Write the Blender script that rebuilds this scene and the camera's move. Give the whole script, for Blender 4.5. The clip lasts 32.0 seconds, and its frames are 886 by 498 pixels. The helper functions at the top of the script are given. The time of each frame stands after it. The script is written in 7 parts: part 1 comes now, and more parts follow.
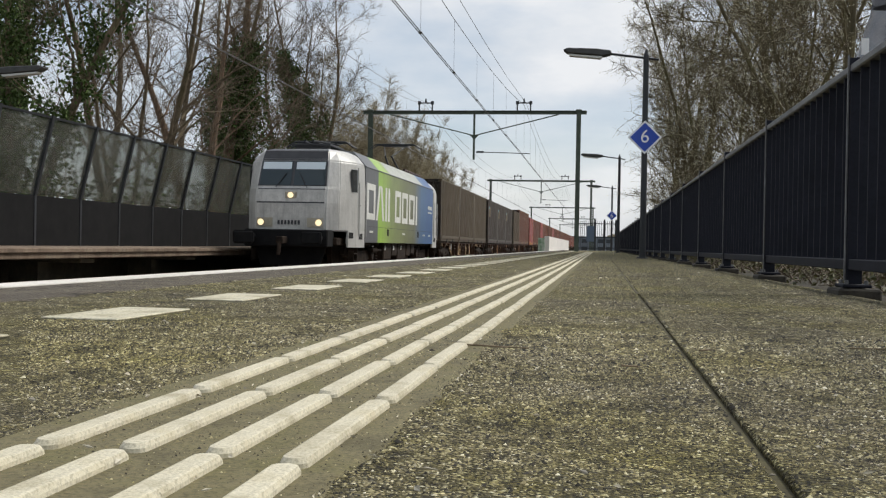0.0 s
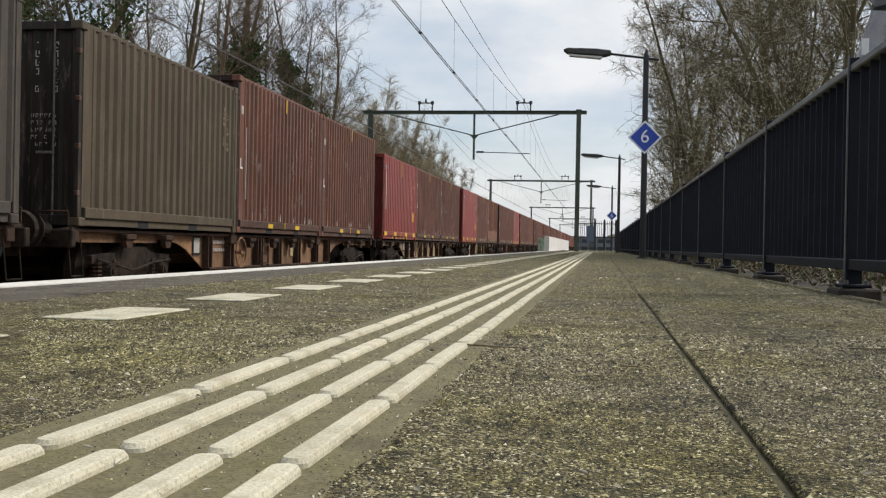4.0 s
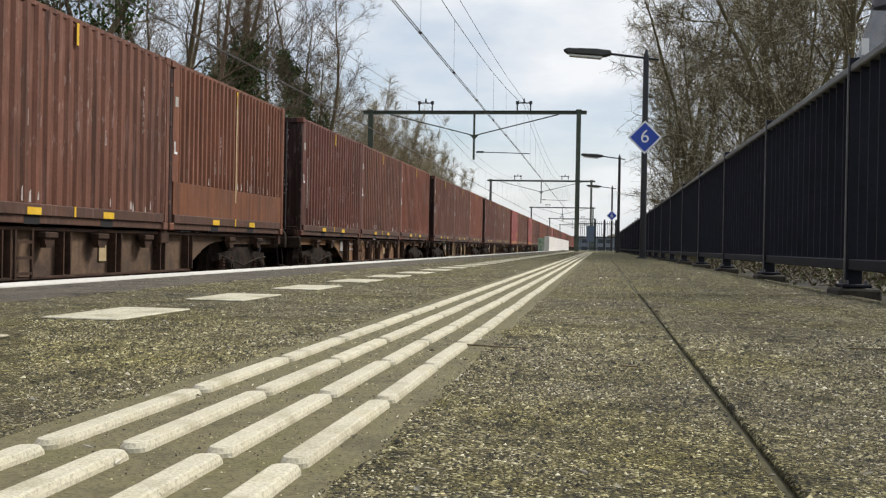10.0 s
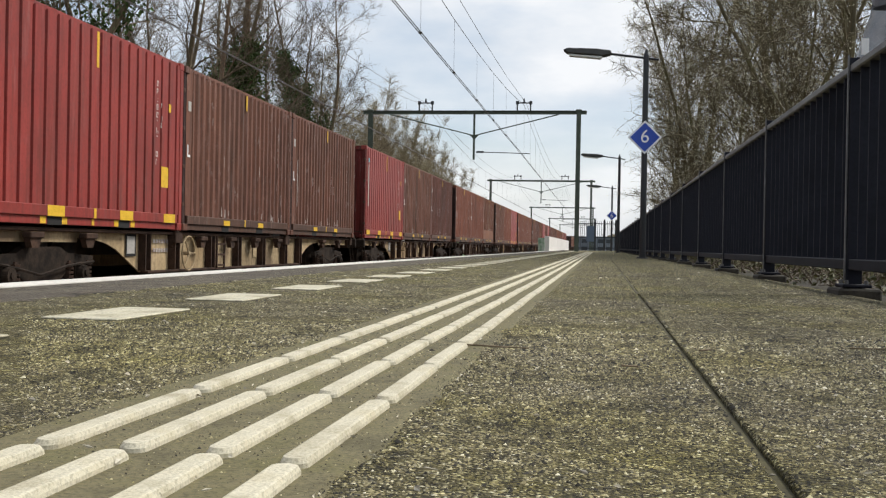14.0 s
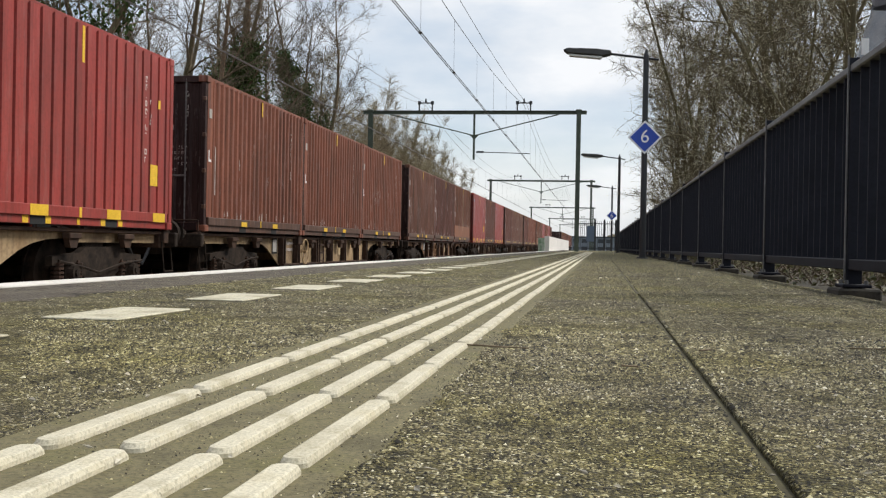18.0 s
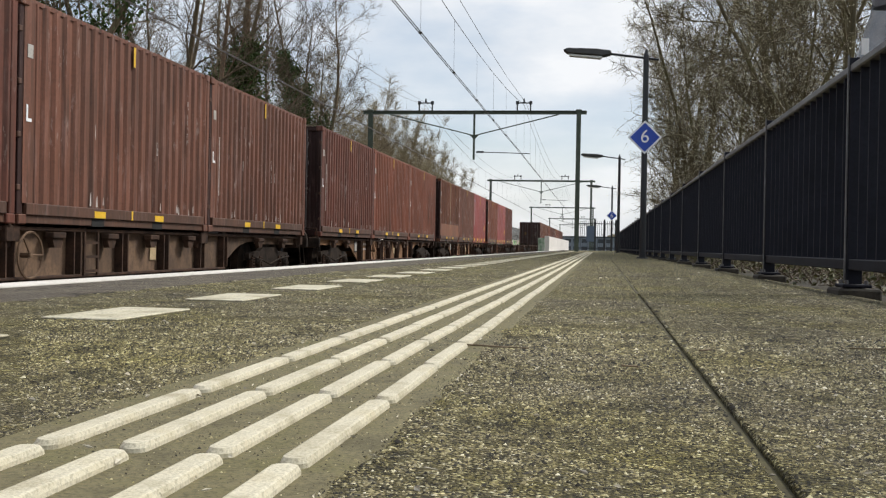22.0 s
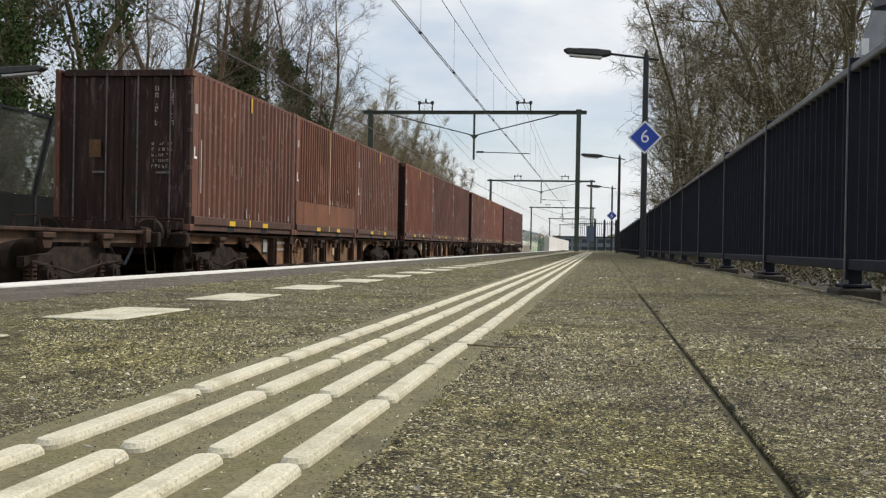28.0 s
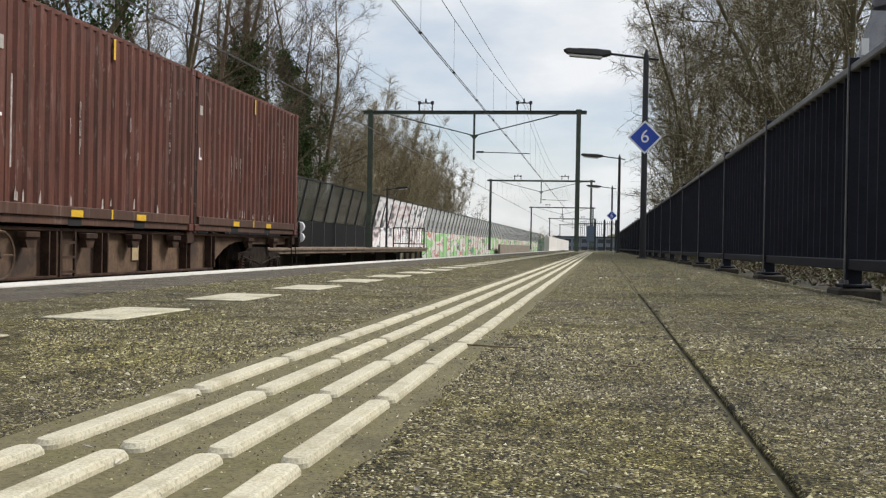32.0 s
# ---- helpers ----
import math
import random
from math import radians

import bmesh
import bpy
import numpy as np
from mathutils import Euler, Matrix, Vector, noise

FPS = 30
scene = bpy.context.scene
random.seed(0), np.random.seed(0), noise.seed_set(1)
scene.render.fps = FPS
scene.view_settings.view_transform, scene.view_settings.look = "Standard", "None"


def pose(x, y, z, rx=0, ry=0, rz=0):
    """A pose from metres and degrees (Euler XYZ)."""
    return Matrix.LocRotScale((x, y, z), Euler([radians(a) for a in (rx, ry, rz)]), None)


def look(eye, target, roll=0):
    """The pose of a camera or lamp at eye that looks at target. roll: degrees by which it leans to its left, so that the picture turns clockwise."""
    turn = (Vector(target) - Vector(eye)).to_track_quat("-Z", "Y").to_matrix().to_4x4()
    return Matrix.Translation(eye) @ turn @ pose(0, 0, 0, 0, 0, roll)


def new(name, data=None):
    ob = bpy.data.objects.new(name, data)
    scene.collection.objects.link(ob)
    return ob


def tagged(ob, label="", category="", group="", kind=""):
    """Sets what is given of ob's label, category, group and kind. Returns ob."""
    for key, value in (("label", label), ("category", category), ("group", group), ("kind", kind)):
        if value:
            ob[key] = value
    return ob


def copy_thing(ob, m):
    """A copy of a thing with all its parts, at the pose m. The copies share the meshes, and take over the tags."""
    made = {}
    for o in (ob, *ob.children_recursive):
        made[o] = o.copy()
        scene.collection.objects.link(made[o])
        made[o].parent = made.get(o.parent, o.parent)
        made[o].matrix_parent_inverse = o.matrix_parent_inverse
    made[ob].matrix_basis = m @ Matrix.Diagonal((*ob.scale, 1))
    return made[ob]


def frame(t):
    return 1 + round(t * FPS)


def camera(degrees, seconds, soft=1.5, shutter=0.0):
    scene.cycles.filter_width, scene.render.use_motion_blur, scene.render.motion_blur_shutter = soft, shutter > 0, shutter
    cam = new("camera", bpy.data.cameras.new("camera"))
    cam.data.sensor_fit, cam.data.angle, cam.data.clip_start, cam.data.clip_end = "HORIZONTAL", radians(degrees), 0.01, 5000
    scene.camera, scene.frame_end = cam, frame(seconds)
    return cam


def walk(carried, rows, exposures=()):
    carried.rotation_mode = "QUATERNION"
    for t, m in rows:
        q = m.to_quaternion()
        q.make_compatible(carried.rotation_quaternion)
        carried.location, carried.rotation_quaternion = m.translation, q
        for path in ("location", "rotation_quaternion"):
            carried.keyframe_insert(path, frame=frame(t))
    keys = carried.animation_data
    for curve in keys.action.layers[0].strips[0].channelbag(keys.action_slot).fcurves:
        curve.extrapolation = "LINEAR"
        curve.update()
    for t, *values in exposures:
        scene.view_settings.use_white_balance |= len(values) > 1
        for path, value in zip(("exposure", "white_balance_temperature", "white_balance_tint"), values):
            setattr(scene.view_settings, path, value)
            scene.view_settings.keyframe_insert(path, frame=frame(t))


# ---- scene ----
# Plan: platform top z = 0, the track runs along +y, metres.
RAIL_Z = -0.737          # top of rail
FAR_TRACK = -7.93        # centre line of the track that the train uses
NEAR_TRACK = -3.93
EDGE_X = -2.29           # platform edge
CAM_Z = 0.18

cam = camera(45.42, 32.0, soft=1.25)
_yaw, _pitch = radians(8.339), radians(-0.222)
EYE = Vector((0, 0, CAM_Z))
AXIS = Vector((-math.sin(_yaw) * math.cos(_pitch), math.cos(_yaw) * math.cos(_pitch), math.sin(_pitch)))
CAM_POSE = look(EYE, EYE + AXIS * 10, 1.077)
walk(cam, [(0.0, CAM_POSE), (32.0, CAM_POSE)], exposures=[(0.0, 0.02), (3.0, 0.04), (9.0, 0.12), (18.0, 0.18), (25.0, 0.12), (32.0, 0.08)])

# ---- world and sun ----
SUN_EL, SUN_AZ = radians(46), radians(54)      # azimuth from +y towards +x
world = bpy.data.worlds.new("overcast_sky")
scene.world = world
world.use_nodes = True
wt = world.node_tree
wt.nodes.clear()


def wnode(kind, **props):
    n = wt.nodes.new(kind)
    for key, value in props.items():
        n.inputs[key].default_value = value
    return n


w_out = wt.nodes.new("ShaderNodeOutputWorld")
w_sky = wt.nodes.new("ShaderNodeTexSky")
w_sky.sky_type = "NISHITA"
w_sky.sun_disc = False
w_sky.sun_elevation, w_sky.sun_rotation = SUN_EL, SUN_AZ
w_sky.air_density, w_sky.dust_density, w_sky.ozone_density = 1.0, 1.5, 1.0
w_skybg = wnode("ShaderNodeBackground", Strength=0.12)
w_cloudbg = wnode("ShaderNodeBackground", Strength=0.90)
w_mix = wt.nodes.new("ShaderNodeMixShader")
w_co = wt.nodes.new("ShaderNodeTexCoord")
w_map = wt.nodes.new("ShaderNodeMapping")
w_map.inputs["Scale"].default_value = (1.0, 1.0, 2.6)
w_n1 = wnode("ShaderNodeTexNoise", Scale=3.2, Detail=7.0, Roughness=0.58)
w_n2 = wnode("ShaderNodeTexNoise", Scale=6.5, Detail=5.0, Roughness=0.55)
w_r1 = wt.nodes.new("ShaderNodeValToRGB")
w_r1.color_ramp.elements[0].position, w_r1.color_ramp.elements[0].color = 0.30, (0.35, 0.35, 0.35, 1)
w_r1.color_ramp.elements[1].position, w_r1.color_ramp.elements[1].color = 0.60, (1, 1, 1, 1)
w_r2 = wt.nodes.new("ShaderNodeValToRGB")
w_r2.color_ramp.elements[0].position, w_r2.color_ramp.elements[0].color = 0.30, (0.62, 0.70, 0.80, 1)
w_r2.color_ramp.elements[1].position, w_r2.color_ramp.elements[1].color = 0.66, (0.93, 0.95, 0.98, 1)
wt.links.new(w_co.outputs["Generated"], w_map.inputs["Vector"])
for n in (w_n1, w_n2):
    wt.links.new(w_map.outputs[0], n.inputs["Vector"])
wt.links.new(w_n1.outputs["Fac"], w_r1.inputs[0])
wt.links.new(w_n2.outputs["Fac"], w_r2.inputs[0])
wt.links.new(w_sky.outputs[0], w_skybg.inputs["Color"])
wt.links.new(w_r2.outputs[0], w_cloudbg.inputs["Color"])
wt.links.new(w_r1.outputs[0], w_mix.inputs[0])
wt.links.new(w_skybg.outputs[0], w_mix.inputs[1])
wt.links.new(w_cloudbg.outputs[0], w_mix.inputs[2])
wt.links.new(w_mix.outputs[0], w_out.inputs["Surface"])

sun = new("sun", bpy.data.lights.new("sun", "SUN"))
sun.data.energy, sun.data.angle, sun.data.color = 3.45, radians(16), (1.0, 0.96, 0.90)
sun.matrix_world = look((0, 0, 50), Vector((0, 0, 50)) - Vector((math.sin(SUN_AZ) * math.cos(SUN_EL), math.cos(SUN_AZ) * math.cos(SUN_EL), math.sin(SUN_EL))))


# ---- materials ----
def material(name, colors, scale=3.0, detail=6.0, rough=0.8, metal=0.0, bump=0.0, bump_scale=40.0, fine=0.0, fine_scale=60.0, streak=0.0, vary=0.0, island=False, stretch=(1, 1, 1), distance=0.01):
    """A surface of two or three colours blended by noise, with fine grain, upright streaks, relief and a shift from piece to piece."""
    m = bpy.data.materials.new(name)
    m.use_nodes = True
    t = m.node_tree
    b = t.nodes["Principled BSDF"]
    b.inputs["Roughness"].default_value, b.inputs["Metallic"].default_value = rough, metal
    co = t.nodes.new("ShaderNodeTexCoord")
    mp = t.nodes.new("ShaderNodeMapping")
    mp.inputs["Scale"].default_value = stretch
    t.links.new(co.outputs["Object"], mp.inputs["Vector"])
    info = t.nodes.new("ShaderNodeNewGeometry" if island else "ShaderNodeObjectInfo")
    rnd = info.outputs["Random Per Island" if island else "Random"]
    n1 = t.nodes.new("ShaderNodeTexNoise")
    n1.noise_dimensions = "4D"
    n1.inputs["Scale"].default_value, n1.inputs["Detail"].default_value, n1.inputs["Roughness"].default_value = scale, detail, 0.62
    t.links.new(mp.outputs[0], n1.inputs["Vector"])
    w = t.nodes.new("ShaderNodeMath")
    w.operation = "MULTIPLY"
    w.inputs[1].default_value = 37.0
    t.links.new(rnd, w.inputs[0])
    t.links.new(w.outputs[0], n1.inputs["W"])
    ramp = t.nodes.new("ShaderNodeValToRGB")
    els = ramp.color_ramp.elements
    while len(els) < len(colors):
        els.new(0.5)
    for k, c in enumerate(colors):
        els[k].position = 0.36 + 0.28 * k / max(1, len(colors) - 1)
        els[k].color = (*c, 1)
    t.links.new(n1.outputs["Fac"], ramp.inputs[0])
    col = ramp.outputs[0]

    def blend(fac_socket, amount, colour, mode="MIX"):
        nonlocal col
        mx = t.nodes.new("ShaderNodeMix")
        mx.data_type, mx.blend_type = "RGBA", mode
        mu = t.nodes.new("ShaderNodeMath")
        mu.operation, mu.use_clamp = "MULTIPLY", True
        mu.inputs[1].default_value = amount
        t.links.new(fac_socket, mu.inputs[0])
        t.links.new(mu.outputs[0], mx.inputs["Factor"])
        t.links.new(col, mx.inputs["A"])
        mx.inputs["B"].default_value = (*colour, 1)
        col = mx.outputs["Result"]

    mean = [sum(c[k] for c in colors) / len(colors) for k in range(3)]
    if fine:
        n2 = t.nodes.new("ShaderNodeTexNoise")
        n2.inputs["Scale"].default_value, n2.inputs["Detail"].default_value = fine_scale, 3.0
        t.links.new(mp.outputs[0], n2.inputs["Vector"])
        r2 = t.nodes.new("ShaderNodeValToRGB")
        r2.color_ramp.elements[0].position, r2.color_ramp.elements[1].position = 0.45, 0.70
        t.links.new(n2.outputs["Fac"], r2.inputs[0])
        blend(r2.outputs[0], fine, [0.35 * c for c in mean])
    if streak:
        mp3 = t.nodes.new("ShaderNodeMapping")
        mp3.inputs["Scale"].default_value = (5.0, 5.0, 0.35)
        t.links.new(co.outputs["Object"], mp3.inputs["Vector"])
        n3 = t.nodes.new("ShaderNodeTexNoise")
        n3.noise_dimensions = "4D"
        n3.inputs["Scale"].default_value, n3.inputs["Detail"].default_value, n3.inputs["Roughness"].default_value = 2.2, 6.0, 0.65
        t.links.new(mp3.outputs[0], n3.inputs["Vector"])
        t.links.new(w.outputs[0], n3.inputs["W"])
        r3 = t.nodes.new("ShaderNodeValToRGB")
        r3.color_ramp.elements[0].position, r3.color_ramp.elements[1].position = 0.48, 0.74
        t.links.new(n3.outputs["Fac"], r3.inputs[0])
        blend(r3.outputs[0], streak, [0.30 * mean[0], 0.27 * mean[1], 0.25 * mean[2]])
    if vary:
        hs = t.nodes.new("ShaderNodeHueSaturation")
        mr = t.nodes.new("ShaderNodeMapRange")
        mr.inputs["To Min"].default_value, mr.inputs["To Max"].default_value = 1 - vary, 1 + vary
        t.links.new(rnd, mr.inputs["Value"])
        t.links.new(mr.outputs[0], hs.inputs["Value"])
        t.links.new(col, hs.inputs["Color"])
        col = hs.outputs[0]
    t.links.new(col, b.inputs["Base Color"])
    if bump:
        n4 = t.nodes.new("ShaderNodeTexNoise")
        n4.inputs["Scale"].default_value, n4.inputs["Detail"].default_value = bump_scale, 4.0
        t.links.new(mp.outputs[0], n4.inputs["Vector"])
        bp = t.nodes.new("ShaderNodeBump")
        bp.inputs["Strength"].default_value, bp.inputs["Distance"].default_value = bump, distance
        t.links.new(n4.outputs["Fac"], bp.inputs["Height"])
        t.links.new(bp.outputs[0], b.inputs["Normal"])
    return m


def aggregate_material(name, stones, matrix_colour, moss, grain=240.0, moss_amount=0.7, relief=0.6, patch=1.6):
    """Exposed-aggregate paving: tinted stone chips in a dark binder, with moss and dirt patches."""
    m = bpy.data.materials.new(name)
    m.use_nodes = True
    t = m.node_tree
    b = t.nodes["Principled BSDF"]
    b.inputs["Roughness"].default_value = 0.92
    b.inputs["Specular IOR Level"].default_value = 0.25
    co = t.nodes.new("ShaderNodeTexCoord")
    geo = t.nodes.new("ShaderNodeNewGeometry")
    v = t.nodes.new("ShaderNodeTexVoronoi")
    v.inputs["Scale"].default_value, v.inputs["Randomness"].default_value = grain, 1.0
    t.links.new(geo.outputs["Position"], v.inputs["Vector"])
    sep = t.nodes.new("ShaderNodeSeparateColor")
    t.links.new(v.outputs["Color"], sep.inputs[0])
    r = t.nodes.new("ShaderNodeValToRGB")
    els = r.color_ramp.elements
    while len(els) < len(stones):
        els.new(0.5)
    r.color_ramp.interpolation = "CONSTANT"
    for k, (p, c) in enumerate(stones):
        els[k].position, els[k].color = p, (*c, 1)
    t.links.new(sep.outputs[0], r.inputs[0])
    v2 = t.nodes.new("ShaderNodeTexVoronoi")
    v2.inputs["Scale"].default_value = grain * 2.3
    t.links.new(geo.outputs["Position"], v2.inputs["Vector"])
    sep2 = t.nodes.new("ShaderNodeSeparateColor")
    t.links.new(v2.outputs["Color"], sep2.inputs[0])
    r2 = t.nodes.new("ShaderNodeValToRGB")
    r2.color_ramp.elements[0].position, r2.color_ramp.elements[0].color = 0.1, (*[0.35 * c for c in matrix_colour], 1)
    r2.color_ramp.elements[1].position, r2.color_ramp.elements[1].color = 0.95, (*[2.9 * c for c in matrix_colour], 1)
    t.links.new(sep2.outputs[1], r2.inputs[0])
    gn = t.nodes.new("ShaderNodeTexNoise")
    gn.inputs["Scale"].default_value, gn.inputs["Detail"].default_value = grain * 0.22, 4.0
    t.links.new(geo.outputs["Position"], gn.inputs["Vector"])
    ga = t.nodes.new("ShaderNodeMath")
    ga.operation = "MULTIPLY_ADD"
    ga.inputs[1].default_value, ga.inputs[2].default_value = 1.5, -0.75
    t.links.new(gn.outputs["Fac"], ga.inputs[0])
    gs = t.nodes.new("ShaderNodeMath")
    gs.operation = "ADD"
    t.links.new(v.outputs["Distance"], gs.inputs[0])
    t.links.new(ga.outputs[0], gs.inputs[1])
    gap = t.nodes.new("ShaderNodeValToRGB")
    gap.color_ramp.elements[0].position, gap.color_ramp.elements[1].position = 0.28, 0.50
    t.links.new(gs.outputs[0], gap.inputs[0])
    mx = t.nodes.new("ShaderNodeMix")
    mx.data_type = "RGBA"
    t.links.new(gap.outputs[0], mx.inputs["Factor"])
    t.links.new(r.outputs[0], mx.inputs["A"])
    t.links.new(r2.outputs[0], mx.inputs["B"])
    last = mx.outputs["Result"]
    for scale, amount, colour, lo, hi in ((patch, moss_amount, moss, 0.44, 0.66), (patch * 5.3, moss_amount * 0.8, moss, 0.50, 0.70), (patch * 0.7, 0.8, (0.50, 0.50, 0.54), 0.48, 0.72), (patch * 4.0, 0.9, (0.42, 0.42, 0.45), 0.50, 0.64), (patch * 17, 1.0, (0.30, 0.30, 0.32), 0.54, 0.64), (patch * 55, 1.0, (0.25, 0.25, 0.27), 0.56, 0.64), (patch * 30, 0.75, (2.2, 2.1, 1.8), 0.58, 0.68)):
        n = t.nodes.new("ShaderNodeTexNoise")
        n.inputs["Scale"].default_value, n.inputs["Detail"].default_value, n.inputs["Roughness"].default_value = scale, 7.0, 0.65
        t.links.new(geo.outputs["Position"], n.inputs["Vector"])
        rr = t.nodes.new("ShaderNodeMapRange")
        rr.inputs["From Min"].default_value, rr.inputs["From Max"].default_value, rr.inputs["To Max"].default_value = lo, hi, amount
        t.links.new(n.outputs["Fac"], rr.inputs["Value"])
        m2 = t.nodes.new("ShaderNodeMix")
        m2.data_type, m2.blend_type = "RGBA", "MULTIPLY"
        t.links.new(rr.outputs[0], m2.inputs["Factor"])
        t.links.new(last, m2.inputs["A"])
        m2.inputs["B"].default_value = (*colour, 1)
        last = m2.outputs["Result"]
    t.links.new(last, b.inputs["Base Color"])
    bp = t.nodes.new("ShaderNodeBump")
    bp.invert = True
    bp.inputs["Strength"].default_value, bp.inputs["Distance"].default_value = relief, 0.004
    t.links.new(v.outputs["Distance"], bp.inputs["Height"])
    t.links.new(bp.outputs[0], b.inputs["Normal"])
    return m


def plain(name, colour, rough=0.6, metal=0.0, emit=None):
    m = bpy.data.materials.new(name)
    m.use_nodes = True
    b = m.node_tree.nodes["Principled BSDF"]
    b.inputs["Base Color"].default_value, b.inputs["Roughness"].default_value, b.inputs["Metallic"].default_value = (*colour, 1), rough, metal
    if emit:
        b.inputs["Emission Color"].default_value, b.inputs["Emission Strength"].default_value = (*emit[0], 1), emit[1]
    return m


def glass_material(name, colour, rough=0.05, dirt=0.3, dirt_colour=(0.25, 0.25, 0.2)):
    """Dirty glazing: clear where clean, matt where the dirt lies."""
    m = bpy.data.materials.new(name)
    m.use_nodes = True
    t = m.node_tree
    b = t.nodes["Principled BSDF"]
    b.inputs["Base Color"].default_value = (*colour, 1)
    b.inputs["Transmission Weight"].default_value, b.inputs["Roughness"].default_value, b.inputs["IOR"].default_value = 1.0, rough, 1.15
    d = t.nodes.new("ShaderNodeBsdfDiffuse")
    d.inputs["Color"].default_value = (*dirt_colour, 1)
    co = t.nodes.new("ShaderNodeTexCoord")
    n = t.nodes.new("ShaderNodeTexNoise")
    n.inputs["Scale"].default_value, n.inputs["Detail"].default_value, n.inputs["Roughness"].default_value = 1.7, 8.0, 0.7
    t.links.new(co.outputs["Object"], n.inputs["Vector"])
    mr = t.nodes.new("ShaderNodeMapRange")
    mr.inputs["From Min"].default_value, mr.inputs["From Max"].default_value, mr.inputs["To Min"].default_value, mr.inputs["To Max"].default_value = 0.35, 0.7, dirt * 0.4, dirt * 1.6
    t.links.new(n.outputs["Fac"], mr.inputs["Value"])
    mx = t.nodes.new("ShaderNodeMixShader")
    t.links.new(mr.outputs[0], mx.inputs[0])
    t.links.new(b.outputs[0], mx.inputs[1])
    t.links.new(d.outputs[0], mx.inputs[2])
    t.links.new(mx.outputs[0], t.nodes["Material Output"].inputs["Surface"])
    return m


STONES = [(0.0, (0.044, 0.040, 0.033)), (0.18, (0.235, 0.200, 0.115)), (0.38, (0.33, 0.285, 0.165)), (0.56, (0.105, 0.096, 0.072)), (0.72, (0.46, 0.415, 0.27)), (0.94, (0.74, 0.69, 0.55))]
M_PAVE = aggregate_material("exposed_aggregate_paving", STONES, (0.056, 0.048, 0.023), (1.0, 1.0, 0.50), grain=230, moss_amount=0.8, relief=1.0)
M_PAVE_EDGE = aggregate_material("worn_grey_asphalt", [(0.0, (0.065, 0.056, 0.045)), (0.4, (0.135, 0.117, 0.092)), (0.7, (0.195, 0.170, 0.134)), (0.92, (0.36, 0.32, 0.26))], (0.072, 0.062, 0.048), (1.0, 0.95, 0.7), grain=260, moss_amount=0.3)
M_GUIDE_BASE = material("guide_strip_concrete", [(0.085, 0.073, 0.032), (0.150, 0.128, 0.062), (0.125, 0.112, 0.040)], scale=9, fine=0.7, fine_scale=260, rough=0.9, bump=0.4, bump_scale=300, distance=0.002)
M_RIB = material("ivory_rib_paint", [(0.42, 0.375, 0.255), (0.60, 0.555, 0.42), (0.53, 0.475, 0.33)], scale=14, fine=0.5, fine_scale=300, rough=0.75, bump=0.5, bump_scale=420, distance=0.0015, vary=0.05)
M_LINE = material("worn_white_line_paint", [(0.56, 0.53, 0.47), (0.70, 0.67, 0.61)], scale=6, fine=0.35, fine_scale=120, rough=0.7, bump=0.2, bump_scale=300, distance=0.002)
M_DASH = material("cream_block_marking", [(0.36, 0.325, 0.22), (0.54, 0.50, 0.365), (0.56, 0.52, 0.40)], scale=7, fine=0.65, fine_scale=120, rough=0.8, bump=0.3, bump_scale=260, distance=0.002)
M_CONCRETE = material("weathered_concrete", [(0.16, 0.13, 0.095), (0.25, 0.205, 0.15), (0.30, 0.26, 0.20)], scale=2.2, fine=0.4, fine_scale=40, streak=0.6, rough=0.9, bump=0.3, bump_scale=30)
M_DECK = material("stained_brown_concrete", [(0.105, 0.074, 0.050), (0.185, 0.132, 0.090), (0.22, 0.17, 0.12)], scale=2.2, fine=0.4, fine_scale=40, streak=0.6, rough=0.9, bump=0.3, bump_scale=30)
M_BALLAST = material("brown_ballast", [(0.06, 0.05, 0.04), (0.16, 0.13, 0.10), (0.11, 0.09, 0.07)], scale=18, detail=8, rough=0.95, bump=1.0, bump_scale=22, distance=0.04)
M_SOIL = material("winter_grass_and_soil", [(0.06, 0.055, 0.03), (0.10, 0.095, 0.04), (0.09, 0.07, 0.045)], scale=1.2, detail=9, fine=0.5, fine_scale=14, rough=0.95, bump=0.8, bump_scale=12, distance=0.05)
M_STEEL = material("rusty_rail_steel", [(0.10, 0.06, 0.04), (0.16, 0.10, 0.07)], scale=20, rough=0.6, metal=0.4, bump=0.2)
M_FENCE = material("dark_navy_fence_paint", [(0.008, 0.009, 0.015), (0.014, 0.015, 0.024)], scale=6, rough=0.75, fine=0.3, fine_scale=80, bump=0.06, bump_scale=120, distance=0.002)
M_FENCE.node_tree.nodes["Principled BSDF"].inputs["Specular IOR Level"].default_value = 0.28
M_FENCERAIL = material("grey_galvanised_rail", [(0.12, 0.12, 0.122), (0.20, 0.20, 0.20)], scale=9, rough=0.5, metal=0.3, fine=0.4, fine_scale=60)
M_PORTAL = material("green_grey_portal_paint", [(0.055, 0.075, 0.055), (0.09, 0.115, 0.085)], scale=5, rough=0.6, fine=0.3, streak=0.3)
M_BLACK = plain("black_coated_steel", (0.018, 0.02, 0.023), 0.5)
M_LAMPHEAD = material("grey_lamp_housing", [(0.03, 0.03, 0.028), (0.05, 0.05, 0.046)], scale=8, rough=0.5)
M_LENS = plain("milky_lamp_lens", (0.55, 0.56, 0.52), 0.3)
M_BLUE = material("blue_sign_face", [(0.01, 0.05, 0.36), (0.013, 0.065, 0.42)], scale=4, rough=0.4)
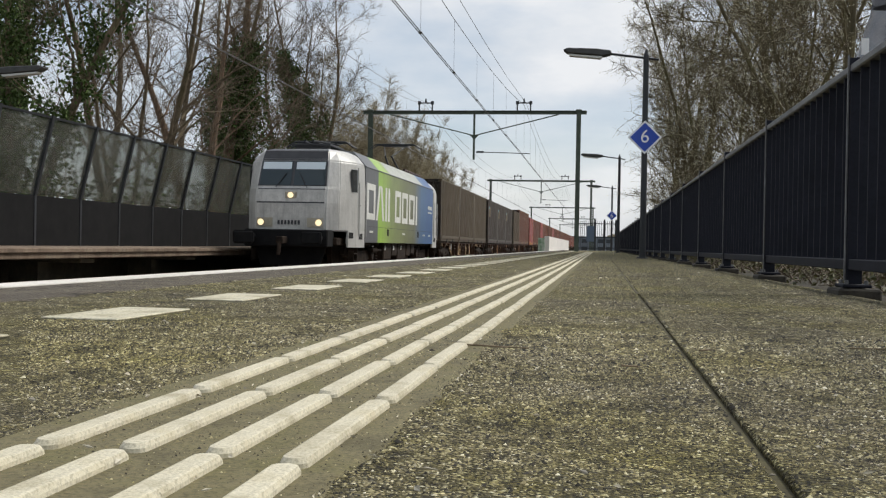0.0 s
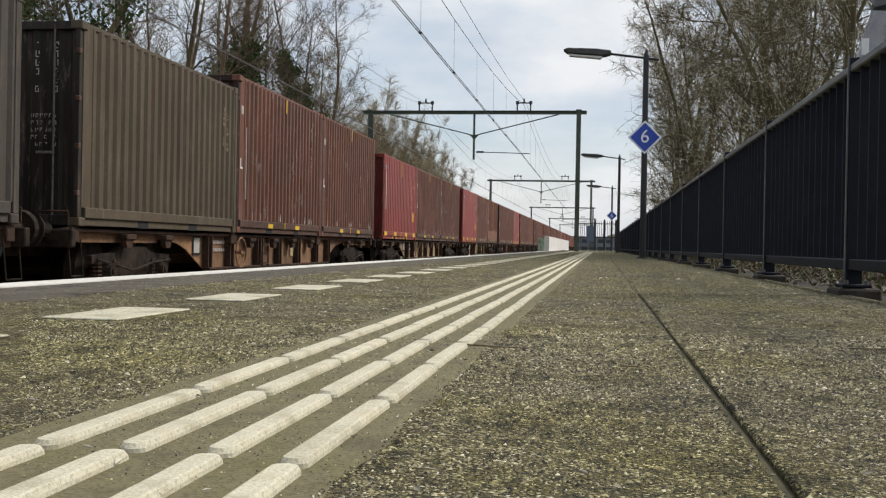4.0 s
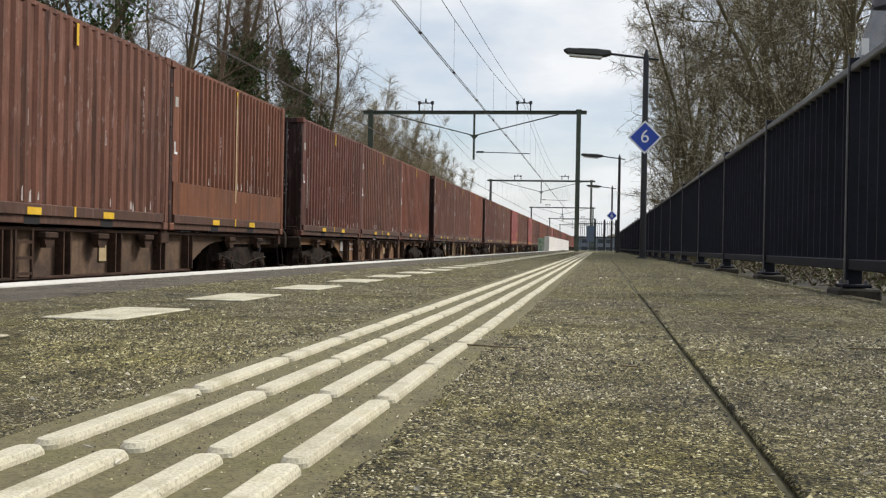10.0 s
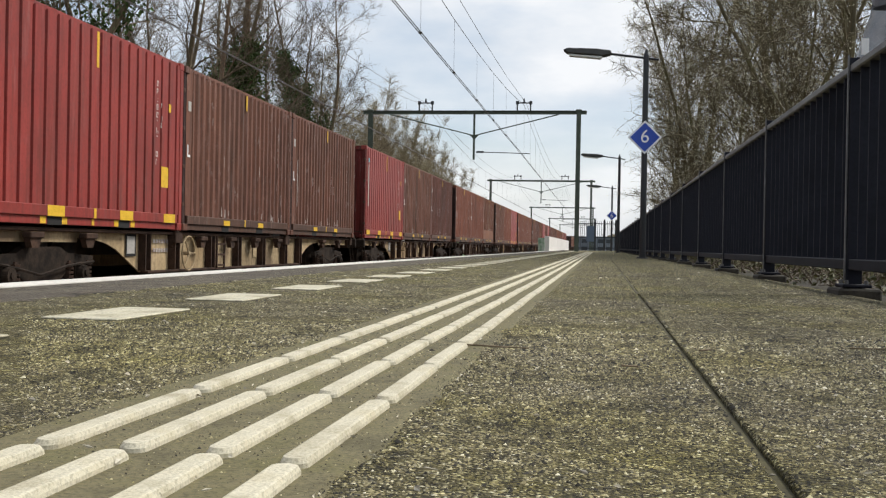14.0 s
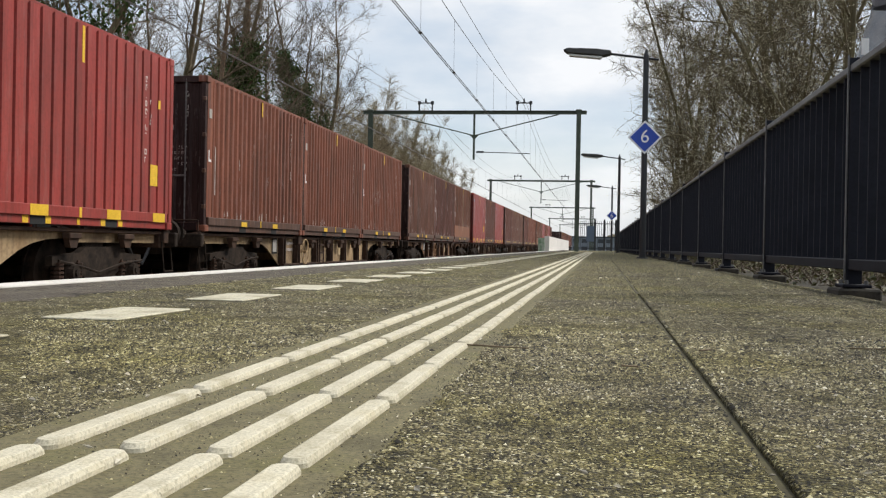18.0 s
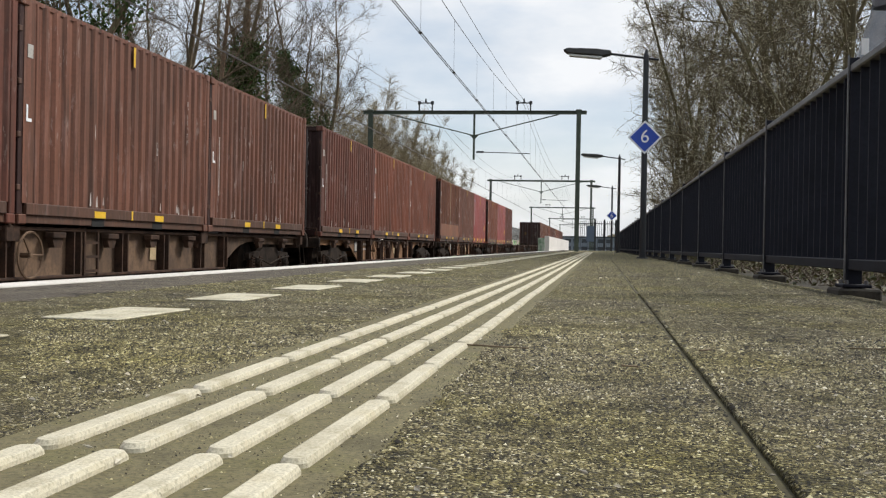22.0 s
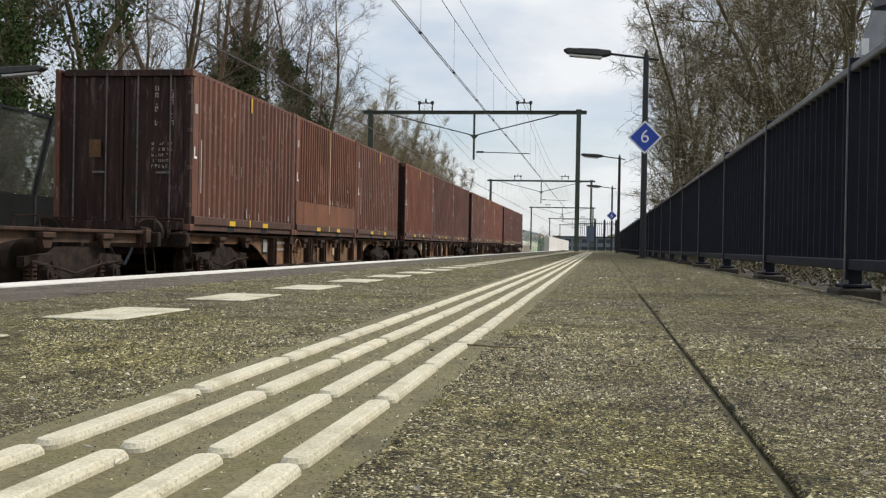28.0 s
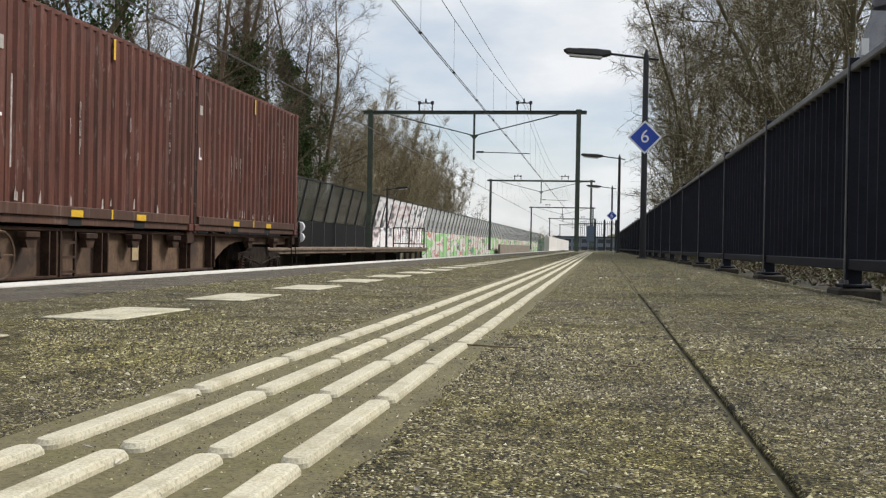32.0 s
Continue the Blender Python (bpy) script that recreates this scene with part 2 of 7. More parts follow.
M_WHITE = plain("white_sign_paint", (0.78, 0.79, 0.80), 0.5)
M_WIRE = plain("copper_wire_dark", (0.055, 0.05, 0.045), 0.6)
M_BARK = material("grey_brown_bark", [(0.085, 0.062, 0.040), (0.175, 0.130, 0.080), (0.13, 0.105, 0.055)], scale=3.5, rough=0.95, fine=0.5, fine_scale=30, bump=0.8, bump_scale=18, stretch=(1, 1, 0.3), distance=0.03, vary=0.12)
M_BARK_RED = material("reddish_bark", [(0.090, 0.058, 0.036), (0.200, 0.130, 0.080), (0.140, 0.095, 0.060)], scale=3, rough=0.95, fine=0.5, fine_scale=30, bump=0.8, bump_scale=18, stretch=(1, 1, 0.3), distance=0.03)
M_TWIG = material("bare_twig_bark", [(0.095, 0.072, 0.048), (0.17, 0.13, 0.085)], scale=1.1, rough=0.95, vary=0.1)
M_BUD = material("pale_buds", [(0.58, 0.54, 0.36), (0.76, 0.72, 0.54), (0.50, 0.48, 0.26)], scale=3, rough=0.8, vary=0.25, island=True)
M_IVY = material("dark_ivy_leaf", [(0.024, 0.046, 0.012), (0.075, 0.112, 0.028), (0.045, 0.066, 0.020)], scale=1.6, rough=0.65, vary=0.4, island=True)
M_IVY.node_tree.nodes["Principled BSDF"].inputs["Specular IOR Level"].default_value = 0.2
M_REED = material("tan_thicket_bark", [(0.205, 0.170, 0.105), (0.34, 0.29, 0.185)], scale=1.2, rough=0.95, vary=0.15)
M_TWIG_PALE = material("pale_twig_bark", [(0.100, 0.080, 0.046), (0.180, 0.146, 0.084)], scale=0.9, rough=0.95, vary=0.1)
M_BARK_PALE = material("grey_green_bark", [(0.085, 0.070, 0.038), (0.18, 0.150, 0.085), (0.13, 0.12, 0.05)], scale=3, rough=0.95, fine=0.5, fine_scale=25, bump=0.8, bump_scale=16, stretch=(1, 1, 0.4), distance=0.03)
M_BARRIER = material("black_barrier_panel", [(0.007, 0.007, 0.0075), (0.012, 0.0118, 0.012)], scale=2.5, rough=0.8, fine=0.3, fine_scale=40, streak=0.3, vary=0.1)
M_BARRIER.node_tree.nodes["Principled BSDF"].inputs["Specular IOR Level"].default_value = 0.12
M_PANE = glass_material("dirty_barrier_glass", (0.50, 0.52, 0.48), 0.06, 0.27, (0.14, 0.14, 0.12))
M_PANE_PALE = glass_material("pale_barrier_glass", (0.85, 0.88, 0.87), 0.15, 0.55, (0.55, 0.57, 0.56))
M_GRAFFITI = material("graffiti_wall", [(0.60, 0.60, 0.57), (0.06, 0.06, 0.06), (0.30, 0.54, 0.22), (0.66, 0.62, 0.57), (0.50, 0.17, 0.11), (0.58, 0.52, 0.50), (0.10, 0.24, 0.13)], scale=0.6, detail=2.5, rough=0.8, fine=0.3, fine_scale=9, stretch=(1, 0.2, 1.0))
for node in M_GRAFFITI.node_tree.nodes:
    if node.type == "VALTORGB" and len(node.color_ramp.elements) == 7:
        node.color_ramp.interpolation = "CONSTANT"
        for k, e in enumerate(node.color_ramp.elements):
            e.position = (0.0, 0.36, 0.38, 0.49, 0.56, 0.585, 0.63)[k]
M_SPRAY = material("sprayed_white_pane", [(0.10, 0.10, 0.11), (0.80, 0.79, 0.78), (0.84, 0.83, 0.82), (0.72, 0.60, 0.58), (0.15, 0.14, 0.15)], scale=1.5, detail=2.5, rough=0.7, stretch=(1, 0.3, 0.9))
M_WHITEWALL = material("white_painted_wall", [(0.62, 0.59, 0.55), (0.74, 0.71, 0.67)], scale=1.3, rough=0.85, streak=0.3, fine=0.2)


def chip_material(name):
    """Stone chips proud of the binder: each its own tone, dulled by moss and dirt patches."""
    m = bpy.data.materials.new(name)
    m.use_nodes = True
    t = m.node_tree
    b = t.nodes["Principled BSDF"]
    b.inputs["Roughness"].default_value, b.inputs["Specular IOR Level"].default_value = 0.85, 0.25
    geo = t.nodes.new("ShaderNodeNewGeometry")
    r = t.nodes.new("ShaderNodeValToRGB")
    tones = [(0.0, (0.026, 0.024, 0.020)), (0.34, (0.10, 0.088, 0.056)), (0.52, (0.21, 0.18, 0.098)), (0.74, (0.34, 0.30, 0.170)), (0.90, (0.52, 0.47, 0.32)), (0.975, (0.66, 0.62, 0.50))]
    els = r.color_ramp.elements
    while len(els) < len(tones):
        els.new(0.5)
    r.color_ramp.interpolation = "CONSTANT"
    for k, (p, c) in enumerate(tones):
        els[k].position, els[k].color = p, (*c, 1)
    t.links.new(geo.outputs["Random Per Island"], r.inputs[0])
    last = r.outputs[0]
    for scale, amount, colour, lo, hi in ((1.6, 0.8, (1.0, 0.98, 0.55), 0.44, 0.66), (1.1, 0.8, (0.50, 0.50, 0.54), 0.48, 0.72), (6.4, 0.9, (0.42, 0.42, 0.45), 0.50, 0.64)):
        n = t.nodes.new("ShaderNodeTexNoise")
        n.inputs["Scale"].default_value, n.inputs["Detail"].default_value, n.inputs["Roughness"].default_value = scale, 7.0, 0.65
        t.links.new(geo.outputs["Position"], n.inputs["Vector"])
        rr = t.nodes.new("ShaderNodeMapRange")
        rr.inputs["From Min"].default_value, rr.inputs["From Max"].default_value, rr.inputs["To Max"].default_value = lo, hi, amount
        t.links.new(n.outputs["Fac"], rr.inputs["Value"])
        m2 = t.nodes.new("ShaderNodeMix")
        m2.data_type, m2.blend_type = "RGBA", "MULTIPLY"
        t.links.new(rr.outputs[0], m2.inputs["Factor"])
        t.links.new(last, m2.inputs["A"])
        m2.inputs["B"].default_value = (*colour, 1)
        last = m2.outputs["Result"]
    t.links.new(last, b.inputs["Base Color"])
    return m


M_CHIP = chip_material("proud_stone_chips")
M_JOINT = material("mossy_joint_soil", [(0.036, 0.030, 0.013), (0.095, 0.082, 0.032)], scale=25, rough=0.95, fine=0.5, fine_scale=240, bump=0.3, bump_scale=200, distance=0.002)
# ---- building helpers ----
def mesh_of(name, bm, material_, smooth=False):
    me = bpy.data.meshes.new(name)
    bm.to_mesh(me)
    bm.free()
    me.materials.append(material_)
    if smooth:
        for p in me.polygons:
            p.use_smooth = True
    return me


def part(name, bm, material_, parent=None, label="", smooth=False, m=None):
    """Links a bmesh (or a mesh) as one mesh object under a thing or a part."""
    me = bm if isinstance(bm, bpy.types.Mesh) else mesh_of(name, bm, material_, smooth)
    ob = new(name, me)
    ob.parent = parent
    if m is not None:
        ob.matrix_basis = m
    if label:
        ob["label"] = label
    return ob


def box(bm, x0, x1, y0, y1, z0, z1, bevel=0.0):
    r = bmesh.ops.create_cube(bm, size=1.0)
    vs = r["verts"]
    for v in vs:
        v.co = Vector(((x0 + x1) / 2 + v.co.x * (x1 - x0), (y0 + y1) / 2 + v.co.y * (y1 - y0), (z0 + z1) / 2 + v.co.z * (z1 - z0)))
    if bevel:
        es = list({e for v in vs for e in v.link_edges})
        bmesh.ops.bevel(bm, geom=es, offset=bevel, segments=1, affect="EDGES")
    return bm


def boxm(x0, x1, y0, y1, z0, z1, bevel=0.0):
    return box(bmesh.new(), x0, x1, y0, y1, z0, z1, bevel)


def tube(bm, a, b, r0, r1=None, n=8, caps=True):
    """A round bar from a to b."""
    a, b = Vector(a), Vector(b)
    r1 = r0 if r1 is None else r1
    d = b - a
    q = d.to_track_quat("Z", "Y").to_matrix().to_4x4()
    bmesh.ops.create_cone(bm, cap_ends=caps, segments=n, radius1=r0, radius2=r1, depth=d.length, matrix=Matrix.Translation((a + b) / 2) @ q)
    return bm


def tubem(a, b, r0, r1=None, n=8):
    return tube(bmesh.new(), a, b, r0, r1, n)


def prism(bm, outline, axis, lo, hi):
    """An outline in the plane across the axis ('x','y','z'), pushed from lo to hi."""
    def at(p, k):
        return {"x": (k, p[0], p[1]), "y": (p[0], k, p[1]), "z": (p[0], p[1], k)}[axis]
    va = [bm.verts.new(at(p, lo)) for p in outline]
    vb = [bm.verts.new(at(p, hi)) for p in outline]
    bm.faces.new(va[::-1])
    bm.faces.new(vb)
    n = len(outline)
    for i in range(n):
        j = (i + 1) % n
        bm.faces.new((va[i], va[j], vb[j], vb[i]))
    bmesh.ops.recalc_face_normals(bm, faces=bm.faces[:])
    return bm


def prismm(outline, axis, lo, hi):
    return prism(bmesh.new(), outline, axis, lo, hi)


def bent_pipe(points, r, n=6):
    bm = bmesh.new()
    for a, b in zip(points, points[1:]):
        tube(bm, a, b, r, n=n)
    return bm


def empty(name, x=0, y=0, z=0):
    ob = new(name)
    ob.empty_display_size = 0.2
    ob.matrix_basis = pose(x, y, z)
    return ob


def text_mesh(name, words, size, depth, material_):
    c = bpy.data.curves.new(name, "FONT")
    c.body, c.size, c.extrude, c.align_x, c.align_y = words, size, depth, "CENTER", "CENTER"
    tmp = bpy.data.objects.new(name, c)
    scene.collection.objects.link(tmp)
    me = bpy.data.meshes.new_from_object(tmp.evaluated_get(bpy.context.evaluated_depsgraph_get()))
    bpy.data.objects.remove(tmp)
    me.materials.append(material_)
    return me


class Soup:
    """Collects the verts and faces of one mesh."""

    def __init__(self):
        self.v, self.f = [], []

    def limb(self, pts, radii, n):
        base = len(self.v)
        for i, p in enumerate(pts):
            d = (pts[min(i + 1, len(pts) - 1)] - pts[max(i - 1, 0)])
            if d.length < 1e-6:
                d = Vector((0, 0, 1))
            d.normalize()
            s = d.cross(Vector((0.31, 0.95, 0.05)))
            if s.length < 1e-3:
                s = d.cross(Vector((1, 0, 0)))
            s.normalize()
            u = d.cross(s)
            for k in range(n):
                a = 2 * math.pi * k / n
                q = p + (s * math.cos(a) + u * math.sin(a)) * radii[i]
                self.v.append((q.x, q.y, q.z))
        for i in range(len(pts) - 1):
            for k in range(n):
                j = (k + 1) % n
                self.f.append((base + i * n + k, base + i * n + j, base + (i + 1) * n + j, base + (i + 1) * n + k))

    def spike(self, a, b, r):
        """A thin three-sided twig that ends in a point."""
        d = (b - a).normalized()
        s = d.cross(Vector((0.31, 0.95, 0.05)))
        if s.length < 1e-3:
            s = d.cross(Vector((1, 0, 0)))
        s.normalize()
        u = d.cross(s)
        n = len(self.v)
        for k in range(3):
            q = a + (s * math.cos(2.094 * k) + u * math.sin(2.094 * k)) * r
            self.v.append((q.x, q.y, q.z))
        self.v.append((b.x, b.y, b.z))
        self.f += [(n, n + 1, n + 3), (n + 1, n + 2, n + 3), (n + 2, n, n + 3)]

    def leaf(self, p, d, w, l, rng):
        up = Vector((rng.uniform(-1, 1), rng.uniform(-1, 1), rng.uniform(-0.3, 1))).normalized()
        s = d.cross(up)
        if s.length < 1e-3:
            return
        s.normalize()
        nrm = s.cross(d).normalized() * w * 0.3
        b = len(self.v)
        for q in (p, p + d * l * 0.45 + s * w * 0.5 + nrm, p + d * l, p + d * l * 0.45 - s * w * 0.5 + nrm):
            self.v.append((q.x, q.y, q.z))
        self.f.append((b, b + 1, b + 2))
        self.f.append((b, b + 2, b + 3))

    def mesh(self, name, mat):
        me = bpy.data.meshes.new(name)
        me.from_pydata(self.v, [], self.f)
        me.materials.append(mat)
        me.update()
        return me


def swept(points, r, n=4):
    """One unbroken round wire through the points."""
    s = Soup()
    s.limb([Vector(p) for p in points], [r] * len(points), n)
    bm = bmesh.new()
    vs = [bm.verts.new(v) for v in s.v]
    for q in s.f:
        bm.faces.new([vs[k] for k in q])
    return bm


def i_beam(a, b, w, h, t):
    """The outline of an I section, centred at (a, b)."""
    return [(a - w / 2, b - h / 2), (a + w / 2, b - h / 2), (a + w / 2, b - h / 2 + t), (a + t / 2, b - h / 2 + t), (a + t / 2, b + h / 2 - t), (a + w / 2, b + h / 2 - t), (a + w / 2, b + h / 2), (a - w / 2, b + h / 2), (a - w / 2, b + h / 2 - t), (a - t / 2, b + h / 2 - t), (a - t / 2, b - h / 2 + t), (a - w / 2, b - h / 2 + t)]


M_DARKCONC = material("mossy_dark_concrete", [(0.07, 0.062, 0.045), (0.12, 0.105, 0.07)], scale=6, rough=0.95, fine=0.5, fine_scale=60, bump=0.4, bump_scale=60)


# ---- ground, tracks, platforms ----
def structure(ob, label, category):
    return tagged(ob, label, category, kind="structure")


GROUND_Z = -1.35
bm = bmesh.new()
box(bm, -2500, 2500, -900, 4000, GROUND_Z - 0.5, GROUND_Z)
structure(part("ground", bm, M_SOIL), "dull winter grass and soil reaching to the horizon", "ground")
bm = prismm([(-10.9, GROUND_Z), (-10.4, -0.93), (-0.9, -0.93), (-0.4, GROUND_Z)], "y", -560, 680)
structure(part("track_bed", bm, M_BALLAST), "brown stone ballast bed under both tracks", "ballast")


def track(cx):
    tr = empty("railway_track", cx, 0, RAIL_Z)
    tagged(tr, "steel rails on concrete sleepers in brown ballast", "track", "railway tracks", "structure")
    for side in (-1, 1):
        x = side * 0.7535
        prof = [(x - 0.07, -0.17), (x + 0.07, -0.17), (x + 0.07, -0.155), (x + 0.012, -0.13), (x + 0.012, -0.045), (x + 0.036, -0.03), (x + 0.036, 0), (x - 0.036, 0), (x - 0.036, -0.03), (x - 0.012, -0.045), (x - 0.012, -0.13), (x - 0.07, -0.155)]
        part("rail", prismm(prof, "y", -560, 680), M_STEEL, tr)
    bm = bmesh.new()
    verts, faces = [], []
    for k in range(-40, 200):
        y = 0.3 + 0.6 * k
        b = len(verts)
        verts += [(-1.3, y, -0.22), (1.3, y, -0.22), (1.3, y + 0.26, -0.22), (-1.3, y + 0.26, -0.22), (-1.27, y + 0.03, -0.165), (1.27, y + 0.03, -0.165), (1.27, y + 0.23, -0.165), (-1.27, y + 0.23, -0.165)]
        faces += [(b + 4, b + 5, b + 6, b + 7), (b, b + 1, b + 5, b + 4), (b + 1, b + 2, b + 6, b + 5), (b + 2, b + 3, b + 7, b + 6), (b + 3, b, b + 4, b + 7)]
    me = bpy.data.meshes.new("sleepers")
    me.from_pydata(verts, [], faces)
    me.materials.append(M_CONCRETE)
    tagged(part("sleepers", me, None, tr), kind="stuff")
    return tr


track(FAR_TRACK)
track(NEAR_TRACK)

PLAT_END = 66.0
GUIDE = (-0.532, -0.172)
JOINT_X, JOINT_SLANT, PAVED = 0.1445, 0.0038, 1.06      # the long joint, which drifts off the guide strip; the paving's back edge


def joint_at(y):
    return JOINT_X + JOINT_SLANT * y


platform = structure(part("platform", boxm(EDGE_X + 0.12, PAVED - 0.01, -14, PLAT_END, GROUND_Z, -0.055), M_CONCRETE), "raised station platform with a concrete body", "platform")


def slab_row(x0, x1, y0, length, count, mat, name="slab", gap=0.0012, top=0.0):
    me = mesh_of(name, boxm(x0 + gap / 2, x1 - gap / 2, gap / 2, length - gap / 2, -0.05, top, 0.004), mat)
    for k in range(count):
        part(name, me, None, platform, m=pose(0, y0 + k * length, 0))


slab_row(EDGE_X, -1.62, -14.0, 4.0, 20, M_PAVE_EDGE)
slab_row(-1.62, -0.36, -14.0, 4.0, 20, M_PAVE)


def slanted_row(left, right, y0, length, count):
    """Slabs whose long edges follow left(y) and right(y)."""
    for k in range(count):
        a, b = y0 + k * length + 0.0006, y0 + (k + 1) * length - 0.0006
        bm = prismm([(left(a), a), (right(a), a), (right(b), b), (left(b), b)], "z", -0.05, 0.0)
        bmesh.ops.bevel(bm, geom=bm.edges[:], offset=0.004, segments=1, affect="EDGES")
        part("slab", bm, M_PAVE, platform)


GAP = 0.0055
slanted_row(lambda y: -0.36, lambda y: joint_at(y) - GAP, -12.8, 3.6, 22)
slanted_row(lambda y: joint_at(y) + GAP, lambda y: PAVED, -14.9, 3.6, 22)


def joint_soil():
    bm = bmesh.new()
    for y0, y1, top in ((-14, 4.3, -0.0075), (4.3, PLAT_END, -0.0015)):
        e = GAP - 0.0003
        prism(bm, [(joint_at(y0) - e, y0), (joint_at(y0) + e, y0), (joint_at(y1) + e, y1), (joint_at(y1) - e, y1)], "z", -0.045, top)
    return bm


structure(part("joint_filling", joint_soil(), M_JOINT), "soil and moss filling the joint between slabs", "joint")


def ragged_strip(x0, x1, y0, y1, step, amount, z, seed):
    """A thin spread of mortar with uneven edges."""
    bm = bmesh.new()
    n = int((y1 - y0) / step)
    rows = []
    for k in range(n + 1):
        y = y0 + (y1 - y0) * k / n
        e0 = amount * (noise.noise(Vector((y * 9, seed, 0))) + 0.5 * noise.noise(Vector((y * 37, seed, 3))))
        e1 = amount * 1.6 * (noise.noise(Vector((y * 7, seed + 5, 0))) + 0.5 * noise.noise(Vector((y * 31, seed + 5, 3))))
        rows.append([bm.verts.new((x0 + e0, y, -0.004)), bm.verts.new((x0 + e0 + 0.012, y, z)), bm.verts.new((x1 + e1 - 0.02, y, z)), bm.verts.new((x1 + e1, y, -0.004))])
    for a, b in zip(rows, rows[1:]):
        for k in range(3):
            bm.faces.new((a[k], a[k + 1], b[k + 1], b[k]))
    bmesh.ops.recalc_face_normals(bm, faces=bm.faces[:])
    return bm


structure(part("mortar_strip", ragged_strip(GUIDE[0], GUIDE[1], -6, 44, 0.03, 0.007, 0.0016, 2), M_GUIDE_BASE), "olive-grey mortar strip under the tactile ribs", "paving")


def rib_mesh():
    """One raised rib with sloping flanks and rounded ends."""
    bm = bmesh.new()
    w, h, l, n = 0.0125, 0.0098, 0.340, 8
    rings = []
    for ww, ll, z in ((w, l, 0.0005), (w * 0.97, l - 0.002, h * 0.52), (w * 0.84, l - 0.008, h * 0.93), (w * 0.68, l - 0.016, h)):
        ring = []
        for end, sgn in ((l / 2 - w * 0.9, 1), (-(l / 2 - w * 0.9), -1)):
            e = end + sgn * (ll - l) / 2
            for k in range(n + 1):
                a = math.pi * k / n
                ring.append(bm.verts.new((sgn * ww * math.cos(a), e + sgn * ww * 0.9 * math.sin(a), z)))
        rings.append(ring)
    for r0, r1 in zip(rings, rings[1:]):
        for i in range(len(r0)):
            j = (i + 1) % len(r0)
            bm.faces.new((r0[i], r0[j], r1[j], r1[i]))
    bm.faces.new(rings[-1])
    bmesh.ops.recalc_face_normals(bm, faces=bm.faces[:])
    return bm


guide = empty("guide_strip")
structure(guide, "tactile guide strip of raised ivory ribs set in the platform", "tactile paving")
RIBS_X = (-0.460, -0.383, -0.306, -0.234)
RIB = mesh_of("rib", rib_mesh(), M_RIB)
rr = random.Random(4)
RIB_PITCH = 0.351
far_v, far_f = [], []
for x in RIBS_X:
    for k in range(-6, 116):
        y = 0.826 + RIB_PITCH * (k + 0.5) - (0.026 if x > -0.3 else 0.0)
        if k < 64:
            part("rib", RIB, None, guide, m=pose(x + rr.uniform(-0.0015, 0.0015), y + rr.uniform(-0.003, 0.003), 0.0, 0, 0, rr.uniform(-0.35, 0.35)))
        else:
            b = len(far_v)
            far_v += [(x - 0.02, y - 0.168, 0.0), (x + 0.02, y - 0.168, 0.0), (x + 0.02, y + 0.168, 0.0), (x - 0.02, y + 0.168, 0.0), (x - 0.014, y - 0.162, 0.0075), (x + 0.014, y - 0.162, 0.0075), (x + 0.014, y + 0.162, 0.0075), (x - 0.014, y + 0.162, 0.0075)]
            far_f += [(b + 4, b + 5, b + 6, b + 7), (b, b + 1, b + 5, b + 4), (b + 1, b + 2, b + 6, b + 5), (b + 2, b + 3, b + 7, b + 6), (b + 3, b, b + 4, b + 7)]
me = bpy.data.meshes.new("far_ribs")
me.from_pydata(far_v, [], far_f)
me.materials.append(M_RIB)
tagged(part("far_ribs", me, None, guide), kind="stuff")

structure(part("asphalt_strip", ragged_strip(-2.04, -1.60, -6, 44, 0.05, 0.055, 0.0012, 9), M_PAVE_EDGE), "worn grey asphalt strip along the platform edge", "paving")
edge_line = part("edge_line", boxm(-2.235, -2.055, -14, 60, 0.0, 0.004), M_LINE)
structure(edge_line, "worn white safety line along the platform edge", "marking")
DASH = mesh_of("block_marking", boxm(-0.09, 0.09, 0, 0.405, 0.0, 0.005, 0.002), M_DASH)
for k in range(-4, 64):
    d = part("block_marking", DASH, None, m=pose(-1.125 + rr.uniform(-0.004, 0.004), 2.185 + 0.83 * k + rr.uniform(-0.01, 0.01), 0.0, 0, 0, rr.uniform(-1, 1)))
    tagged(d, "worn cream rectangular block painted on the platform", "marking", "row of cream block markings", "structure")

# far platform: a slab on concrete trestles
FP_EDGE, FP_BACK, FP_END = -9.63, -11.72, 59.5
far_platform = structure(part("far_platform", boxm(FP_BACK - 0.5, FP_EDGE, -20, FP_END, -0.20, 0.0, 0.015), M_DECK), "stained concrete platform deck across the tracks", "platform")
part("kerb", boxm(FP_EDGE - 0.005, FP_EDGE + 0.05, -20, FP_END, -0.085, -0.012, 0.006), M_DECK, far_platform)
for k in range(14):
    y = -1.6 + 5.3 * k - 0.1
    if y < FP_END - 1:
        part("trestle", box(box(bmesh.new(), FP_BACK, FP_EDGE - 0.25, y - 0.30, y + 0.30, -0.30, -0.203, 0.02), FP_BACK + 0.3, FP_BACK + 0.9, y - 0.2, y + 0.2, GROUND_Z, -0.30), M_DARKCONC, far_platform)
structure(part("retaining_wall", boxm(FP_BACK - 0.4, FP_BACK - 0.1, -20, FP_END, GROUND_Z, -0.203), M_DARKCONC), "dark damp concrete wall under the far platform", "wall")

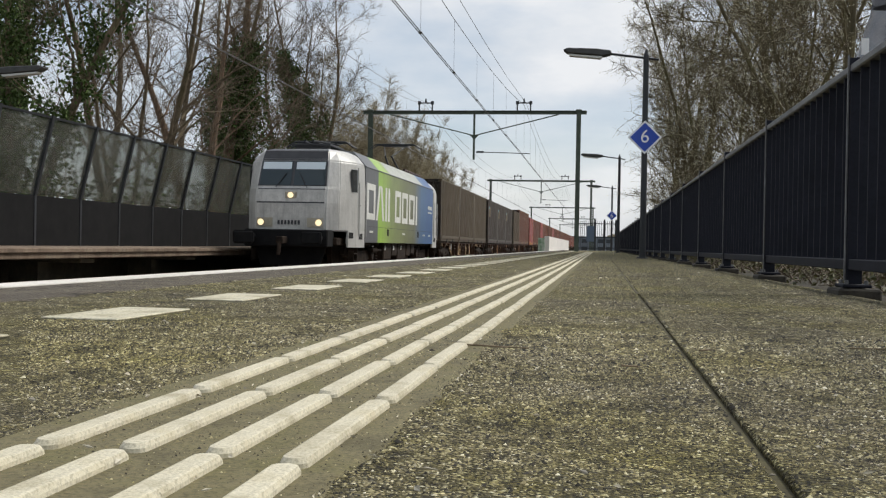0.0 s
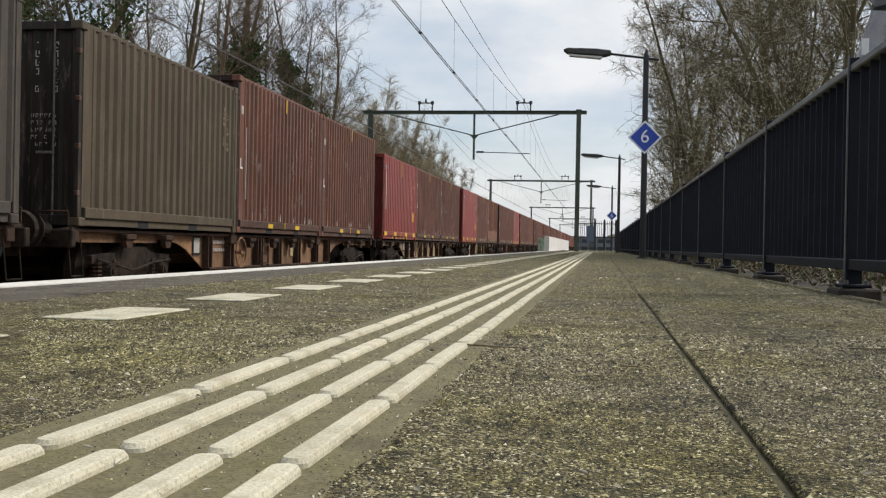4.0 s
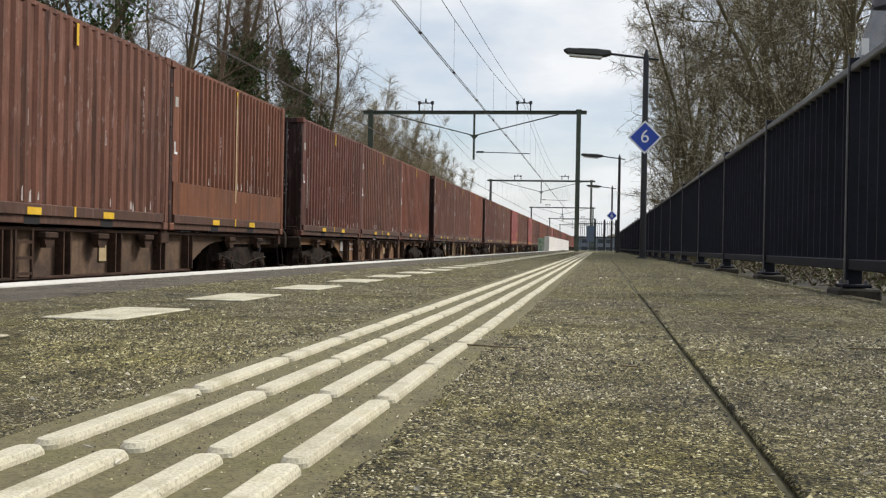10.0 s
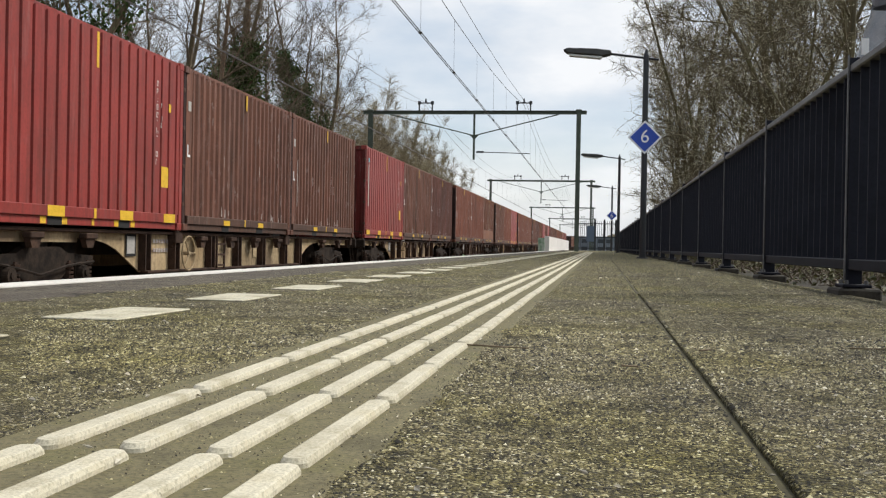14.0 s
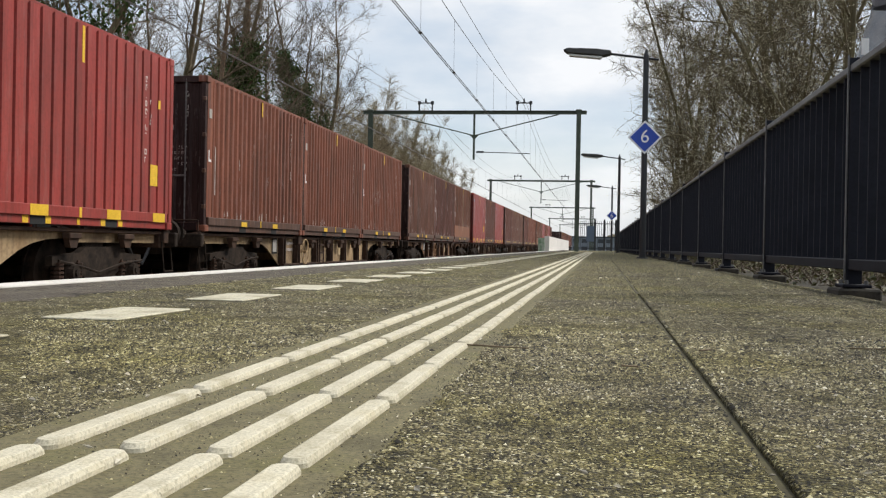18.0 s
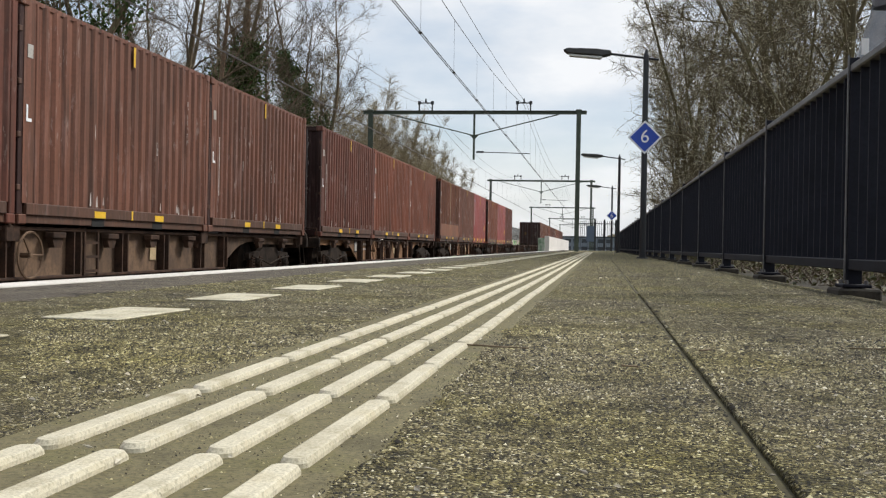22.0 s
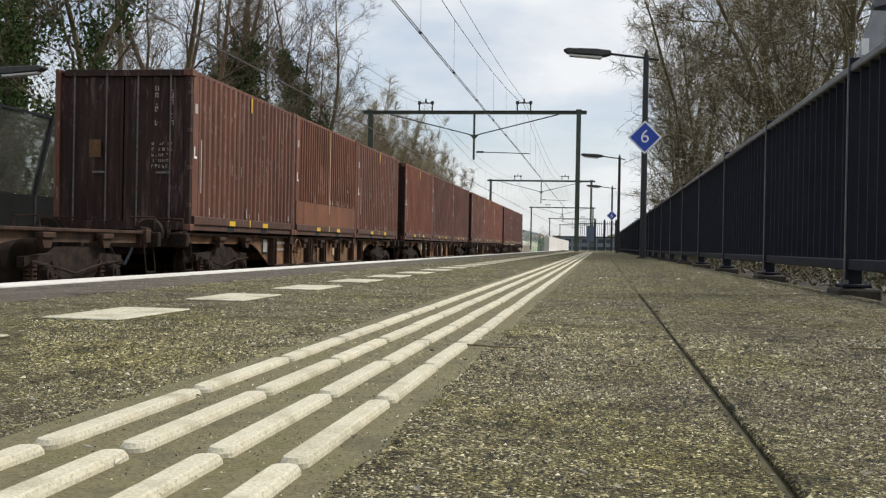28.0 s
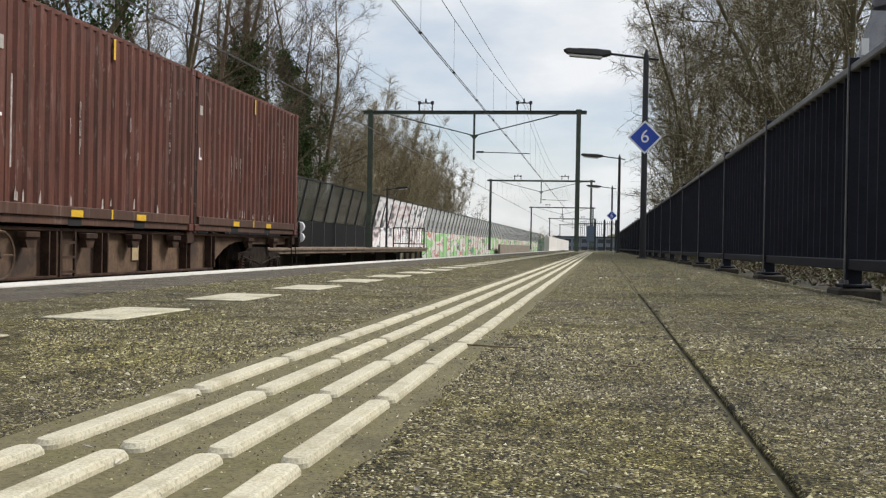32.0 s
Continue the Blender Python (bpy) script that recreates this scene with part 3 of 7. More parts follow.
railing = empty("end_railing", 0, FP_END - 0.25, 0)
tagged(railing, "dark steel railing across the far platform end", "railing")
for x in (-11.55, -10.65, -9.78):
    part("post", boxm(x - 0.035, x + 0.035, -0.035, 0.035, 0.0, 1.15), M_BLACK, railing)
for z in (0.18, 1.08):
    part("rail", boxm(-11.55, -9.78, -0.02, 0.02, z, z + 0.05), M_BLACK, railing)
for k in range(12):
    x = -11.41 + 0.135 * k
    part("bar", boxm(x - 0.01, x + 0.01, -0.01, 0.01, 0.2, 1.1), M_BLACK, railing)

# noise barrier behind the far platform
barrier = empty("noise_barrier", -11.9, 0, 0)
structure(barrier, "noise barrier of black base panels with dirty glass panes leaning inwards", "noise barrier")
LEAN = 0.39
P_BASE = mesh_of("base_panel", boxm(-0.05, 0.03, 0.035, 1.965, -0.005, 1.07, 0.008), M_BARRIER)
P_BASE_G = mesh_of("graffiti_panel", boxm(-0.05, 0.03, 0.02, 1.98, -0.80, 1.07, 0.008), M_GRAFFITI)


def leaning(y0, y1, zlo, zhi, x_in, x_out):
    bm = bmesh.new()
    f0, f1 = (zlo - 1.07) / 1.68 * LEAN, (zhi - 1.07) / 1.68 * LEAN
    return prism(bm, [(f0 - x_out, zlo), (f0 + x_in, zlo), (f1 + x_in, zhi), (f1 - x_out, zhi)], "y", y0, y1)


P_BASE_S = mesh_of("sprayed_panel", boxm(-0.05, 0.03, 0.02, 1.98, -0.005, 1.07, 0.008), M_SPRAY)
P_PANE = mesh_of("pane", leaning(0.03, 1.97, 1.09, 2.70, 0.006, 0.006), M_PANE)
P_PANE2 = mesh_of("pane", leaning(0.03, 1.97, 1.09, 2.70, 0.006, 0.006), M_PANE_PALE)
P_PANE3 = mesh_of("pane", leaning(0.03, 1.97, 1.09, 2.70, 0.006, 0.006), M_SPRAY)
P_POST = mesh_of("post", box(leaning(-0.045, 0.045, 1.02, 2.76, 0.05, 0.07), -0.10, 0.045, -0.04, 0.04, -0.8, 1.06), M_BLACK)
P_RAIL = mesh_of("top_rail", leaning(0.0, 2.0, 2.70, 2.745, 0.03, 0.03), M_BLACK)
br = random.Random(8)
for k in range(-3, 98):
    y = 15.02 + 2.0 * (k - 4) + 6.0
    past = y > 70
    part("post", P_POST, None, barrier, m=pose(0, y, 0))
    part("base_panel", P_BASE_G if past else P_BASE_S if 54 < y < 70 else P_BASE, None, barrier, m=pose(0, y, 0), label="white and green graffiti panel" if past else "panel sprayed with white graffiti" if 54 < y < 70 else "")
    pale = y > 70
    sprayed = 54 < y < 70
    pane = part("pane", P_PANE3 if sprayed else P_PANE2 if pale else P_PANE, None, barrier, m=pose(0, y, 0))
    pane.visible_shadow = sprayed
    if sprayed:
        pane["label"] = "pane sprayed over with white graffiti"
    part("top_rail", P_RAIL, None, barrier, m=pose(0, y, 0))

structure(part("low_wall", boxm(-11.45, -11.20, 122, 178, GROUND_Z, 0.36, 0.02), M_CONCRETE), "low brown concrete wall before the barrier", "wall")
# white parapet wall past the platform
M_GREENWALL = material("green_sprayed_wall", [(0.10, 0.22, 0.12), (0.33, 0.43, 0.31), (0.55, 0.54, 0.50)], scale=3, detail=3, rough=0.85)
w = structure(part("parapet_wall", boxm(-2.42, -2.20, 48.2, 80, GROUND_Z, 0.66, 0.01), M_WHITEWALL), "low white-painted parapet wall along the track", "wall")
w = structure(part("parapet_end", boxm(-2.70, -2.40, 48.0, 48.6, GROUND_Z, 0.58, 0.01), M_GREENWALL), "end block of the parapet sprayed green and white", "wall")


# ---- fence along the platform ----
M_FOOT = material("damp_black_concrete", [(0.030, 0.026, 0.020), (0.060, 0.052, 0.038)], scale=7, rough=0.95, fine=0.5, fine_scale=70, bump=0.4, bump_scale=60)


def make_fence():
    PITCH = 2.27
    fx = 1.09
    post = mesh_of("post", box(boxm(-0.035, 0.035, -0.006, 0.006, 0.0, 1.02, 0.002), -0.03, 0.03, -0.02, 0.02, 0.0, 0.97), M_FENCE)
    # pale grey sliver modelled as the reflection along the navy post's edge
    strip = mesh_of("edge_strip", boxm(-0.040, -0.034, -0.008, 0.006, 0.06, 1.03), M_FENCERAIL)
    plate = mesh_of("foot_plate", boxm(-0.06, 0.06, -0.08, 0.08, 0.03, 0.045, 0.004), M_FENCE)
    block = mesh_of("foot_block", boxm(-0.085, 0.09, -0.12, 0.12, -0.22, 0.026, 0.008), M_FOOT)
    bolt = mesh_of("bolt", tubem((0, 0, 0.044), (0, 0, 0.062), 0.009, n=6), M_FENCERAIL)
    top = mesh_of("top_rail", boxm(-0.032, 0.032, 0.008, PITCH - 0.008, 0.955, 0.990, 0.006), M_FENCERAIL)
    low = mesh_of("bottom_rail", boxm(-0.026, 0.026, 0.01, PITCH - 0.01, 0.105, 0.152, 0.004), M_FENCE)
    bar = mesh_of("bar", boxm(-0.021, 0.021, -0.005, 0.005, 0.15, 0.957), M_FENCE)
    for k in range(-2, 27):
        y = 4.77 + PITCH * k
        f = empty("fence_panel", fx, y, 0)
        tagged(f, "dark navy steel fence panel with a grey top rail", "fence", "fence along the platform")
        part("post", post, None, f)
        part("edge_strip", strip, None, f, "pale strip in place of light reflected off the post edge")
        part("foot_plate", plate, None, f)
        part("foot_block", block, None, f, "grey concrete foot block")
        for sx, sy in () if k > 8 else ((-0.04, -0.055), (-0.04, 0.055), (0.04, 0.055), (0.04, -0.055)):
            part("bolt", bolt, None, f, m=pose(sx, sy, 0))
        part("top_rail", top, None, f, "light grey top rail")
        part("bottom_rail", low, None, f)
        n = 14
        if k < 9:
            for i in range(n):
                part("bar", bar, None, f, m=pose(0, PITCH * (i + 1) / (n + 1), 0))
        else:
            bm = bmesh.new()
            for i in range(n):
                yy = PITCH * (i + 1) / (n + 1)
                box(bm, -0.021, 0.021, yy - 0.005, yy + 0.005, 0.15, 0.957)
            tagged(part("bars", bm, M_FENCE, f), kind="stuff")


make_fence()


# ---- masts, wires, lamps, signs ----
def portal(y, x0, x1, beam_z, detail=True):
    p = empty("catenary_portal", 0, y, 0)
    tagged(p, "green-grey steel portal spanning both tracks", "catenary portal", "portals over the tracks")
    for x, zb in ((x0, -0.2), (x1, -0.2)):
        bm = prismm(i_beam(x, 0, 0.20, 0.22, 0.015), "z", zb, beam_z + 0.02)
        part("mast", bm, M_PORTAL, p)
        part("mast_cap", boxm(x - 0.13, x + 0.13, -0.13, 0.13, beam_z + 0.02, beam_z + 0.12, 0.02), M_PORTAL, p)
        part("base_plate", boxm(x - 0.2, x + 0.2, -0.2, 0.2, zb - 0.02, zb + 0.03, 0.01), M_PORTAL, p)
    bm = prismm(i_beam(0, beam_z - 0.01, 0.16, 0.16, 0.022), "x", x0 - 0.35, x1 + 0.35)
    part("beam", bm, M_PORTAL, p)
    cx = (x0 + x1) / 2 + 0.05
    part("dropper_post", boxm(cx - 0.045, cx + 0.045, -0.045, 0.045, beam_z - 2.15, beam_z - 0.09), M_PORTAL, p)
    part("dropper_plate", prismm([(cx - 0.22, beam_z - 1.02), (cx + 0.22, beam_z - 1.02), (cx + 0.05, beam_z - 1.2), (cx - 0.05, beam_z - 1.2)], "y", -0.05, 0.05), M_PORTAL, p)
    for x in (x0 + 0.15, x1 - 0.15):
        part("stay", tubem((x + (0.75 if x < cx else -0.75), 0, beam_z - 0.1), (cx, 0, beam_z - 1.06), 0.028, n=5), M_PORTAL, p)
    for x in (cx - 2.24, cx + 2.24):
        bm = bmesh.new()
        for s in (-0.3, 0.3):
            tube(bm, (x + s, 0, beam_z + 0.05), (x + s, 0, beam_z + 0.42), 0.035, n=6)
            tube(bm, (x + s, 0, beam_z + 0.36), (x + s, 0, beam_z + 0.5), 0.075, n=8)
        tube(bm, (x - 0.32, 0, beam_z + 0.42), (x + 0.32, 0, beam_z + 0.42), 0.03, n=6)
        tube(bm, (x, 0, beam_z + 0.4), (x, 0, beam_z + 0.62), 0.06, 0.03, n=6)
        part("insulator", bm, M_BLACK, p)
        if x > cx:
            part("steady_arm", box(tube(bmesh.new(), (cx + 0.1, 0, beam_z - 1.80), (x + 0.3, 0, beam_z - 1.86), 0.020, n=5), cx + 0.12, cx + 0.45, -0.05, 0.05, beam_z - 1.84, beam_z - 1.76), M_BLACK, p)
    return p


PORTALS = [(47.7, -10.46, -0.97, 6.22), (101.0, -10.3, -0.75, 6.45), (165.0, -10.4, -0.9, 6.3), (228.0, -10.4, -0.9, 6.3), (290.0, -10.4, -0.9, 6.3), (-8.0, -10.4, 1.9, 6.2)]
for pp in PORTALS:
    portal(*pp)


def catenary(cx):
    """Carrier wire, contact wires and droppers along one track."""
    ob = empty("overhead_line", cx, 0, 0)
    tagged(ob, "dark copper overhead line with carrier wire and droppers", "overhead wire", "overhead lines")
    ys = sorted(p[0] for p in PORTALS)
    cpts, kpts = [], []
    for a, b in zip(ys, ys[1:]):
        for k in range(12):
            f = k / 12
            y = a + (b - a) * f
            kpts.append((0, y, 6.56 - 1.15 * 4 * f * (1 - f)))
        for k in range(12):
            f = k / 12
            cpts.append((0.04 * (1 if ys.index(a) % 2 else -1) * (1 - 2 * f), a + (b - a) * f, 4.2))
    bm = swept(kpts, 0.0075, 6)
    part("carrier_wire", bm, M_WIRE, ob)
    part("feeder_wire", swept([(0.10, y, 6.62 - (6.56 - z) * 0.62) for _x, y, z in kpts], 0.007, 6), M_WIRE, ob)
    for s in (-0.022, 0.022):
        part("contact_wire", swept([(p[0] + s, p[1], p[2]) for p in cpts], 0.0085, 6), M_WIRE, ob)
    for (a, b) in zip(kpts, cpts):
        if -8 < a[1] < 110:
            part("dropper", box(tubem(a, b, 0.0035, n=3), b[0] - 0.03, b[0] + 0.03, b[1] - 0.03, b[1] + 0.03, 4.185, 4.225), M_WIRE, ob)


catenary(-7.95)
catenary(-3.42)


def lamp_post(x, y, height=3.76, arm=-1.5, sign=None, base=0.0):
    p = empty("platform_lamp", x, y, base)
    tagged(p, "black lamp post with a grey lamp head" + (" and blue diamond sign" if sign else ""), "lamp post", "lamp posts on the platform")
    part("pole", tubem((0, 0, 0), (0, 0, height - 0.08), 0.058, 0.05, n=12), M_BLACK, p)
    part("cap", tubem((0, 0, height - 0.08), (0, 0, height + 0.03), 0.05, 0.012, n=12), M_BLACK, p)
    part("base_flange", tubem((0, 0, 0), (0, 0, 0.03), 0.11, 0.10, n=12), M_BLACK, p)
    s = -1 if arm < 0 else 1
    part("arm", tubem((-s * 0.22, 0, height - 0.16), (arm * 0.45, 0, height - 0.045), 0.022, n=8), M_BLACK, p)
    a0, a1 = arm * 0.42, arm
    out = [(a0, height - 0.07), (a0 + (a1 - a0) * 0.15, height - 0.10), (a0 + (a1 - a0) * 0.9, height - 0.04), (a1, height + 0.02), (a0 + (a1 - a0) * 0.9, height + 0.055), (a0 + (a1 - a0) * 0.3, height + 0.035), (a0, height + 0.0)]
    bm = prismm(out, "y", -0.11, 0.11)
    bmesh.ops.bevel(bm, geom=bm.edges[:], offset=0.015, segments=1, affect="EDGES")
    head = part("lamp_head", bm, M_LAMPHEAD, p)
    out2 = [(a0 + (a1 - a0) * 0.18, height - 0.105), (a0 + (a1 - a0) * 0.88, height - 0.055), (a0 + (a1 - a0) * 0.86, height - 0.085), (a0 + (a1 - a0) * 0.22, height - 0.14)]
    part("lens", prismm(out2, "y", -0.085, 0.085), M_LENS, head)
    if sign:
        z = sign
        h = 0.305
        plate = part("sign_plate", prismm([(-h, z), (0, z - h), (h, z), (0, z + h)], "y", -0.078, -0.066), M_WHITE, p, "white-edged blue diamond sign with a white 6")
        h2 = 0.262
        part("sign_face", prismm([(-h2, z), (0, z - h2), (h2, z), (0, z + h2)], "y", -0.083, -0.078), M_BLUE, plate)
        part("numeral", text_mesh("numeral", "6", 0.33, 0.002, M_WHITE), None, plate, m=pose(0, -0.086, z + 0.005, 90, 0, 0))
        part("clamp", boxm(-0.07, 0.07, -0.066, 0.06, z - 0.15, z - 0.10), M_BLACK, p)
        part("clamp", boxm(-0.07, 0.07, -0.066, 0.06, z + 0.10, z + 0.15), M_BLACK, p)
    return p


lamp_post(0.795, 19.5, sign=2.19)
lamp_post(0.75, 41.3)
lamp_post(0.74, 61.8, sign=2.05)
lamp_post(-11.3, 17.3, 3.12, 1.7)
lamp_post(-11.2, 55.5, 3.2, 1.15)

# ---- the train ----
MOVING = []              # (thing, offset along the train, side offset, height over the rail)


def rides(ob, along, up=0.0, across=0.0):
    ob.matrix_basis = pose(FAR_TRACK + across, along, RAIL_Z + up)
    MOVING.append((ob, along, across, up))
    return ob


def container_paint(name, colours, chip=0.25, rust=0.4, streak=0.5, rough=0.62):
    """Weathered container paint: tone shifts, dark run-off streaks, rust blooms and pale chips."""
    m = material(name, colours, scale=0.9, detail=7, rough=rough, fine=0.25, fine_scale=22, streak=streak, vary=0.06, bump=0.12, bump_scale=14, distance=0.004)
    t = m.node_tree
    b = t.nodes["Principled BSDF"]
    src = b.inputs["Base Color"].links[0].from_socket
    co = t.nodes.new("ShaderNodeTexCoord")
    inf = t.nodes.new("ShaderNodeObjectInfo")

    def cloud(scale3, sc, lo, hi, amount, shift):
        mp = t.nodes.new("ShaderNodeMapping")
        mp.inputs["Scale"].default_value = scale3
        t.links.new(co.outputs["Object"], mp.inputs["Vector"])
        n = t.nodes.new("ShaderNodeTexNoise")
        n.noise_dimensions = "4D"
        n.inputs["Scale"].default_value, n.inputs["Detail"].default_value, n.inputs["Roughness"].default_value = sc, 8.0, 0.66
        mu = t.nodes.new("ShaderNodeMath")
        mu.operation = "MULTIPLY_ADD"
        mu.inputs[1].default_value, mu.inputs[2].default_value = 53.0, shift
        t.links.new(inf.outputs["Random"], mu.inputs[0])
        t.links.new(mu.outputs[0], n.inputs["W"])
        t.links.new(mp.outputs[0], n.inputs["Vector"])
        mr = t.nodes.new("ShaderNodeMapRange")
        mr.inputs["From Min"].default_value, mr.inputs["From Max"].default_value, mr.inputs["To Max"].default_value = lo, hi, amount
        t.links.new(n.outputs["Fac"], mr.inputs["Value"])
        return mr.outputs[0]

    # rust blooms, large grime, dark and pale upright runs, and clustered chips
    for layer, mask, colour in ((cloud((1, 1, 0.6), 1.6, 0.54, 0.72, rust, 0), None, (0.16, 0.062, 0.03)),
                                (cloud((1.6, 1.6, 0.5), 0.55, 0.48, 0.68, 0.42, 2), None, (0.055, 0.034, 0.024)),
                                (cloud((9, 9, 0.5), 1.0, 0.50, 0.66, 0.25 + 0.45 * streak, 4), None, (0.036, 0.024, 0.018)),
                                (cloud((11, 11, 1.2), 1.0, 0.53, 0.66, 0.18 + 0.45 * chip, 6), cloud((1, 1, 0.7), 1.2, 0.40, 0.56, 1.0, 7), (0.36, 0.23, 0.20)),
                                (cloud((10, 10, 2.2), 1.6, 0.575, 0.62, 0.9 * chip, 8), cloud((1, 1, 1), 0.9, 0.46, 0.58, 1.0, 9), (0.55, 0.46, 0.42))):
        if mask:
            both = t.nodes.new("ShaderNodeMath")
            both.operation = "MULTIPLY"
            t.links.new(layer, both.inputs[0])
            t.links.new(mask, both.inputs[1])
            layer = both.outputs[0]
        mx = t.nodes.new("ShaderNodeMix")
        mx.data_type = "RGBA"
        t.links.new(layer, mx.inputs["Factor"])
        t.links.new(src, mx.inputs["A"])
        mx.inputs["B"].default_value = (*colour, 1)
        src = mx.outputs["Result"]
    b.inputs["Specular IOR Level"].default_value = 0.3
    t.links.new(src, b.inputs["Base Color"])
    return m


def matt(m, gloss=0.12):
    m.node_tree.nodes["Principled BSDF"].inputs["Specular IOR Level"].default_value = gloss
    return m


PAINT = {
    "O": (container_paint("olive_container_paint", [(0.080, 0.062, 0.037), (0.105, 0.081, 0.049)], 0.05, 0.2, 0.35), "dark olive-brown corrugated steel freight container with rust at the base", "olive"),
    "G": (container_paint("dark_grey_container_paint", [(0.058, 0.049, 0.040), (0.077, 0.066, 0.054)], 0.06, 0.12, 0.35), "dark grey-green corrugated steel freight container with small stickers", "grey"),
    "B": (container_paint("brown_container_paint", [(0.150, 0.061, 0.038), (0.190, 0.078, 0.048)], 0.34, 0.4, 0.8), "weathered red-brown corrugated steel freight container with flaking letters", "brown"),
    "M": (container_paint("maroon_container_paint", [(0.120, 0.040, 0.026), (0.156, 0.052, 0.033)], 0.28, 0.3, 0.8), "dark maroon corrugated steel freight container, dull and scratched", "maroon"),
    "N": (container_paint("rust_red_container_paint", [(0.205, 0.068, 0.038), (0.250, 0.083, 0.046)], 0.18, 0.35, 0.65), "rust-red corrugated steel freight container with dark run-off streaks", "rust red"),
    "D": (container_paint("orange_brown_container_paint", [(0.185, 0.072, 0.040), (0.235, 0.092, 0.050)], 0.12, 0.5, 0.85), "orange-brown freight container with a plain rusty lower belt", "orange brown"),
    "R": (container_paint("bright_red_container_paint", [(0.270, 0.038, 0.031), (0.322, 0.047, 0.037)], 0.05, 0.14, 0.30, 0.5), "bright red freight container with yellow fork pocket marks", "red"),
}
M_BELT = container_paint("rusty_lower_belt", [(0.185, 0.068, 0.030), (0.240, 0.090, 0.040)], 0.1, 0.6, 0.7)
M_YELLOW = material("yellow_marking_paint", [(0.70, 0.42, 0.015), (0.80, 0.50, 0.03)], scale=8, rough=0.6, fine=0.4, fine_scale=50)
M_MARK = material("faded_white_stencil", [(0.34, 0.27, 0.24), (0.55, 0.50, 0.46)], scale=12, rough=0.7, fine=0.6, fine_scale=45)
M_STENCIL = material("white_stencil_paint", [(0.55, 0.50, 0.46), (0.72, 0.68, 0.63)], scale=12, rough=0.7, fine=0.4, fine_scale=45)
M_TAN = material("tan_stripe_paint", [(0.42, 0.31, 0.17), (0.50, 0.38, 0.22)], scale=10, rough=0.7, fine=0.4, fine_scale=40)
M_SILVERTAPE = material("grey_sticker_strip", [(0.36, 0.34, 0.31), (0.46, 0.44, 0.40)], scale=9, rough=0.6, fine=0.3, fine_scale=30)
M_AMBER = material("faded_amber_plate", [(0.09, 0.045, 0.012), (0.15, 0.075, 0.02)], scale=14, rough=0.7, fine=0.5, fine_scale=60)
M_TEAL = plain("turquoise_sticker", (0.10, 0.42, 0.52), 0.5)
M_DARKIRON = matt(material("oily_black_iron", [(0.012, 0.009, 0.007), (0.046, 0.032, 0.023)], scale=6, rough=0.8, fine=0.4, fine_scale=30, bump=0.2, bump_scale=30))
M_RUSTIRON = matt(material("rusty_brown_iron", [(0.030, 0.019, 0.014), (0.080, 0.044, 0.028)], scale=5, rough=0.85, fine=0.4, fine_scale=30, bump=0.2, bump_scale=30), 0.2)
SILLS = {}
for key_, name_, tones_ in (("b", "brown", [(0.055, 0.032, 0.021), (0.150, 0.090, 0.050), (0.085, 0.050, 0.030)]), ("o", "orange_brown", [(0.090, 0.045, 0.025), (0.290, 0.152, 0.070), (0.180, 0.095, 0.047)]),
                            ("t", "tan", [(0.150, 0.092, 0.050), (0.400, 0.280, 0.150), (0.300, 0.190, 0.092)]), ("c", "cream", [(0.180, 0.120, 0.066), (0.460, 0.345, 0.195), (0.350, 0.245, 0.125)]), ("r", "rust", [(0.060, 0.028, 0.018), (0.170, 0.072, 0.036), (0.100, 0.046, 0.026)])):
    SILLS[key_] = material(name_ + "_wagon_side_paint", tones_, scale=1.3, detail=8, rough=0.85, fine=0.4, fine_scale=18, streak=0.5, vary=0.22, bump=0.15, bump_scale=20)
M_WHEELSTEEL = matt(material("grimy_wheel_steel", [(0.012, 0.009, 0.007), (0.040, 0.026, 0.018)], scale=7, rough=0.75, fine=0.3))
M_ROD = material("dull_lock_rod_steel", [(0.10, 0.085, 0.078), (0.20, 0.18, 0.17)], scale=14, rough=0.6, fine=0.5, fine_scale=30)
# end walls, doors and door-side posts take darker tones than the sides
END_PAINT = {}
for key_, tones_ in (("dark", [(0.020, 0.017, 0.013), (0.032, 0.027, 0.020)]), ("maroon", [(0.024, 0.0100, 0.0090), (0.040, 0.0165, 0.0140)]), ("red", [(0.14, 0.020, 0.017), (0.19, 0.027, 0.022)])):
    END_PAINT[key_] = matt(container_paint("deep_" + key_ + "_end_paint", tones_, 0.15, 0.12, 0.7), 0.25)
M_RAILGRIME = container_paint("grimy_bottom_rail_paint", [(0.080, 0.042, 0.028), (0.118, 0.058, 0.038)], 0.15, 0.5, 0.6)
M_HOLE = plain("dark_pocket", (0.008, 0.008, 0.008), 0.9)

CL, CW = 6.058, 1.219


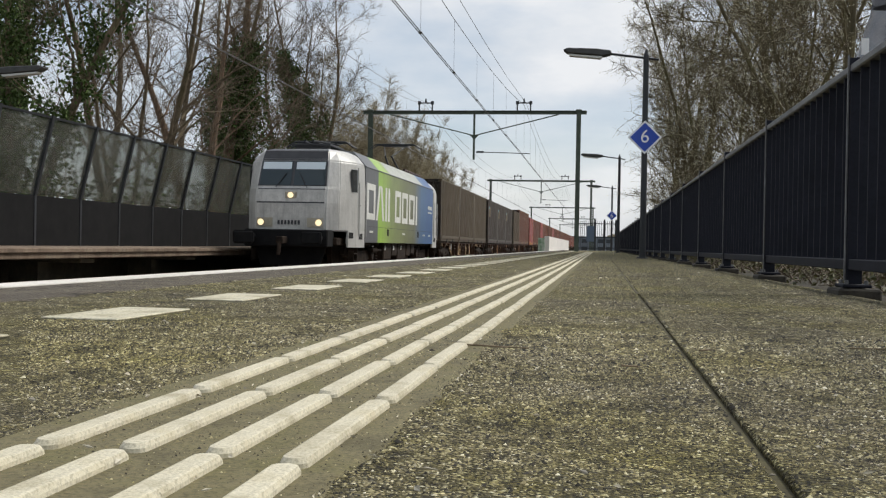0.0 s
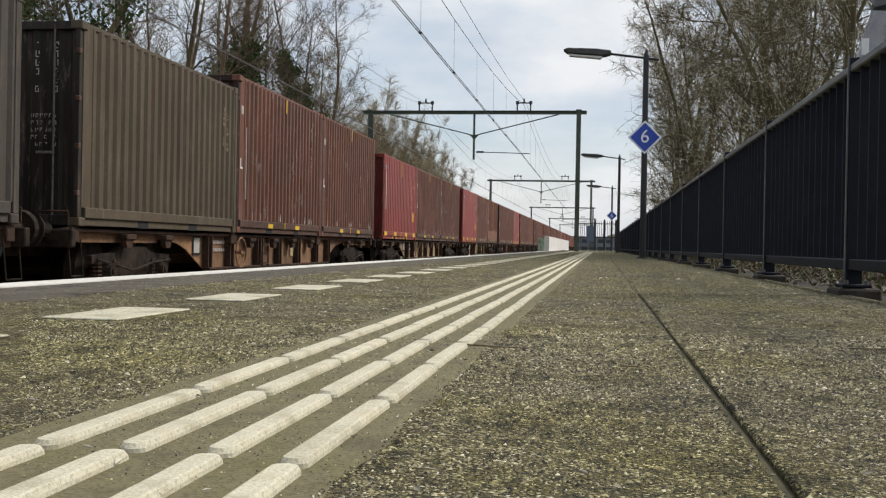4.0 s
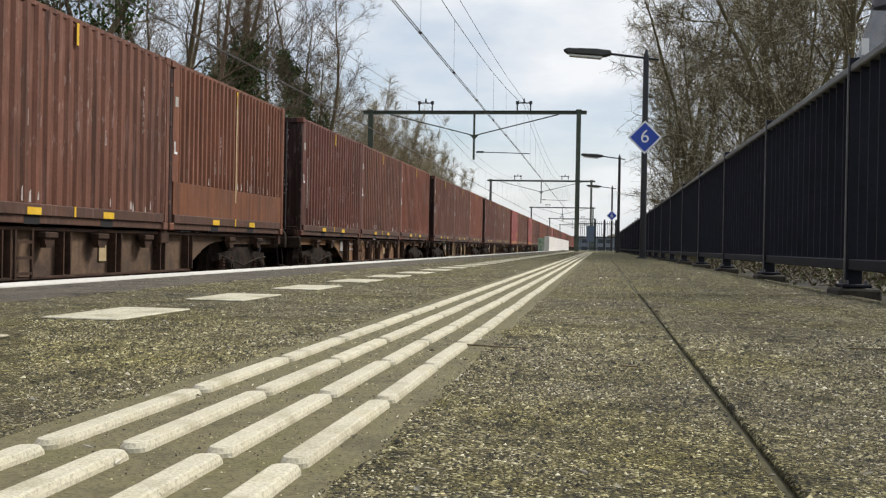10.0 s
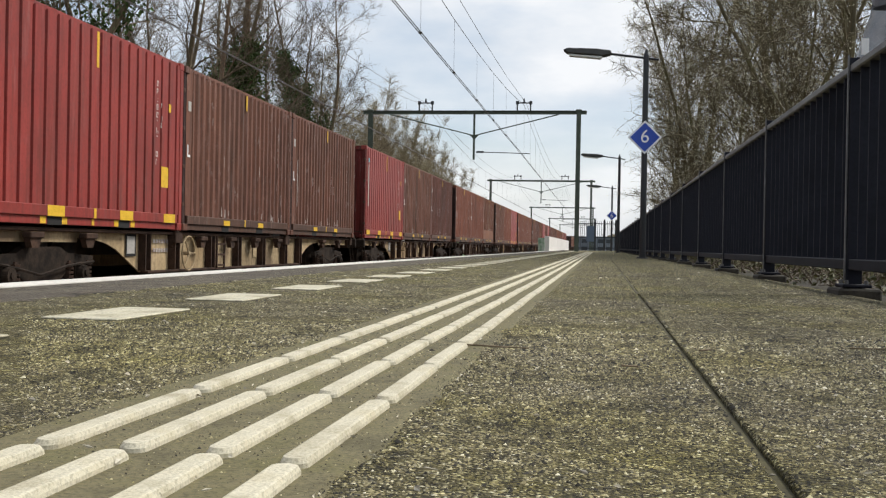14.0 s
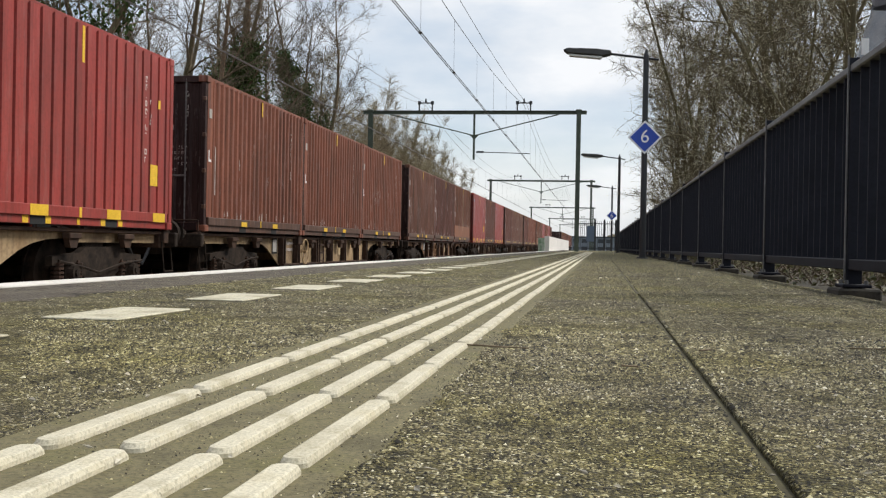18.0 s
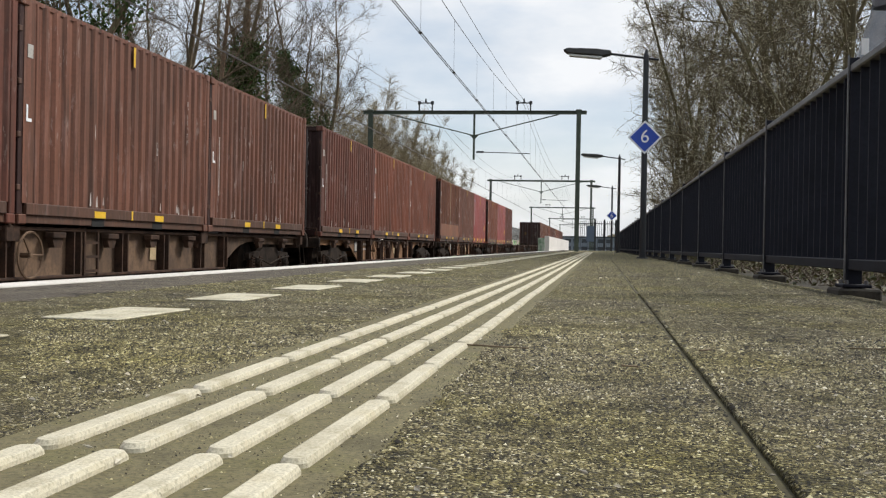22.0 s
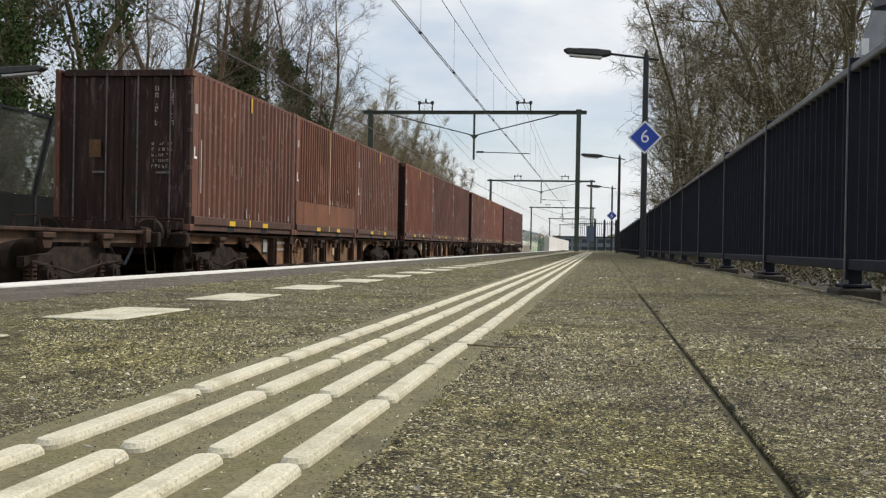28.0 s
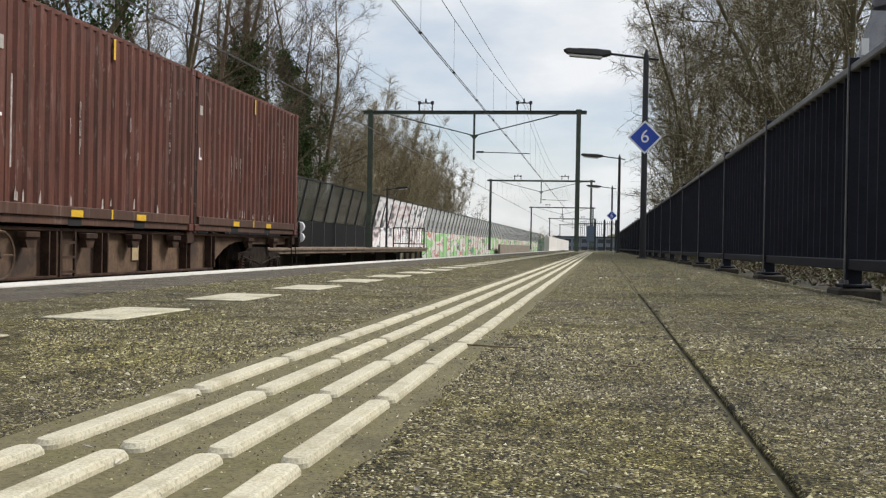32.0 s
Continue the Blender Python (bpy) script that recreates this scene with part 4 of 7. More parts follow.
def corrugated(y0, y1, z0, z1, x_out, depth, n, flat, slope, lead=None):
    """A folded steel sheet with n upright grooves."""
    bm = bmesh.new()
    pitch = (y1 - y0) / n
    inner = pitch - flat - 2 * slope
    prof = [(lead, x_out - 0.012), (y0 - 0.012, x_out - 0.012), (y0, x_out)] if lead else [(y0, x_out)]
    for k in range(n):
        y = y0 + k * pitch
        prof += [(y + flat / 2, x_out), (y + flat / 2 + slope, x_out - depth), (y + flat / 2 + slope + inner, x_out - depth), (y + flat / 2 + 2 * slope + inner, x_out)]
    prof.append((y1, x_out))
    lo = [bm.verts.new((x, y, z0)) for y, x in prof]
    hi = [bm.verts.new((x, y, z1)) for y, x in prof]
    for i in range(len(prof) - 1):
        bm.faces.new((lo[i], lo[i + 1], hi[i + 1], hi[i]))
    return bm


def mirror_x(bm):
    for v in bm.verts:
        v.co.x = -v.co.x
    bmesh.ops.reverse_faces(bm, faces=bm.faces[:])
    return bm


def bars_block(bm, x, y0, z0, cols, rows, w, h, gx, gz, seed, face="x", skip=0.15):
    """Rows of small plain bars that stand for worn stencilled marks."""
    r = random.Random(seed)
    for c in range(cols):
        for k in range(rows):
            if r.random() < skip:
                continue
            a, b = y0 + c * (w + gx), z0 - k * (h + gz)
            ww, low = w * r.uniform(0.75, 1.0), b - h
            th = min(w, h) * 0.24
            strokes = [(a, a + th, low, b)] if r.random() < 0.75 else []
            strokes += [(a + ww - th, a + ww, low + h * r.choice((0, 0.5)), b - h * r.choice((0, 0.0, 0.4)))] if r.random() < 0.7 else []
            strokes += [(a + th, a + ww - th, b - th, b)] if r.random() < 0.6 else []
            strokes += [(a + th, a + ww - th, low, low + th)] if r.random() < 0.5 else []
            for a0, a1, b0, b1 in strokes:
                if b1 - b0 > 0.004:
                    bm.faces.new([bm.verts.new((x + 0.003, p, q) if face == "x" else (p, x - 0.003, q)) for p, q in ((a0, b0), (a1, b0), (a1, b1), (a0, b1))])
    return bm


def build_container(code, h, seed):
    paint, label, tone = PAINT[code]
    c = empty("freight_container")
    tagged(c, label, "container", "containers on the wagons")
    r = random.Random(seed)
    zb, zt = 0.25, h - 0.05
    grooved = code == "R"
    darker = END_PAINT["red" if grooved else "dark" if code in "OG" else "maroon"]
    n, flat, slope, depth = (20, 0.22, 0.014, 0.03) if grooved else (28, 0.058, 0.034, 0.040) if code == "D" else (22, 0.082, 0.048, 0.038)
    xo = CW - 0.010
    start = 0.14 if grooved else 0.36
    side_low = zb if code != "D" else 0.78
    # the far side, closed and framed in one piece
    far = mirror_x(corrugated(0.14, CL - 0.14, 0.05, zt, xo, depth, n, flat, slope))
    part("side_panel", far, paint, c)
    bm = boxm(-CW + 0.002, -CW + 0.06, 0.0, CL, h - 0.07, h)
    box(bm, -CW + 0.002, -CW + 0.06, 0.0, CL, 0.0, 0.16)
    for y in (0.0, CL - 0.13):
        box(bm, -CW + 0.003, -CW + 0.09, y, y + 0.13, 0.155, h - 0.065)
    part("side_frame", bm, paint, c)
    # the near side
    x = xo + 0.001
    sp = part("side_panel", corrugated(start, CL - 0.14, side_low, zt, xo, depth, n, flat, slope, 0.10), paint, c)
    if code == "D":
        part("side_belt", boxm(xo - 0.03, xo - 0.004, 0.14, CL - 0.14, zb, 0.78, 0.004), M_BELT, c, "plain rusty orange lower belt")
    bm = bmesh.new()
    if grooved:
        bars_block(bm, x, CL - 1.05, h - 0.42, 1, 11, 0.075, 0.085, 0, 0.035, seed, skip=0.05)
        bars_block(bm, x, CL - 0.88, h - 0.75, 1, 4, 0.06, 0.07, 0, 0.03, seed + 1, skip=0.05)
        tagged(part("stencil", bm, M_STENCIL, sp), kind="stuff")
        part("sticker_strip", boxm(x, x + 0.003, 0.34, 0.45, 0.95, h - 0.52), M_SILVERTAPE, sp)
        part("sticker", boxm(x, x + 0.004, 0.33, 0.48, h - 0.46, h - 0.33), M_TEAL, sp)
        part("yellow_tag", boxm(x, x + 0.003, CL - 0.83, CL - 0.57, 0.66, 0.98), M_YELLOW, sp)
        part("yellow_tag", boxm(x, x + 0.003, CL - 0.58, CL - 0.50, h - 0.85, h - 0.72), M_YELLOW, sp)
        part("centre_tick", boxm(x, x + 0.003, CL / 2 + 0.02, CL / 2 + 0.085, h - 0.55, h - 0.07), M_YELLOW, sp)
    elif code in "OG":
        bars_block(bm, x, CL - 0.75, h - 0.45, 2, 9, 0.07, 0.05, 0.12, 0.04, seed)
        tagged(part("stencil", bm, M_TAN, sp), kind="stuff")
        if code == "G":
            part("sticker", boxm(x, x + 0.004, 0.36, 0.52, h - 0.58, h - 0.43), M_TEAL, sp)
            part("tan_patch", boxm(x, x + 0.003, 0.78, 1.0, h - 1.02, h - 0.46), M_TAN, sp)
    else:
        # ghosts of two large letter groups, an upright row of characters and bare chips over the bottom rail
        y = CL * r.uniform(0.28, 0.36)
        bars_block(bm, x, y, h - r.uniform(0.95, 1.1), 3, 3, 0.05, 0.20, 0.20, 0.04, seed, skip=0.62)
        bars_block(bm, x, y + 1.75, h - r.uniform(1.05, 1.25), 2, 3, 0.05, 0.20, 0.20, 0.04, seed + 3, skip=0.62)
        bars_block(bm, x, CL - r.uniform(0.95, 1.15), h - 0.48, 1, 10, 0.055, 0.075, 0, 0.03, seed + 5, skip=0.12)
        for _ in range(9):
            a, q = r.uniform(0.5, CL - 0.4), r.choice((0.03, 0.04, 0.06))
            z0 = zb + r.uniform(0.0, 0.05) if code != "D" else side_low + 0.02
            bm.faces.new([bm.verts.new((x + 0.003, u, v)) for u, v in ((a, z0), (a + q, z0), (a + q * 0.8, z0 + r.uniform(0.06, 0.2)), (a + q * 0.2, z0 + r.uniform(0.05, 0.16)))])
        tagged(part("stencil", bm, M_MARK, sp), kind="stuff")
        part("sticker", boxm(x - 0.010, x - 0.005, 0.17, 0.29, h - 0.72, h - 0.56), M_SILVERTAPE, sp)
        part("hook_mark", box(boxm(x - 0.010, x - 0.006, 0.16, 0.195, 1.22, 1.42), x - 0.010, x - 0.006, 0.195, 0.28, 1.22, 1.26), M_WHITE, sp, "small white angle mark")
        if seed % 2:
            part("scuff", boxm(x, x + 0.003, 0.44, 0.475, 0.65, h - r.uniform(0.7, 1.2)), M_MARK, sp)
        part("centre_tick", boxm(x, x + 0.003, CL / 2, CL / 2 + 0.06, h - 0.36, h - 0.07), M_YELLOW, sp)
        if code == "D":
            part("tan_stripe", boxm(x, x + 0.003, CL / 2 + 0.0, CL / 2 + 0.06, 0.55, h - 0.16), M_TAN, sp)
    part("top_rail", boxm(CW - 0.075, CW - 0.028, 0.15, CL - 0.15, h - 0.070, h - 0.008, 0.006), paint, c)
    rail = part("bottom_rail", boxm(CW - 0.06, CW - 0.002, 0.178, CL - 0.178, 0.112, 0.253, 0.008), paint if code in "ROG" else M_RAILGRIME, c)
    low = part("lower_rail", boxm(CW - 0.07, CW - 0.034, 0.178, CL - 0.178, 0.012, 0.113, 0.006), paint if code in "ROG" else M_RAILGRIME, c)
    for y in (2.05, CL - 2.05):
        part("fork_pocket", boxm(CW - 0.04, CW - 0.031, y - 0.18, y + 0.18, 0.006, 0.110), M_HOLE, low)
    marks = []
    if grooved:
        marks += [(0.2, 0.62, 0.115, 0.25), (CL - 0.72, CL - 0.28, 0.115, 0.25), (1.82, 2.24, 0.115, 0.25), (CL - 2.24, CL - 1.82, 0.115, 0.25), (CL / 2, CL / 2 + 0.07, 0.02, 0.11), (CL / 2, CL / 2 + 0.07, 0.115, 0.25)]
        for y in (2.03, CL - 2.03):
            marks += [(y - 0.33, y - 0.20, 0.02, 0.11), (y + 0.20, y + 0.33, 0.02, 0.11)]
    elif code not in "OG":
        marks += [(2.05 - 0.16, 2.05 + 0.16, 0.12, 0.21), (CL - 2.05 - 0.16, CL - 2.05 + 0.16, 0.12, 0.21), (CL / 2, CL / 2 + 0.05, 0.115, 0.25)]
    for a, b, z0, z1 in marks:
        part("pocket_marking", boxm(CW - 0.036 if z1 < 0.112 else CW - 0.004, CW - 0.030 if z1 < 0.112 else CW + 0.001, a, b, z0, z1), M_YELLOW, rail)
    for y in (0.0, CL - 0.178):
        if y == 0:
            post = part("corner_post", boxm(CW - 0.10, CW - 0.030, 0.010, 0.128, 0.118, h - 0.118, 0.008), darker, c)
        else:
            part("corner_post", boxm(CW - 0.09, CW - 0.003, y + 0.05, y + 0.168, 0.118, h - 0.118, 0.008), paint, c)
        for z in (0.0, h - 0.118):
            part("corner_casting", boxm(CW - 0.162, CW, y, y + 0.178, z, z + 0.118, 0.012), paint, c)
        if y == 0:
            for f in (0.16, 0.39, 0.62, 0.85):
                part("hinge", boxm(CW - 0.07, CW - 0.012, -0.022, 0.050, f * h - 0.035, f * h + 0.035, 0.008), M_RAILGRIME, post)
    part("roof", boxm(-CW + 0.06, CW - 0.06, 0.05, CL - 0.05, h - 0.05, h - 0.016), paint, c)
    part("floor", boxm(-CW + 0.06, CW - 0.06, 0.05, CL - 0.05, 0.05, 0.14), M_RUSTIRON, c)
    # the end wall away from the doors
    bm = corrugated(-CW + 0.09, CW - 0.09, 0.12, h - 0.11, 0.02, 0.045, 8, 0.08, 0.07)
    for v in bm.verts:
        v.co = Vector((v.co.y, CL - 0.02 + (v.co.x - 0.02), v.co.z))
    part("end_wall", bm, darker, c)
    part("end_sill", boxm(-CW + 0.16, CW - 0.16, 0.01, 0.10, 0.012, 0.15, 0.006), darker, c)
    part("end_header", boxm(-CW + 0.16, CW - 0.16, 0.01, 0.10, h - 0.12, h - 0.012, 0.006), darker, c)
    for s in (-1, 1):
        x0, x1 = (0.012, CW - 0.10) if s > 0 else (-CW + 0.10, -0.012)
        bm = corrugated(x0, x1, 0.155, h - 0.125, 0.0, 0.036, 4, 0.10, 0.04)
        for v in bm.verts:
            v.co = Vector((v.co.y, 0.05 - v.co.x, v.co.z))
        bmesh.ops.reverse_faces(bm, faces=bm.faces[:])
        door = part("door", bm, darker, c)
        for f in (0.22, 0.74):
            x = x0 + (x1 - x0) * f
            part("lock_rod", tubem((x, 0.022, 0.07), (x, 0.022, h - 0.06), 0.014, n=6), M_ROD, door)
            if f > 0.5:
                part("rod_handle", boxm(x - 0.24, x + 0.02, 0.008, 0.022, 0.95, 0.985, 0.004), M_ROD, door)
        if s > 0:
            bm = bmesh.new()
            bars_block(bm, 0.046, 0.55, h - 0.28, 1, 6, 0.06, 0.085, 0.0, 0.03, seed + 9, "y")
            bars_block(bm, 0.046, 0.82, h - 0.28, 1, 6, 0.06, 0.085, 0.0, 0.03, seed + 12, "y")
            bars_block(bm, 0.046, 0.50, h - 1.22, 6, 5, 0.045, 0.05, 0.018, 0.045, seed + 10, "y")
            tagged(part("stencil", bm, M_MARK, door), kind="stuff")
        else:
            part("warning_plate", boxm(-0.62, -0.40, 0.040, 0.045, h - 1.48, h - 1.18), M_AMBER, door, "faded amber plate")
    return c


LOADS = {0: "OOO", 1: "GGG", 2: "OBB", 3: "RBB", 4: "RBD", 5: "BBR", 6: "BBN", 7: "MBD", 8: "MBN", 9: "BBN", 10: "MBB", 11: "RBB", 12: "RBM", 13: "NND", 14: "BNR",
         15: "NNN", 16: "BMD", 17: "RMR", 18: "MBB", 19: "MNN", 20: "DBR", 21: "NRM", 24: "BDB", 25: "NMM", 26: "BNN", 27: "MMM"}
WAGON, BAY, DECK = 19.74, 6.125, 1.070
TEMPLATES = {}
for n_w, codes in LOADS.items():
    for j, code in enumerate(codes):
        h = 2.70
        if n_w == 2 and j > 0:
            h = 2.98
        version = (n_w * 3 + j * 5) % 3 if code in "BMN" else 0
        key = (code, h, version)
        if key not in TEMPLATES:
            TEMPLATES[key] = ob = build_container(code, h, 11 + 17 * len(TEMPLATES))
        else:
            ob = copy_thing(TEMPLATES[key], pose(0, 0, 0))
        rides(ob, n_w * WAGON + j * BAY - 0.02, DECK)


def bogie_parts(w, yc):
    """A two-axle freight bogie: side frames, springs, axle boxes and wheels."""
    for s in (1, -1):
        x = s * 1.0
        out = [(yc - 1.32, 0.56), (yc - 1.32, 0.68), (yc - 0.62, 0.72), (yc - 0.42, 0.80), (yc + 0.42, 0.80), (yc + 0.62, 0.72), (yc + 1.32, 0.68), (yc + 1.32, 0.56), (yc + 0.66, 0.50), (yc + 0.40, 0.36), (yc - 0.40, 0.36), (yc - 0.66, 0.50)]
        bm = prismm(out, "x", x - 0.05, x + 0.05)
        if s < 0:
            for dy in (-0.9, 0.9):
                box(bm, x - 0.17, x + 0.10, yc + dy - 0.12, yc + dy + 0.12, 0.35, 0.60)
        fr = part("bogie_frame", bm, M_DARKIRON, w)
        for dy in (-0.9, 0.9) if s > 0 else ():
            part("axle_box", tube(tube(boxm(x - 0.10, x + 0.10, yc + dy - 0.12, yc + dy + 0.12, 0.35, 0.60, 0.03), (x + s * 0.09, yc + dy, 0.46), (x + s * 0.17, yc + dy, 0.46), 0.115, 0.10, 12), (x + s * 0.17, yc + dy, 0.46), (x + s * 0.19, yc + dy, 0.46), 0.05, 0.045, 8), M_DARKIRON, fr)
            for e in (-0.25, 0.25) if s > 0 else ():
                bm = tubem((x + s * 0.03, yc + dy + e, 0.33), (x + s * 0.03, yc + dy + e, 0.62), 0.045, n=6)
                for k in range(5):
                    z = 0.34 + 0.055 * k
                    tube(bm, (x + s * 0.03, yc + dy + e, z), (x + s * 0.03, yc + dy + e, z + 0.03), 0.085, n=8)
                part("spring", bm, M_RUSTIRON, fr)
        if s < 0:
            continue
        part("brake_pipe", bent_pipe([(x + s * 0.1, yc - 1.25, 0.62), (x + s * 0.13, yc - 0.6, 0.52), (x + s * 0.13, yc - 0.2, 0.45), (x + s * 0.13, yc + 0.5, 0.56), (x + s * 0.1, yc + 1.25, 0.60)], 0.018, 5), M_DARKIRON, fr)
    part("bolster", boxm(-0.96, 0.96, yc - 0.3, yc + 0.3, 0.52, 0.92, 0.03), M_DARKIRON, w)
    for dy in (-0.9, 0.9):
        part("axle", tubem((-1.0, yc + dy, 0.46), (1.0, yc + dy, 0.46), 0.085, n=10), M_WHEELSTEEL, w)
        for s in (1, -1):
            bm = tubem((s * 0.69, yc + dy, 0.46), (s * 0.82, yc + dy, 0.46), 0.46, n=28)
            tube(bm, (s * 0.665, yc + dy, 0.46), (s * 0.69, yc + dy, 0.46), 0.49, n=28)
            part("wheel", bm, M_WHEELSTEEL, w)


def build_wagon(sill_paint):
    """A 60-foot container flat wagon; y = 0 at the first container's end."""
    w = empty("flat_wagon")
    tagged(w, "grimy brown container flat wagon with tan side sills and two bogies", "wagon", "container wagons of the train")
    a, b = -0.14, 18.36
    for s in (1, -1):
        x = s * 1.12
        part("deck_rail", boxm(min(x, x - s * 0.16), max(x, x - s * 0.16), a, b, 0.995, 1.045, 0.01), M_RUSTIRON, w)
        # deep middle sill with sloping ends, in panels between pillars
        cuts = [3.35, 4.95, 6.08, 7.7, 9.12, 10.6, 12.16, 13.3, 14.9]
        far_bm = bmesh.new()
        for k, (y0, y1) in enumerate(zip(cuts, cuts[1:])):
            out = [(y0 + 0.01, 0.995), (y0 + 0.01, 0.42), (y1 - 0.01, 0.42), (y1 - 0.01, 0.995)]
            if k == 0:
                out = [(y0 - 0.4, 0.995), (y0 - 0.4, 0.915), (y0 + 0.1, 0.895), (y0 + 0.45, 0.845), (y0 + 0.75, 0.76), (y1 - 0.06, 0.42), (y1 - 0.01, 0.42), (y1 - 0.01, 0.995)]
            if k == len(cuts) - 2:
                out = [(y0 + 0.01, 0.995), (y0 + 0.01, 0.42), (y0 + 0.06, 0.42), (y1 - 0.75, 0.76), (y1 - 0.45, 0.845), (y1 - 0.1, 0.895), (y1 + 0.4, 0.915), (y1 + 0.4, 0.995)]
            if s > 0:
                part("side_sill", prismm(out, "x", x - 0.12, x - 0.10), sill_paint, w)
            else:
                prism(far_bm, [(min(max(q, y0), y1), z) for q, z in out], "x", x + 0.10, x + 0.12)
        if s < 0:
            part("side_sill", far_bm, sill_paint, w)
        else:
            for y0, y1 in ((a + 0.05, 2.94), (15.31, b - 0.05)):
                part("end_sill", boxm(x - 0.12, x - 0.10, y0, y1, 0.86, 0.995), sill_paint, w)
        part("lower_flange", boxm(x - 0.13, x + 0.02, 4.95, 13.3, 0.40, 0.435, 0.006), M_RUSTIRON, w)
        for y in cuts[1:-1] if s > 0 else ():
            part("pillar", prismm([(x - 0.10, y - 0.105), (x + 0.02, y - 0.105), (x + 0.02, y - 0.075), (x - 0.08, y - 0.065), (x - 0.08, y + 0.065), (x + 0.02, y + 0.075), (x + 0.02, y + 0.105), (x - 0.10, y + 0.105)], "z", 0.44, 0.995), M_RUSTIRON, w)
        for y in (0.0, 6.02, 6.14, 12.10, 12.22, 18.2) if s > 0 else ():
            part("container_spigot", box(boxm(x - 0.1, x + 0.05, y - 0.09, y + 0.09, 0.86, 1.06, 0.012), x - 0.05, x + 0.03, y - 0.05, y + 0.05, 1.02, 1.09), M_RUSTIRON, w)
        for y in () if s < 0 else (1.6, 3.0, 7.1, 8.6, 10.0, 11.5, 15.2, 16.8):
            bm = boxm(x - 0.03, x + 0.09, y - 0.16, y + 0.16, 0.91, 0.985, 0.01)
            prism(bm, [(y - 0.14, 0.91), (y + 0.14, 0.91), (y + 0.08, 0.79), (y - 0.08, 0.79)], "x", x - 0.02, x + 0.06)
            part("folding_stop", bm, M_RUSTIRON, w)
        if s < 0:
            continue
        xs = x + s * 0.015
        for y in (7.85, 8.23):
            part("ladder_stile", boxm(xs, xs + 0.03, y - 0.018, y + 0.018, 0.42, 1.0), M_RUSTIRON, w)
        for k in range(3):
            part("rung", boxm(xs, xs + 0.03, 7.86, 8.22, 0.46 + 0.19 * k, 0.495 + 0.19 * k), M_RUSTIRON, w)
        hub = (xs + s * 0.06, 6.42, 0.70)
        bm = bmesh.new()
        pts = [(hub[0], hub[1] + 0.28 * math.cos(q), hub[2] + 0.28 * math.sin(q)) for q in [2 * math.pi * k / 20 for k in range(21)]]
        for p, q in zip(pts, pts[1:]):
            tube(bm, p, q, 0.016, n=5)
        for k in (0, 7, 13):
            tube(bm, hub, pts[k], 0.014, n=5)
        tube(bm, (hub[0] - s * 0.12, hub[1], hub[2]), (hub[0] + s * 0.02, hub[1], hub[2]), 0.035, n=8)
        part("brake_wheel", bm, sill_paint, w)
        part("data_plate", boxm(min(xs - s * 0.1, xs - s * 0.095), max(xs - s * 0.1, xs - s * 0.095), 4.42, 4.68, 0.70, 0.96), M_SILVERTAPE, w, "pale data plate")
        part("plate_frame", boxm(xs - 0.099, xs - 0.096, 4.38, 4.72, 0.66, 0.99), M_HOLE, w)
        part("data_plate", boxm(min(xs - s * 0.1, xs - s * 0.095), max(xs - s * 0.1, xs - s * 0.095), 10.2, 10.42, 0.6, 0.82), M_TAN, w, "tan data plate")
        bm = bmesh.new()
        for k in range(6):
            for q in range(2):
                box(bm, min(xs - s * 0.1, xs - s * 0.096), max(xs - s * 0.1, xs - s * 0.096), 5.35 + 0.1 * k, 5.42 + 0.1 * k, 0.86 - 0.14 * q, 0.92 - 0.14 * q)
        tagged(part("stencil", bm, M_MARK, w), kind="stuff")
    part("centre_sill", boxm(-0.22, 0.22, a, b, 0.66, 0.97, 0.01), M_DARKIRON, w)
    for y in (0.0, 6.08, 12.14, 18.2):
        part("cross_beam", boxm(-1.1, 1.1, y - 0.12, y + 0.12, 0.79, 1.01, 0.012), M_RUSTIRON, w)
    for yc in (2.01, 16.21):
        bogie_parts(w, yc)
    for end, d in ((a, -1), (b, 1)):
        part("headstock", boxm(-1.25, 1.25, min(end, end + d * 0.12), max(end, end + d * 0.12), 0.80, 1.03, 0.015), M_DARKIRON, w)
        for s in (1, -1):
            bm = tubem((s * 0.875, end + d * 0.1, 1.02), (s * 0.875, end + d * 0.5, 1.02), 0.10, 0.085, 12)
            tube(bm, (s * 0.875, end + d * 0.5, 1.02), (s * 0.875, end + d * 0.56, 1.02), 0.22, 0.24, 16)
            part("buffer", bm, M_DARKIRON, w)
            hp = [(s * 1.16, end + d * 0.05, 1.08), (s * 1.16, end + d * 0.06, 1.26), (s * 0.75, end + d * 0.06, 1.26), (s * 0.72, end + d * 0.05, 1.08)]
            part("shunter_handle", bent_pipe(hp, 0.014, 6), M_RUSTIRON, w)
            if s > 0:
                part("corner_step", bent_pipe([(s * 1.15, end + d * 0.03, 0.9), (s * 1.2, end + d * 0.03, 0.42), (s * 1.2, end - d * 0.3, 0.42), (s * 1.15, end - d * 0.3, 0.9)], 0.011, 5), M_DARKIRON, w)
        part("coupling_hook", tube(boxm(-0.07, 0.07, min(end, end + d * 0.4), max(end, end + d * 0.4), 0.86, 1.02, 0.02), (0, end + d * 0.3, 0.95), (0, end + d * 0.6, 0.75), 0.045, n=6), M_DARKIRON, w)
        part("brake_hose", bent_pipe([(0.35, end + d * 0.1, 0.9), (0.37, end + d * 0.3, 0.7), (0.36, end + d * 0.5, 0.5), (0.3, end + d * 0.62, 0.62)], 0.028, 6), M_BLACK, w)
    return w


